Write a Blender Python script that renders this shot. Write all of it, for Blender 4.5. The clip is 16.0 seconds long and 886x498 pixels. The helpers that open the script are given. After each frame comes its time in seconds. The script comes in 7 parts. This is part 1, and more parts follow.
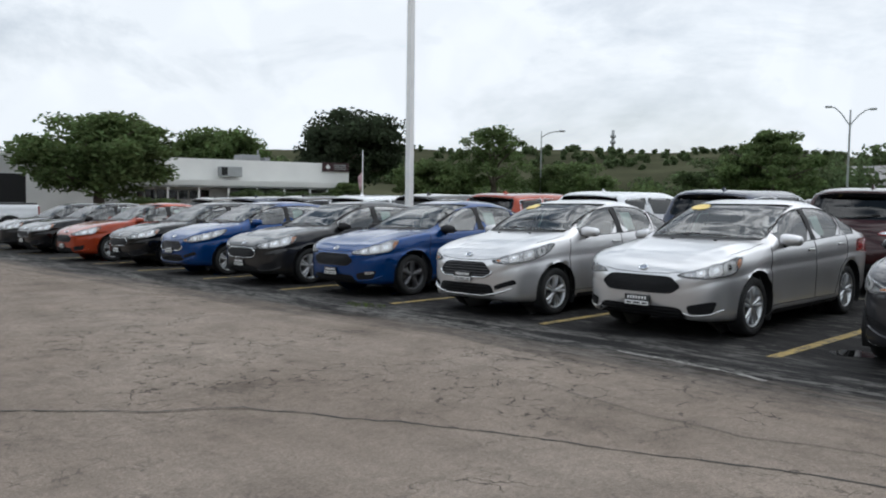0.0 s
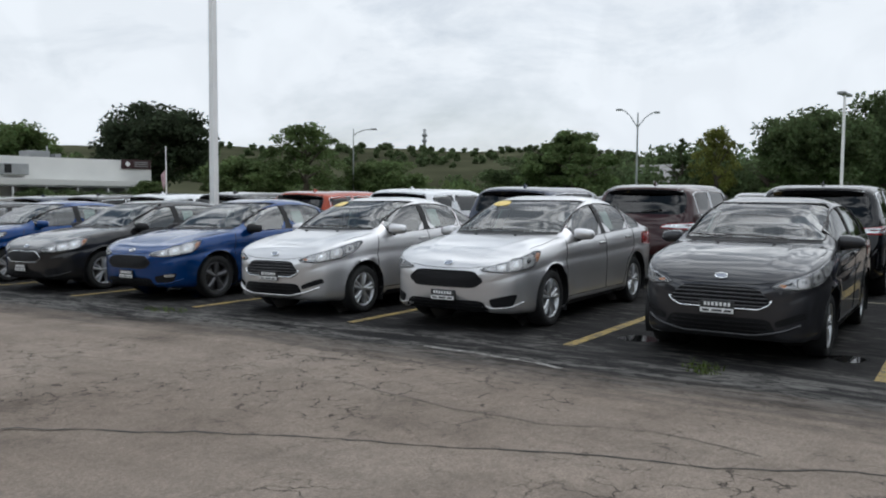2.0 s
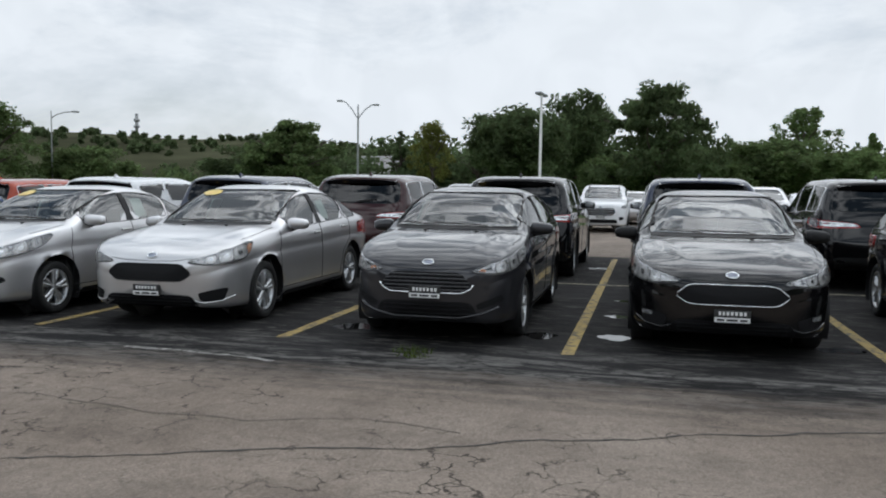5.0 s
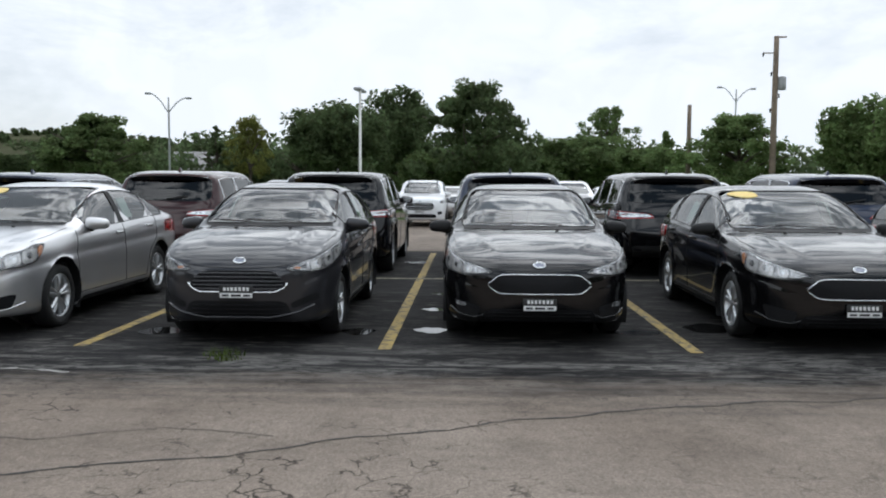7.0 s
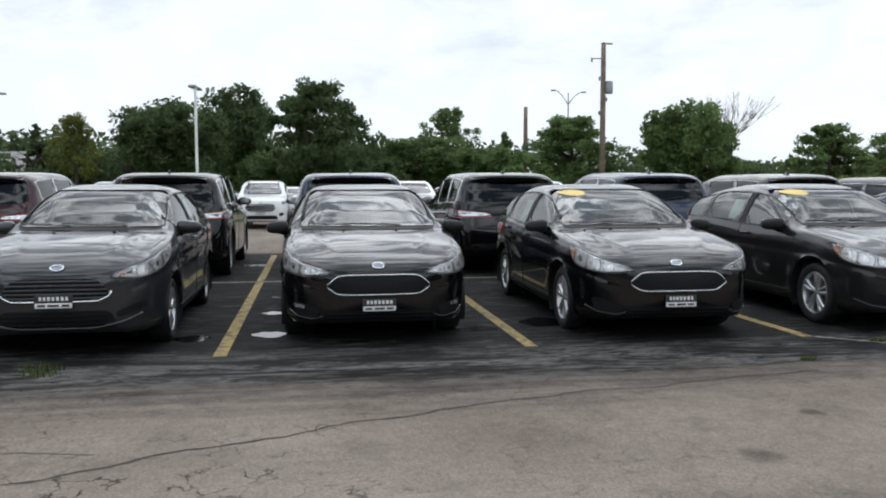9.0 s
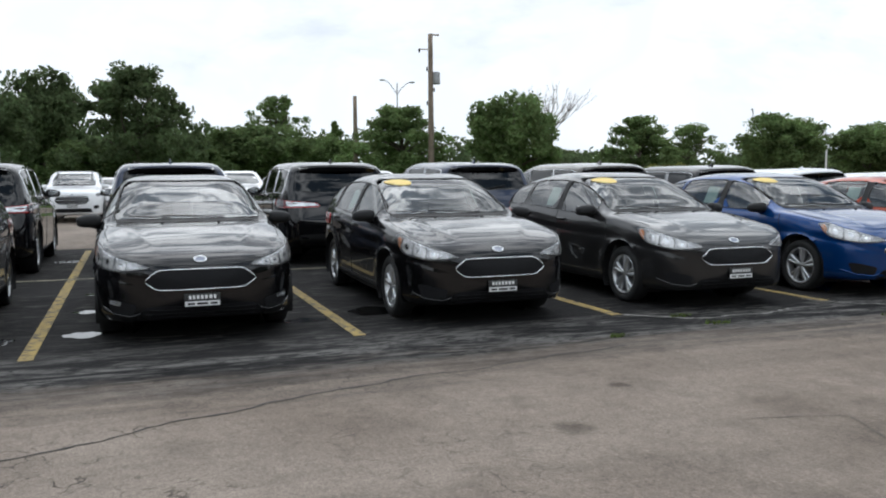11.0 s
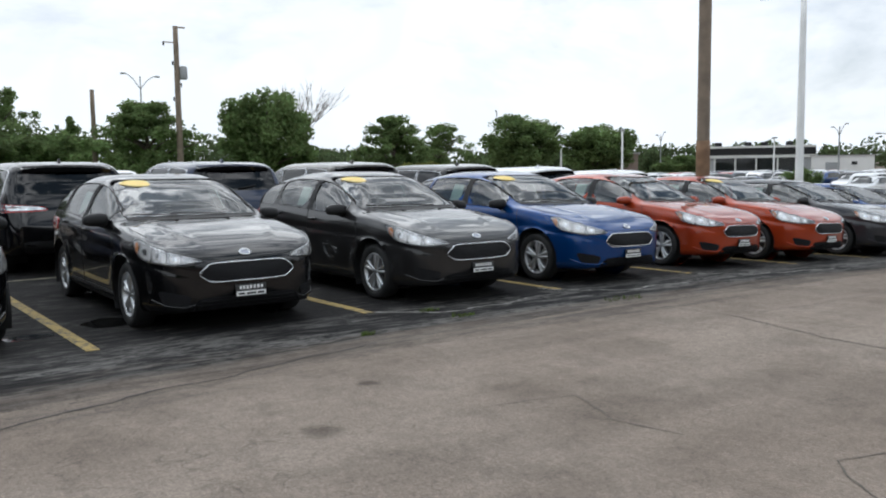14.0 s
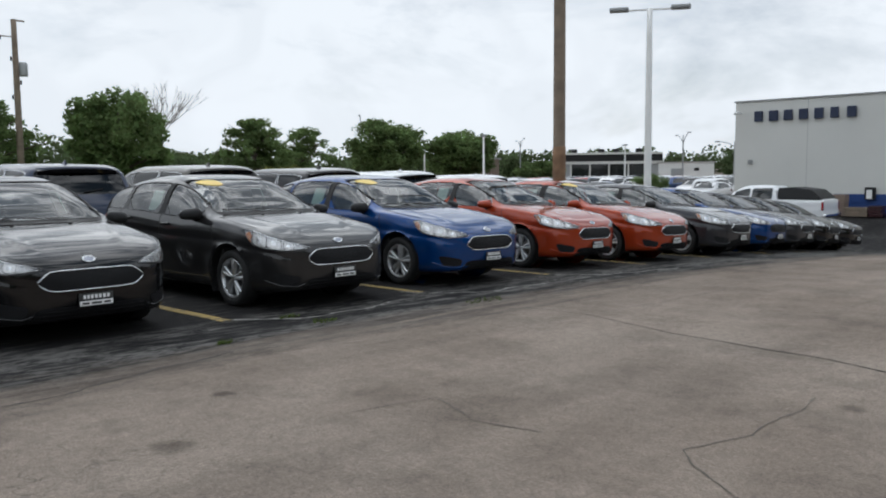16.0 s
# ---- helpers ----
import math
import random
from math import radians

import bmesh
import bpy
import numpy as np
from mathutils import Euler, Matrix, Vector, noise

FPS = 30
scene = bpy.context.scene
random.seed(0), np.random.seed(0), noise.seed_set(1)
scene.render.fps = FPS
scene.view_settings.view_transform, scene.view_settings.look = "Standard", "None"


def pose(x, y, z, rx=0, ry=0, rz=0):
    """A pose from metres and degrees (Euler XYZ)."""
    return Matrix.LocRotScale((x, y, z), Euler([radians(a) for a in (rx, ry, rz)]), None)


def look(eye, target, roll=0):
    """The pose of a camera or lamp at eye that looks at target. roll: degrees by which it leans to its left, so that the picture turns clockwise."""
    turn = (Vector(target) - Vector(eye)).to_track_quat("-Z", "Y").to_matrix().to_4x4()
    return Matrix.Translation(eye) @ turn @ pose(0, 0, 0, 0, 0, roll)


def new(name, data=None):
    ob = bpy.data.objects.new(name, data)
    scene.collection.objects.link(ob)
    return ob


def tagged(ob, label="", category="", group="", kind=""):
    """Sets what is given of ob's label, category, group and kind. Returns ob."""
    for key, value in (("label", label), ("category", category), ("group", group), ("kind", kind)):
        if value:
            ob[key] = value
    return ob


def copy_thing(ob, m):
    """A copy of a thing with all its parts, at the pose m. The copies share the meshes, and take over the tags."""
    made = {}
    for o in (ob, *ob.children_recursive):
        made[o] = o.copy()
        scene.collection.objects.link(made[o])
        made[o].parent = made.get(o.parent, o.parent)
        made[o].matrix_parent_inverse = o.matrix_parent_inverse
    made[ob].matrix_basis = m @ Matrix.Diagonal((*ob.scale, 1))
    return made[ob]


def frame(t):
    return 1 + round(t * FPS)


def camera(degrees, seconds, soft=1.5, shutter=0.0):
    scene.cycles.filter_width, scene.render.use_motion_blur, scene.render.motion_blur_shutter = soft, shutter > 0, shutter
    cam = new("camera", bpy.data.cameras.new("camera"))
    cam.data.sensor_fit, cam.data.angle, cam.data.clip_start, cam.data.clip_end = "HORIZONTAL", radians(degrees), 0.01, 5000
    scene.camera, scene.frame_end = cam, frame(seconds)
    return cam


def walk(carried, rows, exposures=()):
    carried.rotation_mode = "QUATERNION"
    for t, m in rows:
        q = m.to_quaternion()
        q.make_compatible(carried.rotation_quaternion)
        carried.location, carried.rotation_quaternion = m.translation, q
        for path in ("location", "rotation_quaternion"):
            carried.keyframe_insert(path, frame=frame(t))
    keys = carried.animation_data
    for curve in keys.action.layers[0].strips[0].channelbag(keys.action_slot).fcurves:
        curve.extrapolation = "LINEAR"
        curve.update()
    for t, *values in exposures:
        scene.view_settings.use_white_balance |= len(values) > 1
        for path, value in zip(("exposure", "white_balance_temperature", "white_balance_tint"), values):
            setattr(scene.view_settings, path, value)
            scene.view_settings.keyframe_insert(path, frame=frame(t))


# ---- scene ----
cam = camera(56.7, 16.0, soft=2.0)
PATH = [
    (0, (-0.192, -0.443, 1.467), (1.197, 0.99, 1.337), 0.8),
    (0.5, (-0.167, -0.447, 1.458), (1.285, 0.922, 1.328), 0.9),
    (1, (-0.128, -0.468, 1.459), (1.397, 0.82, 1.328), 0.7),
    (1.5, (-0.081, -0.472, 1.455), (1.526, 0.712, 1.326), 0.5),
    (2, (-0.073, -0.469, 1.463), (1.6, 0.619, 1.333), 0.5),
    (2.5, (-0.058, -0.477, 1.454), (1.656, 0.546, 1.327), 0.5),
    (3, (-0.027, -0.491, 1.451), (1.748, 0.421, 1.319), 0.5),
    (3.5, (0.0, -0.494, 1.451), (1.817, 0.33, 1.31), 0.9),
    (4, (0.015, -0.513, 1.45), (1.881, 0.197, 1.322), 1.0),
    (4.5, (0.045, -0.526, 1.45), (1.949, 0.07, 1.314), 0.9),
    (7, (0.141, -0.611, 1.443), (2.134, -0.552, 1.291), 0.3),
    (7.5, (0.148, -0.624, 1.439), (2.142, -0.649, 1.287), 0.2),
    (8, (0.171, -0.638, 1.441), (2.162, -0.753, 1.29), 0.0),
    (8.5, (0.17, -0.659, 1.44), (2.154, -0.864, 1.291), -0.0),
    (9, (0.172, -0.68, 1.442), (2.142, -0.994, 1.291), -0.1),
    (11.5, (0.114, -0.748, 1.45), (1.939, -1.545, 1.272), -0.7),
    (12, (0.108, -0.776, 1.456), (1.887, -1.672, 1.277), -1.0),
    (12.5, (0.135, -0.797, 1.447), (1.859, -1.791, 1.249), -0.6),
    (13, (0.146, -0.824, 1.449), (1.832, -1.882, 1.25), -0.6),
    (13.5, (0.14, -0.843, 1.446), (1.767, -1.991, 1.255), -0.6),
    (14, (0.132, -0.851, 1.455), (1.715, -2.06, 1.268), -0.7),
    (14.5, (0.123, -0.868, 1.449), (1.649, -2.147, 1.265), -0.6),
    (15, (0.149, -0.887, 1.44), (1.614, -2.235, 1.251), -0.8),
    (15.5, (0.152, -0.9, 1.435), (1.577, -2.289, 1.243), -0.4),
    (16, (0.151, -0.917, 1.44), (1.515, -2.369, 1.261), -0.5),
]
EXPO = [(0.0, -0.30), (2.0, -0.40), (4.0, -0.47), (4.5, -0.47), (7.0, -0.22), (9.0, -0.18), (12.0, -0.12), (14.0, -0.14), (15.0, -0.20), (16.0, -0.38)]
walk(cam, [(t, look(eye, target, roll)) for t, eye, target, roll in PATH], EXPO)

from mathutils.bvhtree import BVHTree

# ---------------------------------------------------------------- light
world = bpy.data.worlds.new("sky")
scene.world = world
world.use_nodes = True
SUN_ELEV, SUN_AZ = radians(58), radians(-10)   # azimuth from +x towards +y


def build_sky():
    nt = world.node_tree
    nt.nodes.clear()
    N, K = nt.nodes.new, nt.links.new
    out, bg = N("ShaderNodeOutputWorld"), N("ShaderNodeBackground")
    sky = N("ShaderNodeTexSky")
    sky.sky_type, sky.sun_disc = "NISHITA", False
    sky.sun_elevation, sky.sun_rotation = SUN_ELEV, radians(90) - SUN_AZ
    sky.dust_density, sky.air_density = 1.5, 1.0
    tc, mp = N("ShaderNodeTexCoord"), N("ShaderNodeMapping")
    mp.inputs["Scale"].default_value = (1.0, 1.0, 2.4)
    K(tc.outputs["Generated"], mp.inputs["Vector"])
    n1 = N("ShaderNodeTexNoise")
    n1.inputs["Scale"].default_value, n1.inputs["Detail"].default_value = 3.4, 8
    n1.inputs["Roughness"].default_value, n1.inputs["Distortion"].default_value = 0.62, 0.35
    K(mp.outputs[0], n1.inputs["Vector"])
    r1 = N("ShaderNodeValToRGB")
    r1.color_ramp.elements[0].position, r1.color_ramp.elements[1].position = 0.31, 0.56
    r1.color_ramp.elements[0].color = (0.45, 0.45, 0.45, 1)
    sp = N("ShaderNodeSeparateXYZ")
    K(tc.outputs["Generated"], sp.inputs[0])
    up = N("ShaderNodeMapRange")
    up.inputs["From Min"].default_value, up.inputs["From Max"].default_value = 0.10, 0.75
    up.inputs["To Min"].default_value, up.inputs["To Max"].default_value = 0.055, 0.03
    K(sp.outputs["Z"], up.inputs["Value"])
    ad = N("ShaderNodeMath")
    K(n1.outputs[0], ad.inputs[0])
    K(up.outputs[0], ad.inputs[1])
    K(ad.outputs[0], r1.inputs[0])
    n2 = N("ShaderNodeTexNoise")
    n2.inputs["Scale"].default_value, n2.inputs["Detail"].default_value, n2.inputs["Distortion"].default_value = 9.0, 8, 0.9
    mp2 = N("ShaderNodeMapping")
    mp2.inputs["Scale"].default_value = (1.0, 1.0, 1.25)
    K(tc.outputs["Generated"], mp2.inputs["Vector"])
    K(mp2.outputs[0], n2.inputs["Vector"])
    r2 = N("ShaderNodeValToRGB")
    r2.color_ramp.elements[0].position, r2.color_ramp.elements[1].position = 0.43, 0.58
    r2.color_ramp.elements[0].color = (2.2, 3.2, 4.4, 1)
    r2.color_ramp.elements[1].color = (24.0, 25.5, 27.0, 1)
    K(n2.outputs[0], r2.inputs[0])
    # veil of thin cloud brighter round the hidden sun
    sund = Vector((math.cos(SUN_AZ) * math.cos(SUN_ELEV), math.sin(SUN_AZ) * math.cos(SUN_ELEV), math.sin(SUN_ELEV)))
    dot = N("ShaderNodeVectorMath")
    dot.operation = "DOT_PRODUCT"
    dot.inputs[1].default_value = sund
    K(tc.outputs["Generated"], dot.inputs[0])
    glow = N("ShaderNodeMapRange")
    glow.interpolation_type = "SMOOTHERSTEP"
    glow.inputs["From Min"].default_value, glow.inputs["From Max"].default_value = 0.93, 1.0
    glow.inputs["To Min"].default_value, glow.inputs["To Max"].default_value = 1.0, 1.8
    K(dot.outputs["Value"], glow.inputs["Value"])
    bright = N("ShaderNodeMix")
    bright.data_type, bright.blend_type = "RGBA", "MULTIPLY"
    bright.inputs[0].default_value = 1.0
    veil = N("ShaderNodeMapRange")
    veil.interpolation_type = "SMOOTHSTEP"
    veil.inputs["From Min"].default_value, veil.inputs["From Max"].default_value = 0.24, 0.50
    veil.inputs["To Min"].default_value, veil.inputs["To Max"].default_value = 0.03, 1.0
    K(sp.outputs["Z"], veil.inputs["Value"])
    soft_ = N("ShaderNodeMix")
    soft_.data_type = "RGBA"
    soft_.inputs[6].default_value = (11.1, 11.9, 12.8, 1)
    K(veil.outputs[0], soft_.inputs[0])
    K(r2.outputs[0], soft_.inputs[7])
    K(soft_.outputs[2], bright.inputs[6])
    K(glow.outputs[0], bright.inputs[7])
    mix = N("ShaderNodeMix")
    mix.data_type = "RGBA"
    K(r1.outputs[0], mix.inputs[0])
    K(sky.outputs[0], mix.inputs[6])
    K(bright.outputs[2], mix.inputs[7])
    bg.inputs["Strength"].default_value = 0.098
    K(mix.outputs[2], bg.inputs["Color"])
    K(bg.outputs[0], out.inputs["Surface"])
    return sund


sund = build_sky()
sun = new("sun", bpy.data.lights.new("sun", "SUN"))
sun.data.energy, sun.data.angle, sun.data.color = 0.60, radians(80), (1.0, 0.99, 0.975)
sun.matrix_world = look(sund * 50, (0, 0, 0))


# ---------------------------------------------------------------- materials
def mat(name, color, rough=0.6, metal=0.0, coat=0.0, var=0.0, scale=8.0, bump=0.0, bscale=60.0, spec=0.5, emit=0.0, per=0.0):
    m = bpy.data.materials.new(name)
    m.use_nodes = True
    nt = m.node_tree
    N, K = nt.nodes.new, nt.links.new
    b = nt.nodes["Principled BSDF"]
    b.inputs["Base Color"].default_value = (*color, 1)
    b.inputs["Roughness"].default_value = rough
    b.inputs["Metallic"].default_value = metal
    b.inputs["Specular IOR Level"].default_value = spec
    b.inputs["Coat Weight"].default_value = coat
    b.inputs["Coat Roughness"].default_value = 0.04
    tc = N("ShaderNodeTexCoord")
    if var or per:
        n = N("ShaderNodeTexNoise")
        n.inputs["Scale"].default_value, n.inputs["Detail"].default_value = scale, 6
        K(tc.outputs["Object"], n.inputs["Vector"])
        hs = N("ShaderNodeHueSaturation")
        hs.inputs["Color"].default_value = (*color, 1)
        mr = N("ShaderNodeMapRange")
        mr.inputs["From Min"].default_value, mr.inputs["From Max"].default_value = 0.25, 0.75
        mr.inputs["To Min"].default_value, mr.inputs["To Max"].default_value = 1 - var, 1 + var
        K(n.outputs[0], mr.inputs["Value"])
        if per:
            oi = N("ShaderNodeObjectInfo")
            m2 = N("ShaderNodeMapRange")
            m2.inputs["To Min"].default_value, m2.inputs["To Max"].default_value = 1 - per, 1 + per
            K(oi.outputs["Random"], m2.inputs["Value"])
            mu = N("ShaderNodeMath")
            mu.operation = "MULTIPLY"
            K(mr.outputs[0], mu.inputs[0])
            K(m2.outputs[0], mu.inputs[1])
            K(mu.outputs[0], hs.inputs["Value"])
        else:
            K(mr.outputs[0], hs.inputs["Value"])
        K(hs.outputs[0], b.inputs["Base Color"])
        r = N("ShaderNodeMapRange")
        r.inputs["To Min"].default_value, r.inputs["To Max"].default_value = max(0.02, rough * 0.75), min(1, rough * 1.25)
        K(n.outputs[0], r.inputs["Value"])
        K(r.outputs[0], b.inputs["Roughness"])
    if bump:
        nb = N("ShaderNodeTexNoise")
        nb.inputs["Scale"].default_value, nb.inputs["Detail"].default_value = bscale, 5
        K(tc.outputs["Object"], nb.inputs["Vector"])
        bp = N("ShaderNodeBump")
        bp.inputs["Strength"].default_value, bp.inputs["Distance"].default_value = bump, 0.01
        K(nb.outputs[0], bp.inputs["Height"])
        K(bp.outputs[0], b.inputs["Normal"])
    if emit:
        b.inputs["Emission Color"].default_value, b.inputs["Emission Strength"].default_value = (*color, 1), emit
    return m


def paint(name, color, metal=0.35, rough=0.35):
    """Clear-coated car paint with metal flake and a film of dust."""
    m = mat(name, color, rough, metal, coat=1.0, var=0.05, scale=2.5, spec=0.05)
    nt = m.node_tree
    N, K = nt.nodes.new, nt.links.new
    b = nt.nodes["Principled BSDF"]
    tc, n = N("ShaderNodeTexCoord"), N("ShaderNodeTexNoise")
    n.inputs["Scale"].default_value, n.inputs["Detail"].default_value = 3.0, 8
    K(tc.outputs["Object"], n.inputs["Vector"])
    r = N("ShaderNodeMapRange")
    r.inputs["From Min"].default_value, r.inputs["From Max"].default_value = 0.35, 0.75
    r.inputs["To Min"].default_value, r.inputs["To Max"].default_value = 0.01, 0.06
    K(n.outputs[0], r.inputs["Value"])
    K(r.outputs[0], b.inputs["Coat Roughness"])
    return m


def glass_mat(name, tint, ior=1.5):
    m = bpy.data.materials.new(name)
    m.use_nodes = True
    nt = m.node_tree
    nt.nodes.clear()
    N, K = nt.nodes.new, nt.links.new
    out, tr, gl, mx, fr = N("ShaderNodeOutputMaterial"), N("ShaderNodeBsdfTransparent"), N("ShaderNodeBsdfGlossy"), N("ShaderNodeMixShader"), N("ShaderNodeFresnel")
    tr.inputs["Color"].default_value = (*tint, 1)
    gl.inputs["Roughness"].default_value = 0.015
    fr.inputs["IOR"].default_value = ior
    K(fr.outputs[0], mx.inputs[0])
    K(tr.outputs[0], mx.inputs[1])
    K(gl.outputs[0], mx.inputs[2])
    K(mx.outputs[0], out.inputs["Surface"])
    return m


PAINT = {
    "silver": paint("paint_silver", (0.64, 0.635, 0.64), 0.80, 0.32),
    "graphite": paint("paint_graphite", (0.034, 0.034, 0.038), 0.45, 0.38),
    "charcoal": paint("paint_charcoal", (0.021, 0.0205, 0.021), 0.4, 0.35),
    "black": paint("paint_black", (0.003, 0.003, 0.0035), 0.0, 0.3),
    "blue": paint("paint_blue", (0.001, 0.040, 0.165), 0.5, 0.33),
    "orange": paint("paint_orange", (0.31, 0.038, 0.010), 0.35, 0.33),
    "white": paint("paint_white", (0.74, 0.75, 0.76), 0.0, 0.4),
    "navy": paint("paint_navy", (0.022, 0.030, 0.055), 0.4, 0.33),
    "brown": paint("paint_brown", (0.032, 0.008, 0.008), 0.3, 0.33),
    "bronze": paint("paint_bronze", (0.060, 0.055, 0.048), 0.4, 0.33),
    "red": paint("paint_red", (0.35, 0.02, 0.015), 0.2, 0.33),
    "grey": paint("paint_grey", (0.20, 0.21, 0.22), 0.5, 0.36),
}
M_GLASS = glass_mat("car_glass", (0.50, 0.62, 0.59), 2.2)
M_PRIVACY = glass_mat("privacy_glass", (0.06, 0.065, 0.065), 1.6)
M_LENS = glass_mat("clear_lens", (0.93, 0.93, 0.93), 1.6)
M_TRIM = mat("black_trim", (0.012, 0.012, 0.0125), 0.5, spec=0.3, var=0.15, bump=0.15, bscale=300)
M_SEAM = mat("shadow_gap", (0.008, 0.008, 0.008), 0.8)
M_GRILLE = mat("grille_mesh", (0.006, 0.006, 0.007), 0.6, spec=0.2, bump=0.8, bscale=140)
M_CHROME = mat("chrome", (0.78, 0.79, 0.80), 0.12, 1.0)
M_REFL = mat("lamp_reflector", (0.72, 0.73, 0.74), 0.25, 0.85, var=0.25, scale=18)
M_HEADLAMP = mat("headlamp_shell", (0.82, 0.82, 0.82), 0.22, 0.6, coat=1.0, var=0.3, scale=26)
M_LAMPDARK = mat("lamp_bezel", (0.075, 0.075, 0.08), 0.3, 0.3)
M_LAMPCAVE = mat("lamp_housing", (0.55, 0.55, 0.555), 0.22, 0.75, var=0.45, scale=22)
M_AMBER = mat("amber_lens", (0.62, 0.22, 0.06), 0.15, coat=1)
M_REDLENS = mat("red_lens", (0.30, 0.012, 0.012), 0.12, coat=1, var=0.15)
M_RIM = mat("alloy", (0.55, 0.56, 0.57), 0.33, 0.85, var=0.08)
M_RIMDARK = mat("dark_alloy", (0.13, 0.13, 0.135), 0.35, 0.8, var=0.08)
M_TYRE = mat("tyre_rubber", (0.011, 0.011, 0.011), 0.75, var=0.25, scale=14, bump=0.4, bscale=90)
M_DISC = mat("brake_disc", (0.16, 0.155, 0.15), 0.45, 0.8)
M_CABIN = mat("cabin_fabric", (0.035, 0.036, 0.038), 0.85, var=0.2, scale=20)
M_LINER = mat("headliner", (0.15, 0.155, 0.16), 0.9)
M_PAPER = mat("sticker_paper", (0.72, 0.78, 0.76), 0.6, var=0.06, scale=12)
M_YELLOW = mat("sticker_yellow", (0.78, 0.58, 0.18), 0.5, var=0.08, scale=20)
M_PLATE = mat("plate_white", (0.78, 0.78, 0.77), 0.4, var=0.04, scale=30)
M_PLATEBLK = mat("plate_black", (0.02, 0.02, 0.02), 0.45)
M_BADGE = mat("badge_blue", (0.22, 0.25, 0.32), 0.2, coat=1)


# ---------------------------------------------------------------- mesh helpers
def part(name, bm, material, parent, label="", smooth=True):
    me = bpy.data.meshes.new(name)
    bm.to_mesh(me)
    bm.free()
    return part_me(name, me, material, parent, label, smooth)


def part_me(name, me, material, parent, label="", smooth=True):
    if smooth:
        me.shade_smooth()
    me.materials.clear()
    me.materials.append(material)
    ob = new(name, me)
    ob.parent = parent
    if label:
        tagged(ob, label)
    return ob


def thing(name, label, category, group="", kind="", at=None):
    e = new(name)
    e.empty_display_size = 0.2
    tagged(e, label, category, group, kind)
    if at is not None:
        e.matrix_world = at
    return e


def pydata(verts, faces):
    me = bpy.data.meshes.new("m")
    me.from_pydata([tuple(v) for v in verts], [], [tuple(f) for f in faces])
    me.update()
    return me


def bm_box(bm, cx, cy, cz, sx, sy, sz, bevel=0.0, m=None):
    r = bmesh.ops.create_cube(bm, size=1.0)
    vs = r["verts"]
    bmesh.ops.scale(bm, vec=(sx, sy, sz), verts=vs)
    if bevel:
        es = list({e for v in vs for e in v.link_edges})
        g = bmesh.ops.bevel(bm, geom=es, offset=bevel, segments=2, profile=0.6, affect="EDGES")
        vs = list({v for f in g["faces"] for v in f.verts} | {v for v in vs if v.is_valid})
    if m is not None:
        bmesh.ops.transform(bm, matrix=m, verts=vs)
    bmesh.ops.translate(bm, vec=(cx, cy, cz), verts=vs)
    return bm


def box(cx, cy, cz, sx, sy, sz, bevel=0.0, m=None):
    return bm_box(bmesh.new(), cx, cy, cz, sx, sy, sz, bevel, m)


def lathe(profile, seg=28, axis="y"):
    """A solid of revolution from (radius, height) pairs round the axis."""
    vs, fs = [], []
    n = len(profile)
    for i in range(seg):
        a = 2 * math.pi * i / seg
        for r, h in profile:
            p = (r * math.cos(a), h, r * math.sin(a)) if axis == "y" else (r * math.cos(a), r * math.sin(a), h)
            vs.append(p)
    for i in range(seg):
        j = (i + 1) % seg
        for k in range(n - 1):
            q = (i * n + k, i * n + k + 1, j * n + k + 1, j * n + k)
            fs.append(q if axis == "z" else q[::-1])
    return vs, fs


def tube(points, radius, seg=6, closed=False, taper=None):
    """Verts and faces of a round bar along points."""
    P = [Vector(p) for p in points]
    n = len(P)
    vs, fs = [], []
    for i, p in enumerate(P):
        if closed:
            d = P[(i + 1) % n] - P[i - 1]
        else:
            d = P[min(i + 1, n - 1)] - P[max(i - 1, 0)]
        d.normalize()
        a = d.orthogonal() if abs(d.z) > 0.99 else d.cross(Vector((0, 0, 1)))
        a.normalize()
        b = d.cross(a)
        r = radius if taper is None else radius * taper[i]
        for k in range(seg):
            t = 2 * math.pi * k / seg
            vs.append(p + r * (math.cos(t) * a + math.sin(t) * b))
    for i in range(n if closed else n - 1):
        j = (i + 1) % n
        for k in range(seg):
            l = (k + 1) % seg
            fs.append((i * seg + k, i * seg + l, j * seg + l, j * seg + k))
    if not closed:
        fs.append(tuple(range(seg))[::-1])
        fs.append(tuple((n - 1) * seg + k for k in range(seg)))
    return vs, fs


def joined(*pieces):
    vs, fs = [], []
    for v, f in pieces:
        o = len(vs)
        vs += [tuple(p) for p in v]
        fs += [tuple(i + o for i in q) for q in f]
    return pydata(vs, fs)


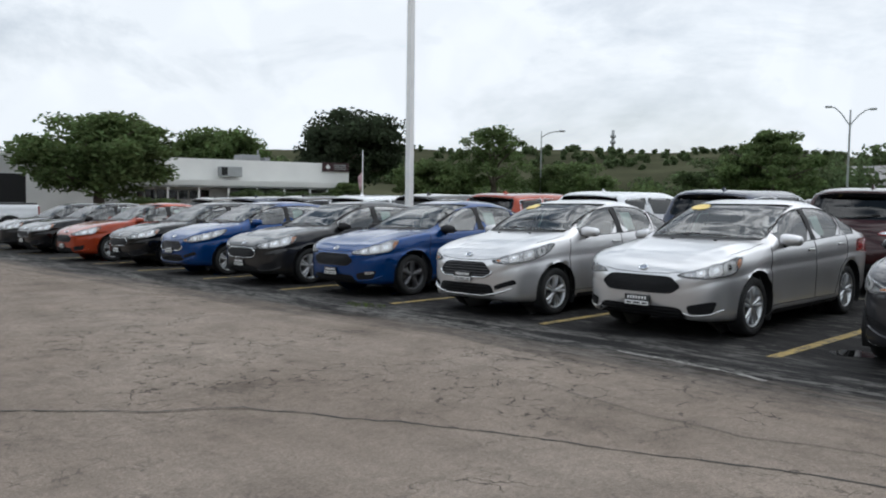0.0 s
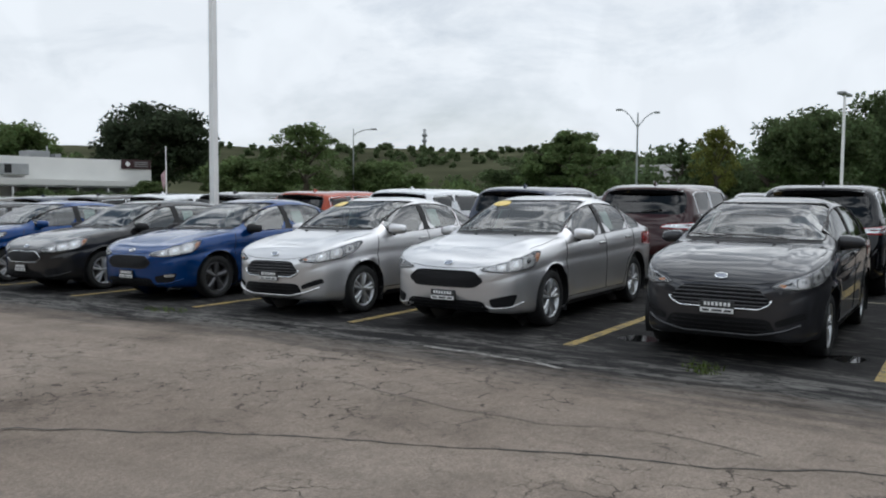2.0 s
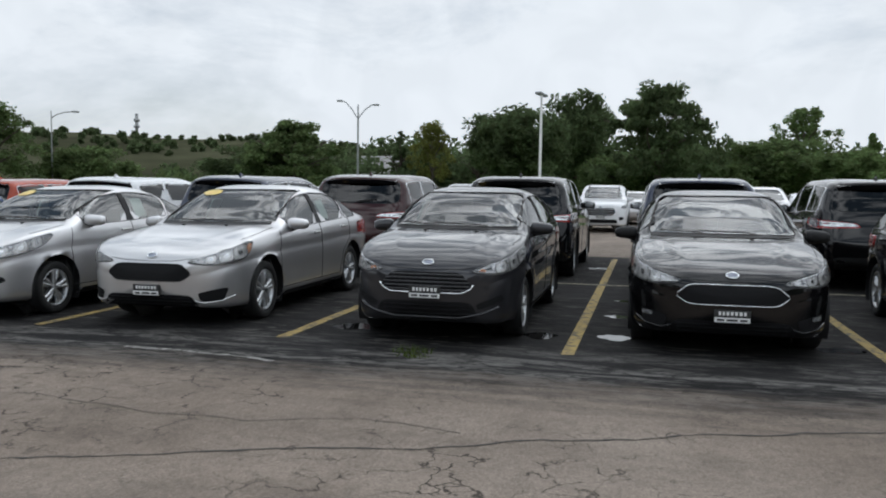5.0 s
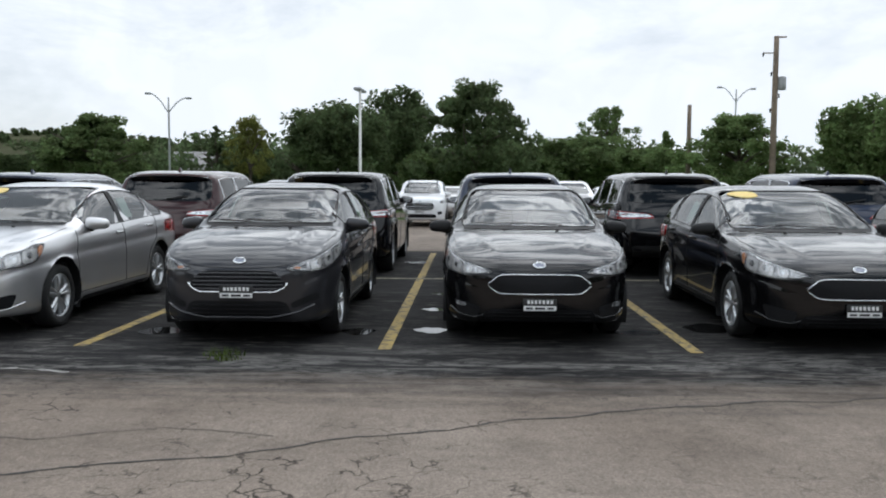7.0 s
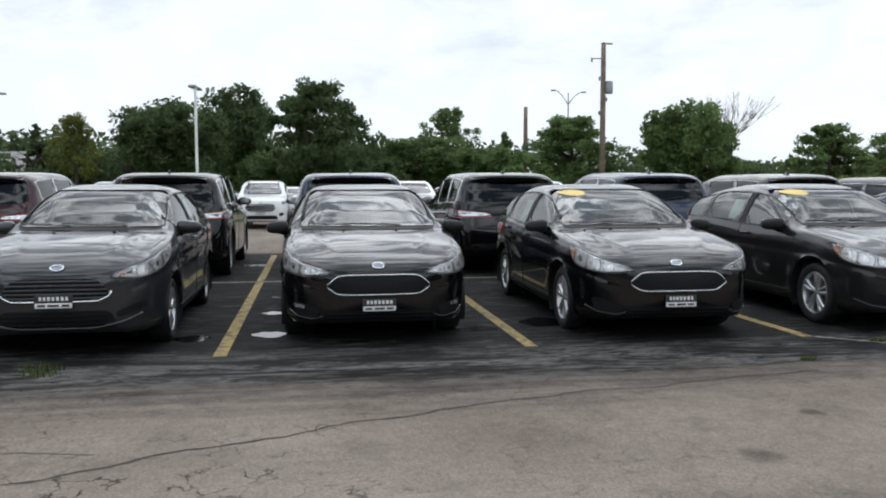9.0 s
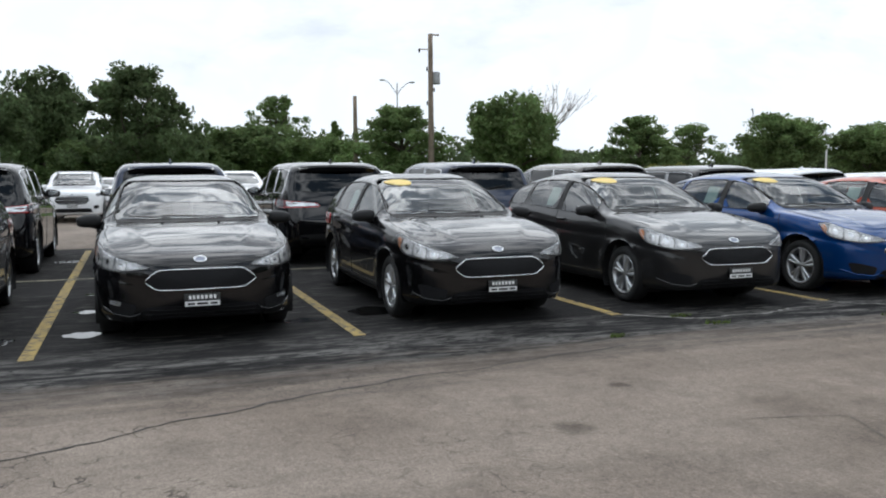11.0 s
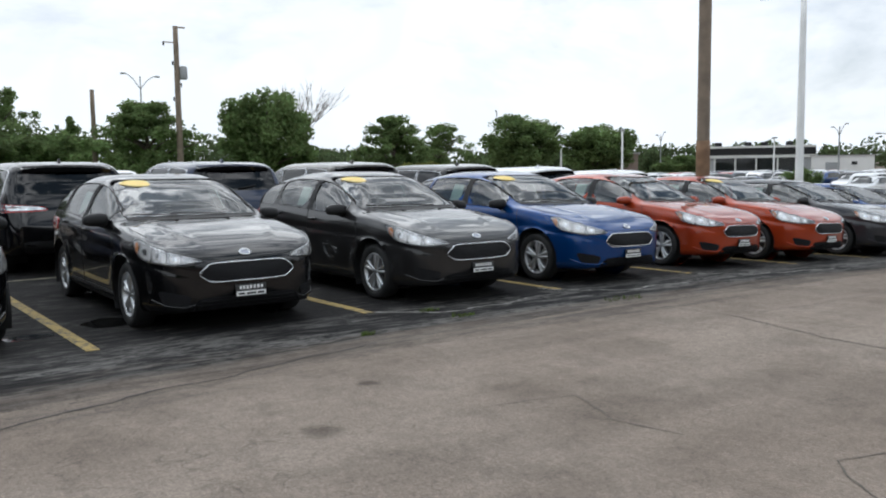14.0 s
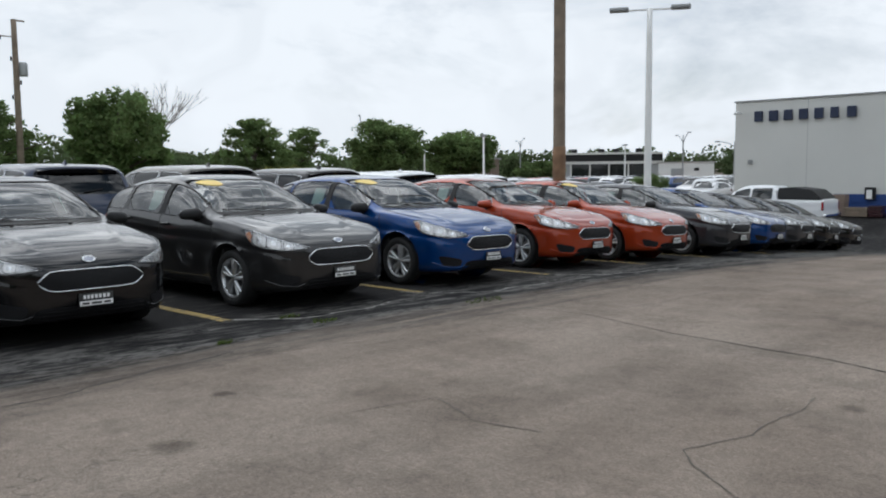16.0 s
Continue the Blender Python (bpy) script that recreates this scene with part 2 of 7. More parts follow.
def curve(pts):
    """A smooth monotone curve through (x, value) pairs."""
    X, Y = np.array([p[0] for p in pts], float), np.array([p[1] for p in pts], float)
    h, d = np.diff(X), np.diff(Y) / np.diff(X)
    m = np.zeros(len(X))
    m[0], m[-1] = d[0], d[-1]
    for i in range(1, len(X) - 1):
        if d[i - 1] * d[i] > 0:
            w1, w2 = 2 * h[i] + h[i - 1], h[i] + 2 * h[i - 1]
            m[i] = (w1 + w2) / (w1 / d[i - 1] + w2 / d[i])

    def f(x):
        x = np.clip(np.asarray(x, float), X[0], X[-1])
        k = np.clip(np.searchsorted(X, x) - 1, 0, len(X) - 2)
        t = (x - X[k]) / h[k]
        return (Y[k] * (1 + 2 * t) * (1 - t) ** 2 + h[k] * m[k] * t * (1 - t) ** 2 + Y[k + 1] * t * t * (3 - 2 * t) + h[k] * m[k + 1] * t * t * (t - 1))
    return f


def smooth01(a, b, x):
    t = np.clip((np.asarray(x, float) - a) / (b - a), 0, 1)
    return t * t * (3 - 2 * t)


def ground_z(x, y):
    """The lot falls away gently on both sides of its middle."""
    a = -0.0185 * np.clip(np.asarray(y, float) - 4.5, 0, 26)
    d = np.clip(-6 - np.asarray(y, float), 0, 200)
    b = -np.minimum(0.0021 * d * d, 1.03 - 0.45 * smooth01(30, 36, d))
    return a + b


# ---------------------------------------------------------------- cars
def outward(p, nrm, ray):
    return p, (nrm if nrm.dot(ray) < 0 else -nrm)


class Shell:
    """The outer skin of a car: nose at x = 0, tail at x = length, wheels on z = 0."""

    def __init__(self, spec, stations=96, ring=(17, 26)):
        self.s = spec
        L = spec["length"]
        self.top, self.low, self.belt, self.plan = (curve(spec[k]) for k in ("top", "low", "belt", "plan"))
        u = np.linspace(0, 1, stations)
        xs = L * (u - 0.09 * np.sin(2 * math.pi * u))
        vs, nr = [], None
        for x in xs:
            half = self.section(float(x), *ring)
            nr = len(half)
            full = half + [(-y, z) for y, z in half[-2:0:-1]]
            vs += [(x, y, z) for y, z in full]
        n = 2 * nr - 2
        fs = []
        for i in range(stations - 1):
            for k in range(n):
                l = (k + 1) % n
                fs.append((i * n + k, (i + 1) * n + k, (i + 1) * n + l, i * n + l))
        # rounded caps at nose and tail
        for end, i0, bulge in ((0, 0, spec.get("nose", 0.03)), (1, (stations - 1) * n, spec.get("stern", 0.03))):
            ringv = [vs[i0 + k] for k in range(n)]
            cz = 0.5 * (max(v[2] for v in ringv) + min(v[2] for v in ringv))
            prev = [i0 + k for k in range(n)]
            steps = (0.93, 0.84, 0.7, 0.5, 0.25)
            for s in steps:
                o = len(vs)
                dx = bulge * (1 - s ** 2.2) * (1 if end else -1)
                vs += [(v[0] + dx, v[1] * s, cz + (v[2] - cz) * s) for v in ringv]
                cur = [o + k for k in range(n)]
                for k in range(n):
                    l = (k + 1) % n
                    q = (prev[k], prev[l], cur[l], cur[k])
                    fs.append(q if end == 0 else q[::-1])
                prev = cur
            o = len(vs)
            vs.append((ringv[0][0] + bulge * (1 if end else -1), 0, cz))
            for k in range(n):
                l = (k + 1) % n
                fs.append((prev[k], prev[l], o) if end == 0 else (prev[l], prev[k], o))
        self.V = [Vector(v) for v in vs]
        self.F = fs = [f[::-1] for f in fs]
        self.bvh = BVHTree.FromPolygons(self.V, fs)

    def section(self, x, nlow, nup):
        s = self.s
        zt, zb, zl, w = float(self.top(x)), float(self.low(x)), float(self.belt(x)), float(self.plan(x))
        zl = min(zl, zt - 0.03)
        wb = w * s.get("shoulder", 0.955)
        span = zl - zb
        low = [(0, zb), (0.5 * w, zb), (0.84 * w, zb), (0.945 * w, zb + 0.05 * span), (0.972 * w, zb + 0.14 * span), (0.980 * w, zb + 0.27 * span), (0.988 * w, zb + 0.45 * span),
               (0.999 * w, zb + 0.66 * span), (0.983 * w, zb + 0.73 * span), (0.992 * w, zb + 0.80 * span), (0.982 * w, zb + 0.91 * span), (wb, zl)]
        cy, cz = curve([(i, p[0]) for i, p in enumerate(low)]), curve([(i, p[1]) for i, p in enumerate(low)])
        half = [(float(cy(i)), float(cz(i))) for i in np.linspace(0, len(low) - 1, nlow)]
        half[0] = (0.0, half[0][1])
        # the wheel arches stand a little proud of the flank
        for i, (y, z) in enumerate(half):
            if y > 0.6 * w:
                for ax in (s["axf"], s["axr"]):
                    r = math.hypot(x - ax, z - s["wheel_r"]) - s["wheel_r"] - 0.06
                    half[i] = (half[i][0] + s.get("flare", 0.016) * math.exp(-(r / 0.075) ** 2), z)
        h = zt - zl
        n = s.get("crown", 2.9) + (s.get("square", 3.4) - s.get("crown", 2.9) + 2.15) * min(1, max(0, (h - 0.08) / 0.42))
        for k in range(1, nup + 1):
            a = 0.5 * math.pi * k / nup
            c, q = math.cos(a) ** (2 / n) if k < nup else 0.0, math.sin(a) ** (2 / n)
            if k < nup:
                yy = wb * c
                ridge = 0.008 * math.exp(-((yy / w - 0.42 - 0.27 * x) / 0.05) ** 2) * min(1, max(0, (s["bonnet"][1] - 0.05 - x) / 0.25)) * min(1, max(0, (x - 0.15) / 0.3))
            else:
                ridge = 0.0
            half.append((wb * c * (1 - s.get("tumble", 0.25) * q * min(1, h / 0.5)), zl + h * q + ridge))
        return half

    # the ways to lay something on the skin; each gives a place and the way outwards
    def front(self, y, z):
        for k in range(14):
            p, nrm, _, _ = self.bvh.ray_cast(Vector((-3, y * 0.98 ** k, z)), Vector((1, 0, 0)))
            if p:
                break
        return outward(p, nrm, Vector((1, 0, 0))) if p else (Vector((0.05, y, z)), Vector((-1, 0, 0)))

    def back(self, y, z):
        for k in range(14):
            p, nrm, _, _ = self.bvh.ray_cast(Vector((12, y * 0.98 ** k, z)), Vector((-1, 0, 0)))
            if p:
                break
        return outward(p, nrm, Vector((-1, 0, 0))) if p else (Vector((self.s["length"], y, z)), Vector((1, 0, 0)))

    def side(self, x, z, sign=1):
        p, nrm, _, _ = self.bvh.ray_cast(Vector((x, 3 * sign, z)), Vector((0, -sign, 0)))
        return outward(p, nrm, Vector((0, -sign, 0))) if p else (Vector((x, 0.8 * sign, z)), Vector((0, sign, 0)))

    def above(self, x, y):
        p, nrm, _, _ = self.bvh.ray_cast(Vector((x, y, 4)), Vector((0, 0, -1)))
        return outward(p, nrm, Vector((0, 0, -1))) if p else (Vector((x, y, 1)), Vector((0, 0, 1)))

    def round_nose(self, phi, z, sign=1, tail=False):
        c = self.s["length"] - 1.25 if tail else 1.25
        a = radians(phi)
        d = Vector((math.cos(a) * (1 if tail else -1), sign * math.sin(a), 0))
        p, nrm, _, _ = self.bvh.ray_cast(Vector((c, 0, z)) + 4 * d, -d)
        return outward(p, nrm, -d) if p else (Vector((c, 0, z)) + d, d)

    def cut(self, outline, axes, ok, way):
        """Opens the skin inside an outline; the rim follows the outline."""
        poly = np.array(outline, float)
        a, b = axes
        V = np.array(self.V)
        P = V[:, [a, b]]
        x, y = P[:, 0], P[:, 1]
        inside = np.zeros(len(P), bool)
        j = len(poly) - 1
        for i in range(len(poly)):
            xi, yi, xj, yj = *poly[i], *poly[j]
            if yi != yj:
                inside ^= ((yi > y) != (yj > y)) & (x < (xj - xi) * (y - yi) / (yj - yi) + xi)
            j = i
        inside &= ok(V)
        keep, move = [], set()
        for f in self.F:
            k = sum(inside[i] for i in f)
            if k == len(f):
                continue
            keep.append(f)
            if k:
                move.update(i for i in f if inside[i])
        A, B = poly, np.roll(poly, -1, axis=0)
        for i in move:
            p = P[i]
            t = np.clip(((p - A) * (B - A)).sum(1) / np.maximum(((B - A) ** 2).sum(1), 1e-9), 0, 1)
            Q = A + t[:, None] * (B - A)
            q = Q[((Q - p) ** 2).sum(1).argmin()]
            if way:
                hit = way(*q)
                self.V[i] = hit[0].copy()
            else:
                v = self.V[i].copy()
                v[a], v[b] = q
                self.V[i] = v
        self.F = keep

    def mesh(self, smooth_from=None):
        used = sorted({i for f in self.F for i in f})
        idx = {i: k for k, i in enumerate(used)}
        return [self.V[i] for i in used], [tuple(idx[i] for i in f) for f in self.F]


def resample(outline, n):
    P = np.array(list(outline) + [outline[0]], float)
    d = np.r_[0, np.cumsum(np.hypot(*np.diff(P, axis=0).T))]
    t = np.linspace(0, d[-1], n, endpoint=False)
    return [(float(np.interp(s, d, P[:, 0])), float(np.interp(s, d, P[:, 1]))) for s in t]


def rounded(outline, r=0.25, n=48):
    """The outline with its corners cut round."""
    P = [Vector(p) for p in outline]
    out = []
    for i, p in enumerate(P):
        a, b = P[i - 1], P[(i + 1) % len(P)]
        p0, p1 = p + (a - p) * r, p + (b - p) * r
        for t in (0, 0.25, 0.5, 0.75, 1):
            out.append(p0 * (1 - t) ** 2 + 2 * p * t * (1 - t) + p1 * t * t)
    return resample([tuple(v) for v in out], n)


def laid(outline, way, off, rings=5, grow=0.0, thick=0.0):
    """A skin patch with this outline, laid off the surface that way() finds."""
    P = np.array(outline, float)
    c = P.mean(0)
    if grow:
        d = P - c
        P = c + d * (1 + grow / np.maximum(np.hypot(*d.T), 1e-6))[:, None]
    vs, fs, n = [], [], len(P)
    for k in range(rings):
        s = 1 - k / rings
        for p in P:
            q = c + (p - c) * s
            hit, nrm = way(float(q[0]), float(q[1]))
            vs.append(hit + nrm * off)
    hit, nrm = way(float(c[0]), float(c[1]))
    vs.append(hit + nrm * off)
    for k in range(rings - 1):
        for i in range(n):
            j = (i + 1) % n
            fs.append((k * n + i, k * n + j, (k + 1) * n + j, (k + 1) * n + i))
    o = (rings - 1) * n
    for i in range(n):
        fs.append((o + i, o + (i + 1) % n, len(vs) - 1))
    f0 = fs[len(fs) // 2]
    a, b, c3 = (vs[i] for i in f0[:3])
    if (b - a).cross(c3 - a).dot(nrm) < 0:
        fs = [f[::-1] for f in fs]
    if thick:
        o2 = len(vs)
        for p in P:
            hit, nrm = way(float(p[0]), float(p[1]))
            vs.append(hit + nrm * (off - thick))
        for i in range(n):
            j = (i + 1) % n
            fs.append((i, o2 + i, o2 + j, j))
    return vs, fs


def line_on(points, way, radius, off=0.0, closed=False, n=40, seg=5):
    P = np.array(list(points) + ([points[0]] if closed else []), float)
    d = np.r_[0, np.cumsum(np.hypot(*np.diff(P, axis=0).T))]
    t = np.linspace(0, d[-1], n, endpoint=not closed)
    pts = []
    for s in t:
        hit, nrm = way(float(np.interp(s, d, P[:, 0])), float(np.interp(s, d, P[:, 1])))
        pts.append(hit + nrm * off)
    return tube(pts, radius, seg, closed)


def wheel_meshes(r, width, kind):
    rr = r * 0.70
    w = width / 2
    tyre = lathe([(rr, -w * 0.9), (r * 0.9, -w), (r * 0.975, -w * 0.86), (r, -w * 0.6), (r, w * 0.6), (r * 0.975, w * 0.86), (r * 0.9, w), (rr * 1.04, w * 0.93), (rr, w * 0.8), (rr * 0.97, -w * 0.5)], 40)
    lip = lathe([(rr * 1.0, w * 0.80), (rr * 0.985, w * 0.90), (rr * 0.93, w * 0.80), (rr * 0.92, -w * 0.2)], 40)
    pieces = [lip]
    spokes = {"double": 5, "five": 5, "ten": 5, "multi": 5}[kind]
    for i in range(spokes):
        a0 = 2 * math.pi * i / spokes + 0.31
        offs = (-0.17, 0.17) if kind != "five" else (0.0,)
        for da in offs:
            a = a0 + da
            tip, root = rr * 0.95, rr * 0.14
            a2 = a0 + da * 0.9
            wid = 0.021 if kind != "five" else 0.042
            vs = []
            for rad, ang, hw, y in ((root, a2, wid * 0.85, w * 0.62), (rr * 0.55, a, wid * 0.9, w * 0.70), (tip, a, wid * 1.25, w * 0.66)):
                c, s = math.cos(ang), math.sin(ang)
                for sx, dy in ((-1, -0.012), (-0.55, 0.012), (0.55, 0.012), (1, -0.012), (1, -0.05), (-1, -0.05)):
                    vs.append((rad * c - sx * hw * s, y + dy, rad * s + sx * hw * c))
            fs = []
            for k in range(2):
                for m in range(6):
                    l = (m + 1) % 6
                    fs.append((k * 6 + m, k * 6 + l, (k + 1) * 6 + l, (k + 1) * 6 + m))
            pieces.append((vs, fs))
    pieces.append(lathe([(0.0001, w * 0.72), (rr * 0.13, w * 0.71), (rr * 0.20, w * 0.60), (rr * 0.21, w * 0.3)], 20))
    rim = joined(*pieces)
    disc = joined(lathe([(0.0001, w * 0.1), (rr * 0.62, w * 0.1), (rr * 0.62, -w * 0.1)], 28), lathe([(rr * 0.62, -w * 0.3), (rr * 0.99, -w * 0.3)], 28))
    return joined(tyre), rim, disc


def seat_mesh():
    bm = bmesh.new()
    bm_box(bm, 0, 0, 0.10, 0.50, 0.50, 0.20, 0.06)
    bm_box(bm, 0.27, 0, 0.44, 0.14, 0.50, 0.62, 0.06, Matrix.Rotation(radians(12), 4, "Y"))
    bm_box(bm, 0.37, 0, 0.83, 0.10, 0.26, 0.19, 0.045)
    return bm


def mirror_shell(cx, cy, cz, sg):
    """A rounded door mirror, flat towards the driver and narrower at its tip."""
    vs, fs, nu, nv = [], [], 20, 12
    pw = lambda v, e: math.copysign(abs(v) ** e, v)
    for i in range(nv + 1):
        b = math.pi * (i / nv - 0.5)
        for k in range(nu):
            a = 2 * math.pi * k / nu
            y = pw(math.sin(b), 0.62)
            c = pw(math.cos(b), 0.62)
            x, z = pw(math.cos(a), 0.75) * c, pw(math.sin(a), 0.75) * c
            tip = 1 - 0.22 * (0.5 + 0.5 * y)
            vs.append((cx + (0.085 * x * tip if x < 0 else 0.045 * x) + 0.02 * y, sg * (cy + 0.118 * y), cz + 0.074 * z * tip - 0.006 * y))
    for i in range(nv):
        for k in range(nu):
            l = (k + 1) % nu
            q = (i * nu + k, i * nu + l, (i + 1) * nu + l, (i + 1) * nu + k)
            fs.append(q if sg > 0 else q[::-1])
    return vs, fs


def build_car(name, spec, stations=96, ring=(17, 26)):
    """A whole car of one model, in plain silver; its copies take other paints."""
    L, axf, axr, wr = spec["length"], spec["axf"], spec["axr"], spec["wheel_r"]
    sh = Shell(spec, stations, ring)
    car = thing(name, "", "car")
    side = lambda sg: (lambda x, z: sh.side(x, z, sg))
    # openings
    belt, top = sh.belt, sh.top
    g0, g1, bp, cp = spec["glass"]
    fr = spec.get("glass_top", 0.80)

    def lower(x):
        return float(belt(x)) + 0.025

    def upper(x):
        return float(belt(x)) + (float(top(x)) - float(belt(x))) * fr

    def window(x0, x1):
        xs = np.linspace(x0, x1, 22)
        return [(x, lower(x)) for x in xs] + [(x, max(upper(x), lower(x) + 0.004)) for x in xs[::-1]]

    wins = [window(g0, bp - 0.04), window(bp + 0.04, cp - 0.03)]
    if g1 - cp > 0.15:
        wins.append(window(cp + 0.03, g1))
    W = [rounded(w, 0.12, 60) for w in wins]
    hw, wz0, wz1, wt = spec["screen"]          # half width at the foot, foot, head, half width at the head
    screen = rounded([(-hw, wz0), (hw, wz0), (hw * 0.5 + wt * 0.5 + 0.02, (wz0 + wz1) / 2), (wt, wz1), (-wt, wz1), (-hw * 0.5 - wt * 0.5 - 0.02, (wz0 + wz1) / 2)], 0.10, 72)
    rw, rz0, rz1, rt = spec["rear_screen"]
    rear = rounded([(-rw, rz0), (rw, rz0), (rt, rz1), (-rt, rz1)], 0.16, 60)
    xmid = L * 0.5
    for sg in (1, -1):
        for w in W:
            sh.cut(w, (0, 2), lambda V, sg=sg: (V[:, 1] * sg > 0.35), side(sg))
    sh.cut(screen, (1, 2), lambda V: (V[:, 0] < xmid), sh.front)
    sh.cut(rear, (1, 2), lambda V: (V[:, 0] > xmid), sh.back)
    ar = wr + spec.get("arch", 0.065)
    for ax in (axf, axr):
        circ = [(ax + ar * math.cos(t), wr + 0.015 + ar * math.sin(t)) for t in np.linspace(0, 2 * math.pi, 48, endpoint=False)]
        for sg in (1, -1):
            sh.cut(circ, (0, 2), lambda V, sg=sg: (V[:, 1] * sg > 0.45), None)
    # skin, split into body, bonnet and doors along the seams
    vs, fs = sh.mesh()
    whole = pydata(vs, fs)
    nrm = [tuple(v.normal) for v in whole.vertices]
    hx0, hx1, hhw = spec["bonnet"]
    d0, d2 = spec["doors"]
    groups = {"body": [], "bonnet": [], "door_fl": [], "door_rl": [], "door_fr": [], "door_rr": []}
    for f in fs:
        c = sum((Vector(vs[i]) for i in f), Vector()) / len(f)
        zl = float(belt(c.x))
        if hx0 < c.x < hx1 and c.z > zl + 0.02 and abs(c.y) < hhw:
            groups["bonnet"].append(f)
        elif d0 < c.x < d2 and abs(c.y) > 0.4 and 0.26 < c.z < upper(c.x) + 0.03:
            r2 = min((c.x - axr) ** 2 + (c.z - wr) ** 2, (c.x - axf) ** 2 + (c.z - wr) ** 2)
            if r2 < (ar + 0.07) ** 2:
                groups["body"].append(f)
            else:
                groups["door_" + ("f" if c.x < bp else "r") + ("l" if c.y < 0 else "r")].append(f)
        else:
            groups["body"].append(f)
    made = {}
    for g, ff in groups.items():
        used = sorted({i for f in ff for i in f})
        idx = {i: k for k, i in enumerate(used)}
        me = pydata([vs[i] for i in used], [tuple(idx[i] for i in f) for f in ff])
        ob = part_me({"body": "body", "bonnet": "bonnet"}.get(g, "door"), me, PAINT["silver"], car)
        me.normals_split_custom_set_from_vertices([nrm[i] for i in used])
        ob["painted"] = 1
        made[g] = ob
    # seams and shut lines
    z_lo = 0.30
    seams = []
    for sg in (1, -1):
        w = side(sg)
        ztop = lambda x: upper(x) + 0.03
        seams.append(line_on([(d0, z_lo), (d0 - 0.02, lower(d0) - 0.25), (d0 + 0.03, lower(d0) - 0.01)], w, 0.0045))
        seams.append(line_on([(bp + 0.03, z_lo), (bp, lower(bp)), (bp - 0.0, upper(bp))], w, 0.0045))
        a = ar + 0.08
        seams.append(line_on([(axr - a, z_lo), (axr - a * 0.75, wr + a * 0.66), (axr - 0.10, wr + a * 1.0), (min(d2, cp + 0.12), lower(cp))], w, 0.0045))
        seams.append(line_on([(d0, z_lo), (axr - a, z_lo)], w, 0.0045))
        nx = spec["bonnet"][0]
        seams.append(line_on([(nx + 0.42, hhw * 0.99), (nx + 0.75, hhw * 1.03), (hx1 - 0.03, hhw)], lambda x, y, sg=sg: sh.above(x, y * sg), 0.0035))
    hz = max(p[1] for p in spec["grille"]) + 0.026
    seams.append(line_on([(-0.46, hz + 0.03), (-0.3, hz + 0.008), (0, hz), (0.3, hz + 0.008), (0.46, hz + 0.03)], sh.front, 0.0035))
    for v, f in seams:
        part_me("shut_line", pydata(v, f), M_SEAM, made["body"])
    # glass
    gl = part_me("windscreen", pydata(*laid(screen, sh.front, -0.004, 8, 0.012)), M_GLASS, car, "clear raked windscreen glass")
    gl.visible_shadow = False
    part_me("screen_border", joined(line_on(screen, sh.front, 0.007, -0.002, True, 90)), M_TRIM, gl)
    gr = part_me("rear_window", pydata(*laid(rear, sh.back, -0.004, 8, 0.012)), M_PRIVACY if spec.get("privacy") else M_GLASS, car, "tinted rear window glass")
    gr.visible_shadow = False
    part_me("screen_border", joined(line_on(rear, sh.back, 0.006, -0.002, True, 80)), M_TRIM, gr)
    for sg in (1, -1):
        for k, w in enumerate(W):
            host = made["door_" + ("f" if k == 0 else "r") + ("l" if sg < 0 else "r")]
            g = part_me("side_window", pydata(*laid(w, side(sg), -0.004, 5, 0.010)), M_PRIVACY if (spec.get("privacy") and k) else M_GLASS, host if k < 2 else car)
            g.visible_shadow = False
            part_me("window_seal", joined(line_on(w, side(sg), 0.006, 0.0, True, 70)), M_CHROME if spec.get("bright") else M_TRIM, host if k < 2 else car)
        pil = rounded([(bp - 0.085, lower(bp) - 0.004), (bp + 0.085, lower(bp) - 0.004), (bp + 0.06, lower(bp) + 0.07), (bp + 0.055, upper(bp) - 0.03), (bp + 0.08, upper(bp)), (bp - 0.08, upper(bp)), (bp - 0.055, upper(bp) - 0.03), (bp - 0.06, lower(bp) + 0.07)], 0.05, 48)
        part_me("door_pillar", pydata(*laid(pil, side(sg), 0.003, 3)), M_TRIM, car)
    # wheels
    tyre, rim, disc = wheel_meshes(wr, spec["tyre_w"], spec["rim"])
    hwid = float(sh.plan(xmid)) - spec["tyre_w"] / 2 - 0.035
    for ax in (axf, axr):
        for sg in (1, -1):
            t = part_me("wheel", tyre if sg > 0 else tyre, M_TYRE, car, "black rubber tyre on an alloy rim")
            t.matrix_basis = pose(ax, hwid * sg, wr, 0, 0, 0 if sg > 0 else 180) @ pose(0, 0, 0, 0, ax * 77 % 360, 0)
            part_me("rim", rim, M_RIMDARK if spec["rim"] == "five" else M_RIM, t, "cast alloy rim")
            part_me("brake_disc", disc, M_DISC, t)
            well = [(r * math.cos(a), yy, r * math.sin(a)) for r in (ar + 0.012,) for a in np.linspace(-0.5, math.pi + 0.5, 20) for yy in (0, 0.38)]
            wf = [(2 * i, 2 * i + 1, 2 * i + 3, 2 * i + 2) for i in range(19)]
            o = len(well)
            well += [(0, 0.0, 0)]
            wf += [(2 * i, 2 * i + 2, o) for i in range(19)]
            l = part_me("wheel_well", pydata(well, wf), M_TRIM, made["body"])
            l.matrix_basis = pose(ax, (hwid + spec["tyre_w"] / 2 + 0.02 - 0.38) if sg > 0 else -(hwid + spec["tyre_w"] / 2 + 0.02 - 0.38), wr + 0.015, 0, 0, 0) @ Matrix.Diagonal((1, sg, 1, 1))
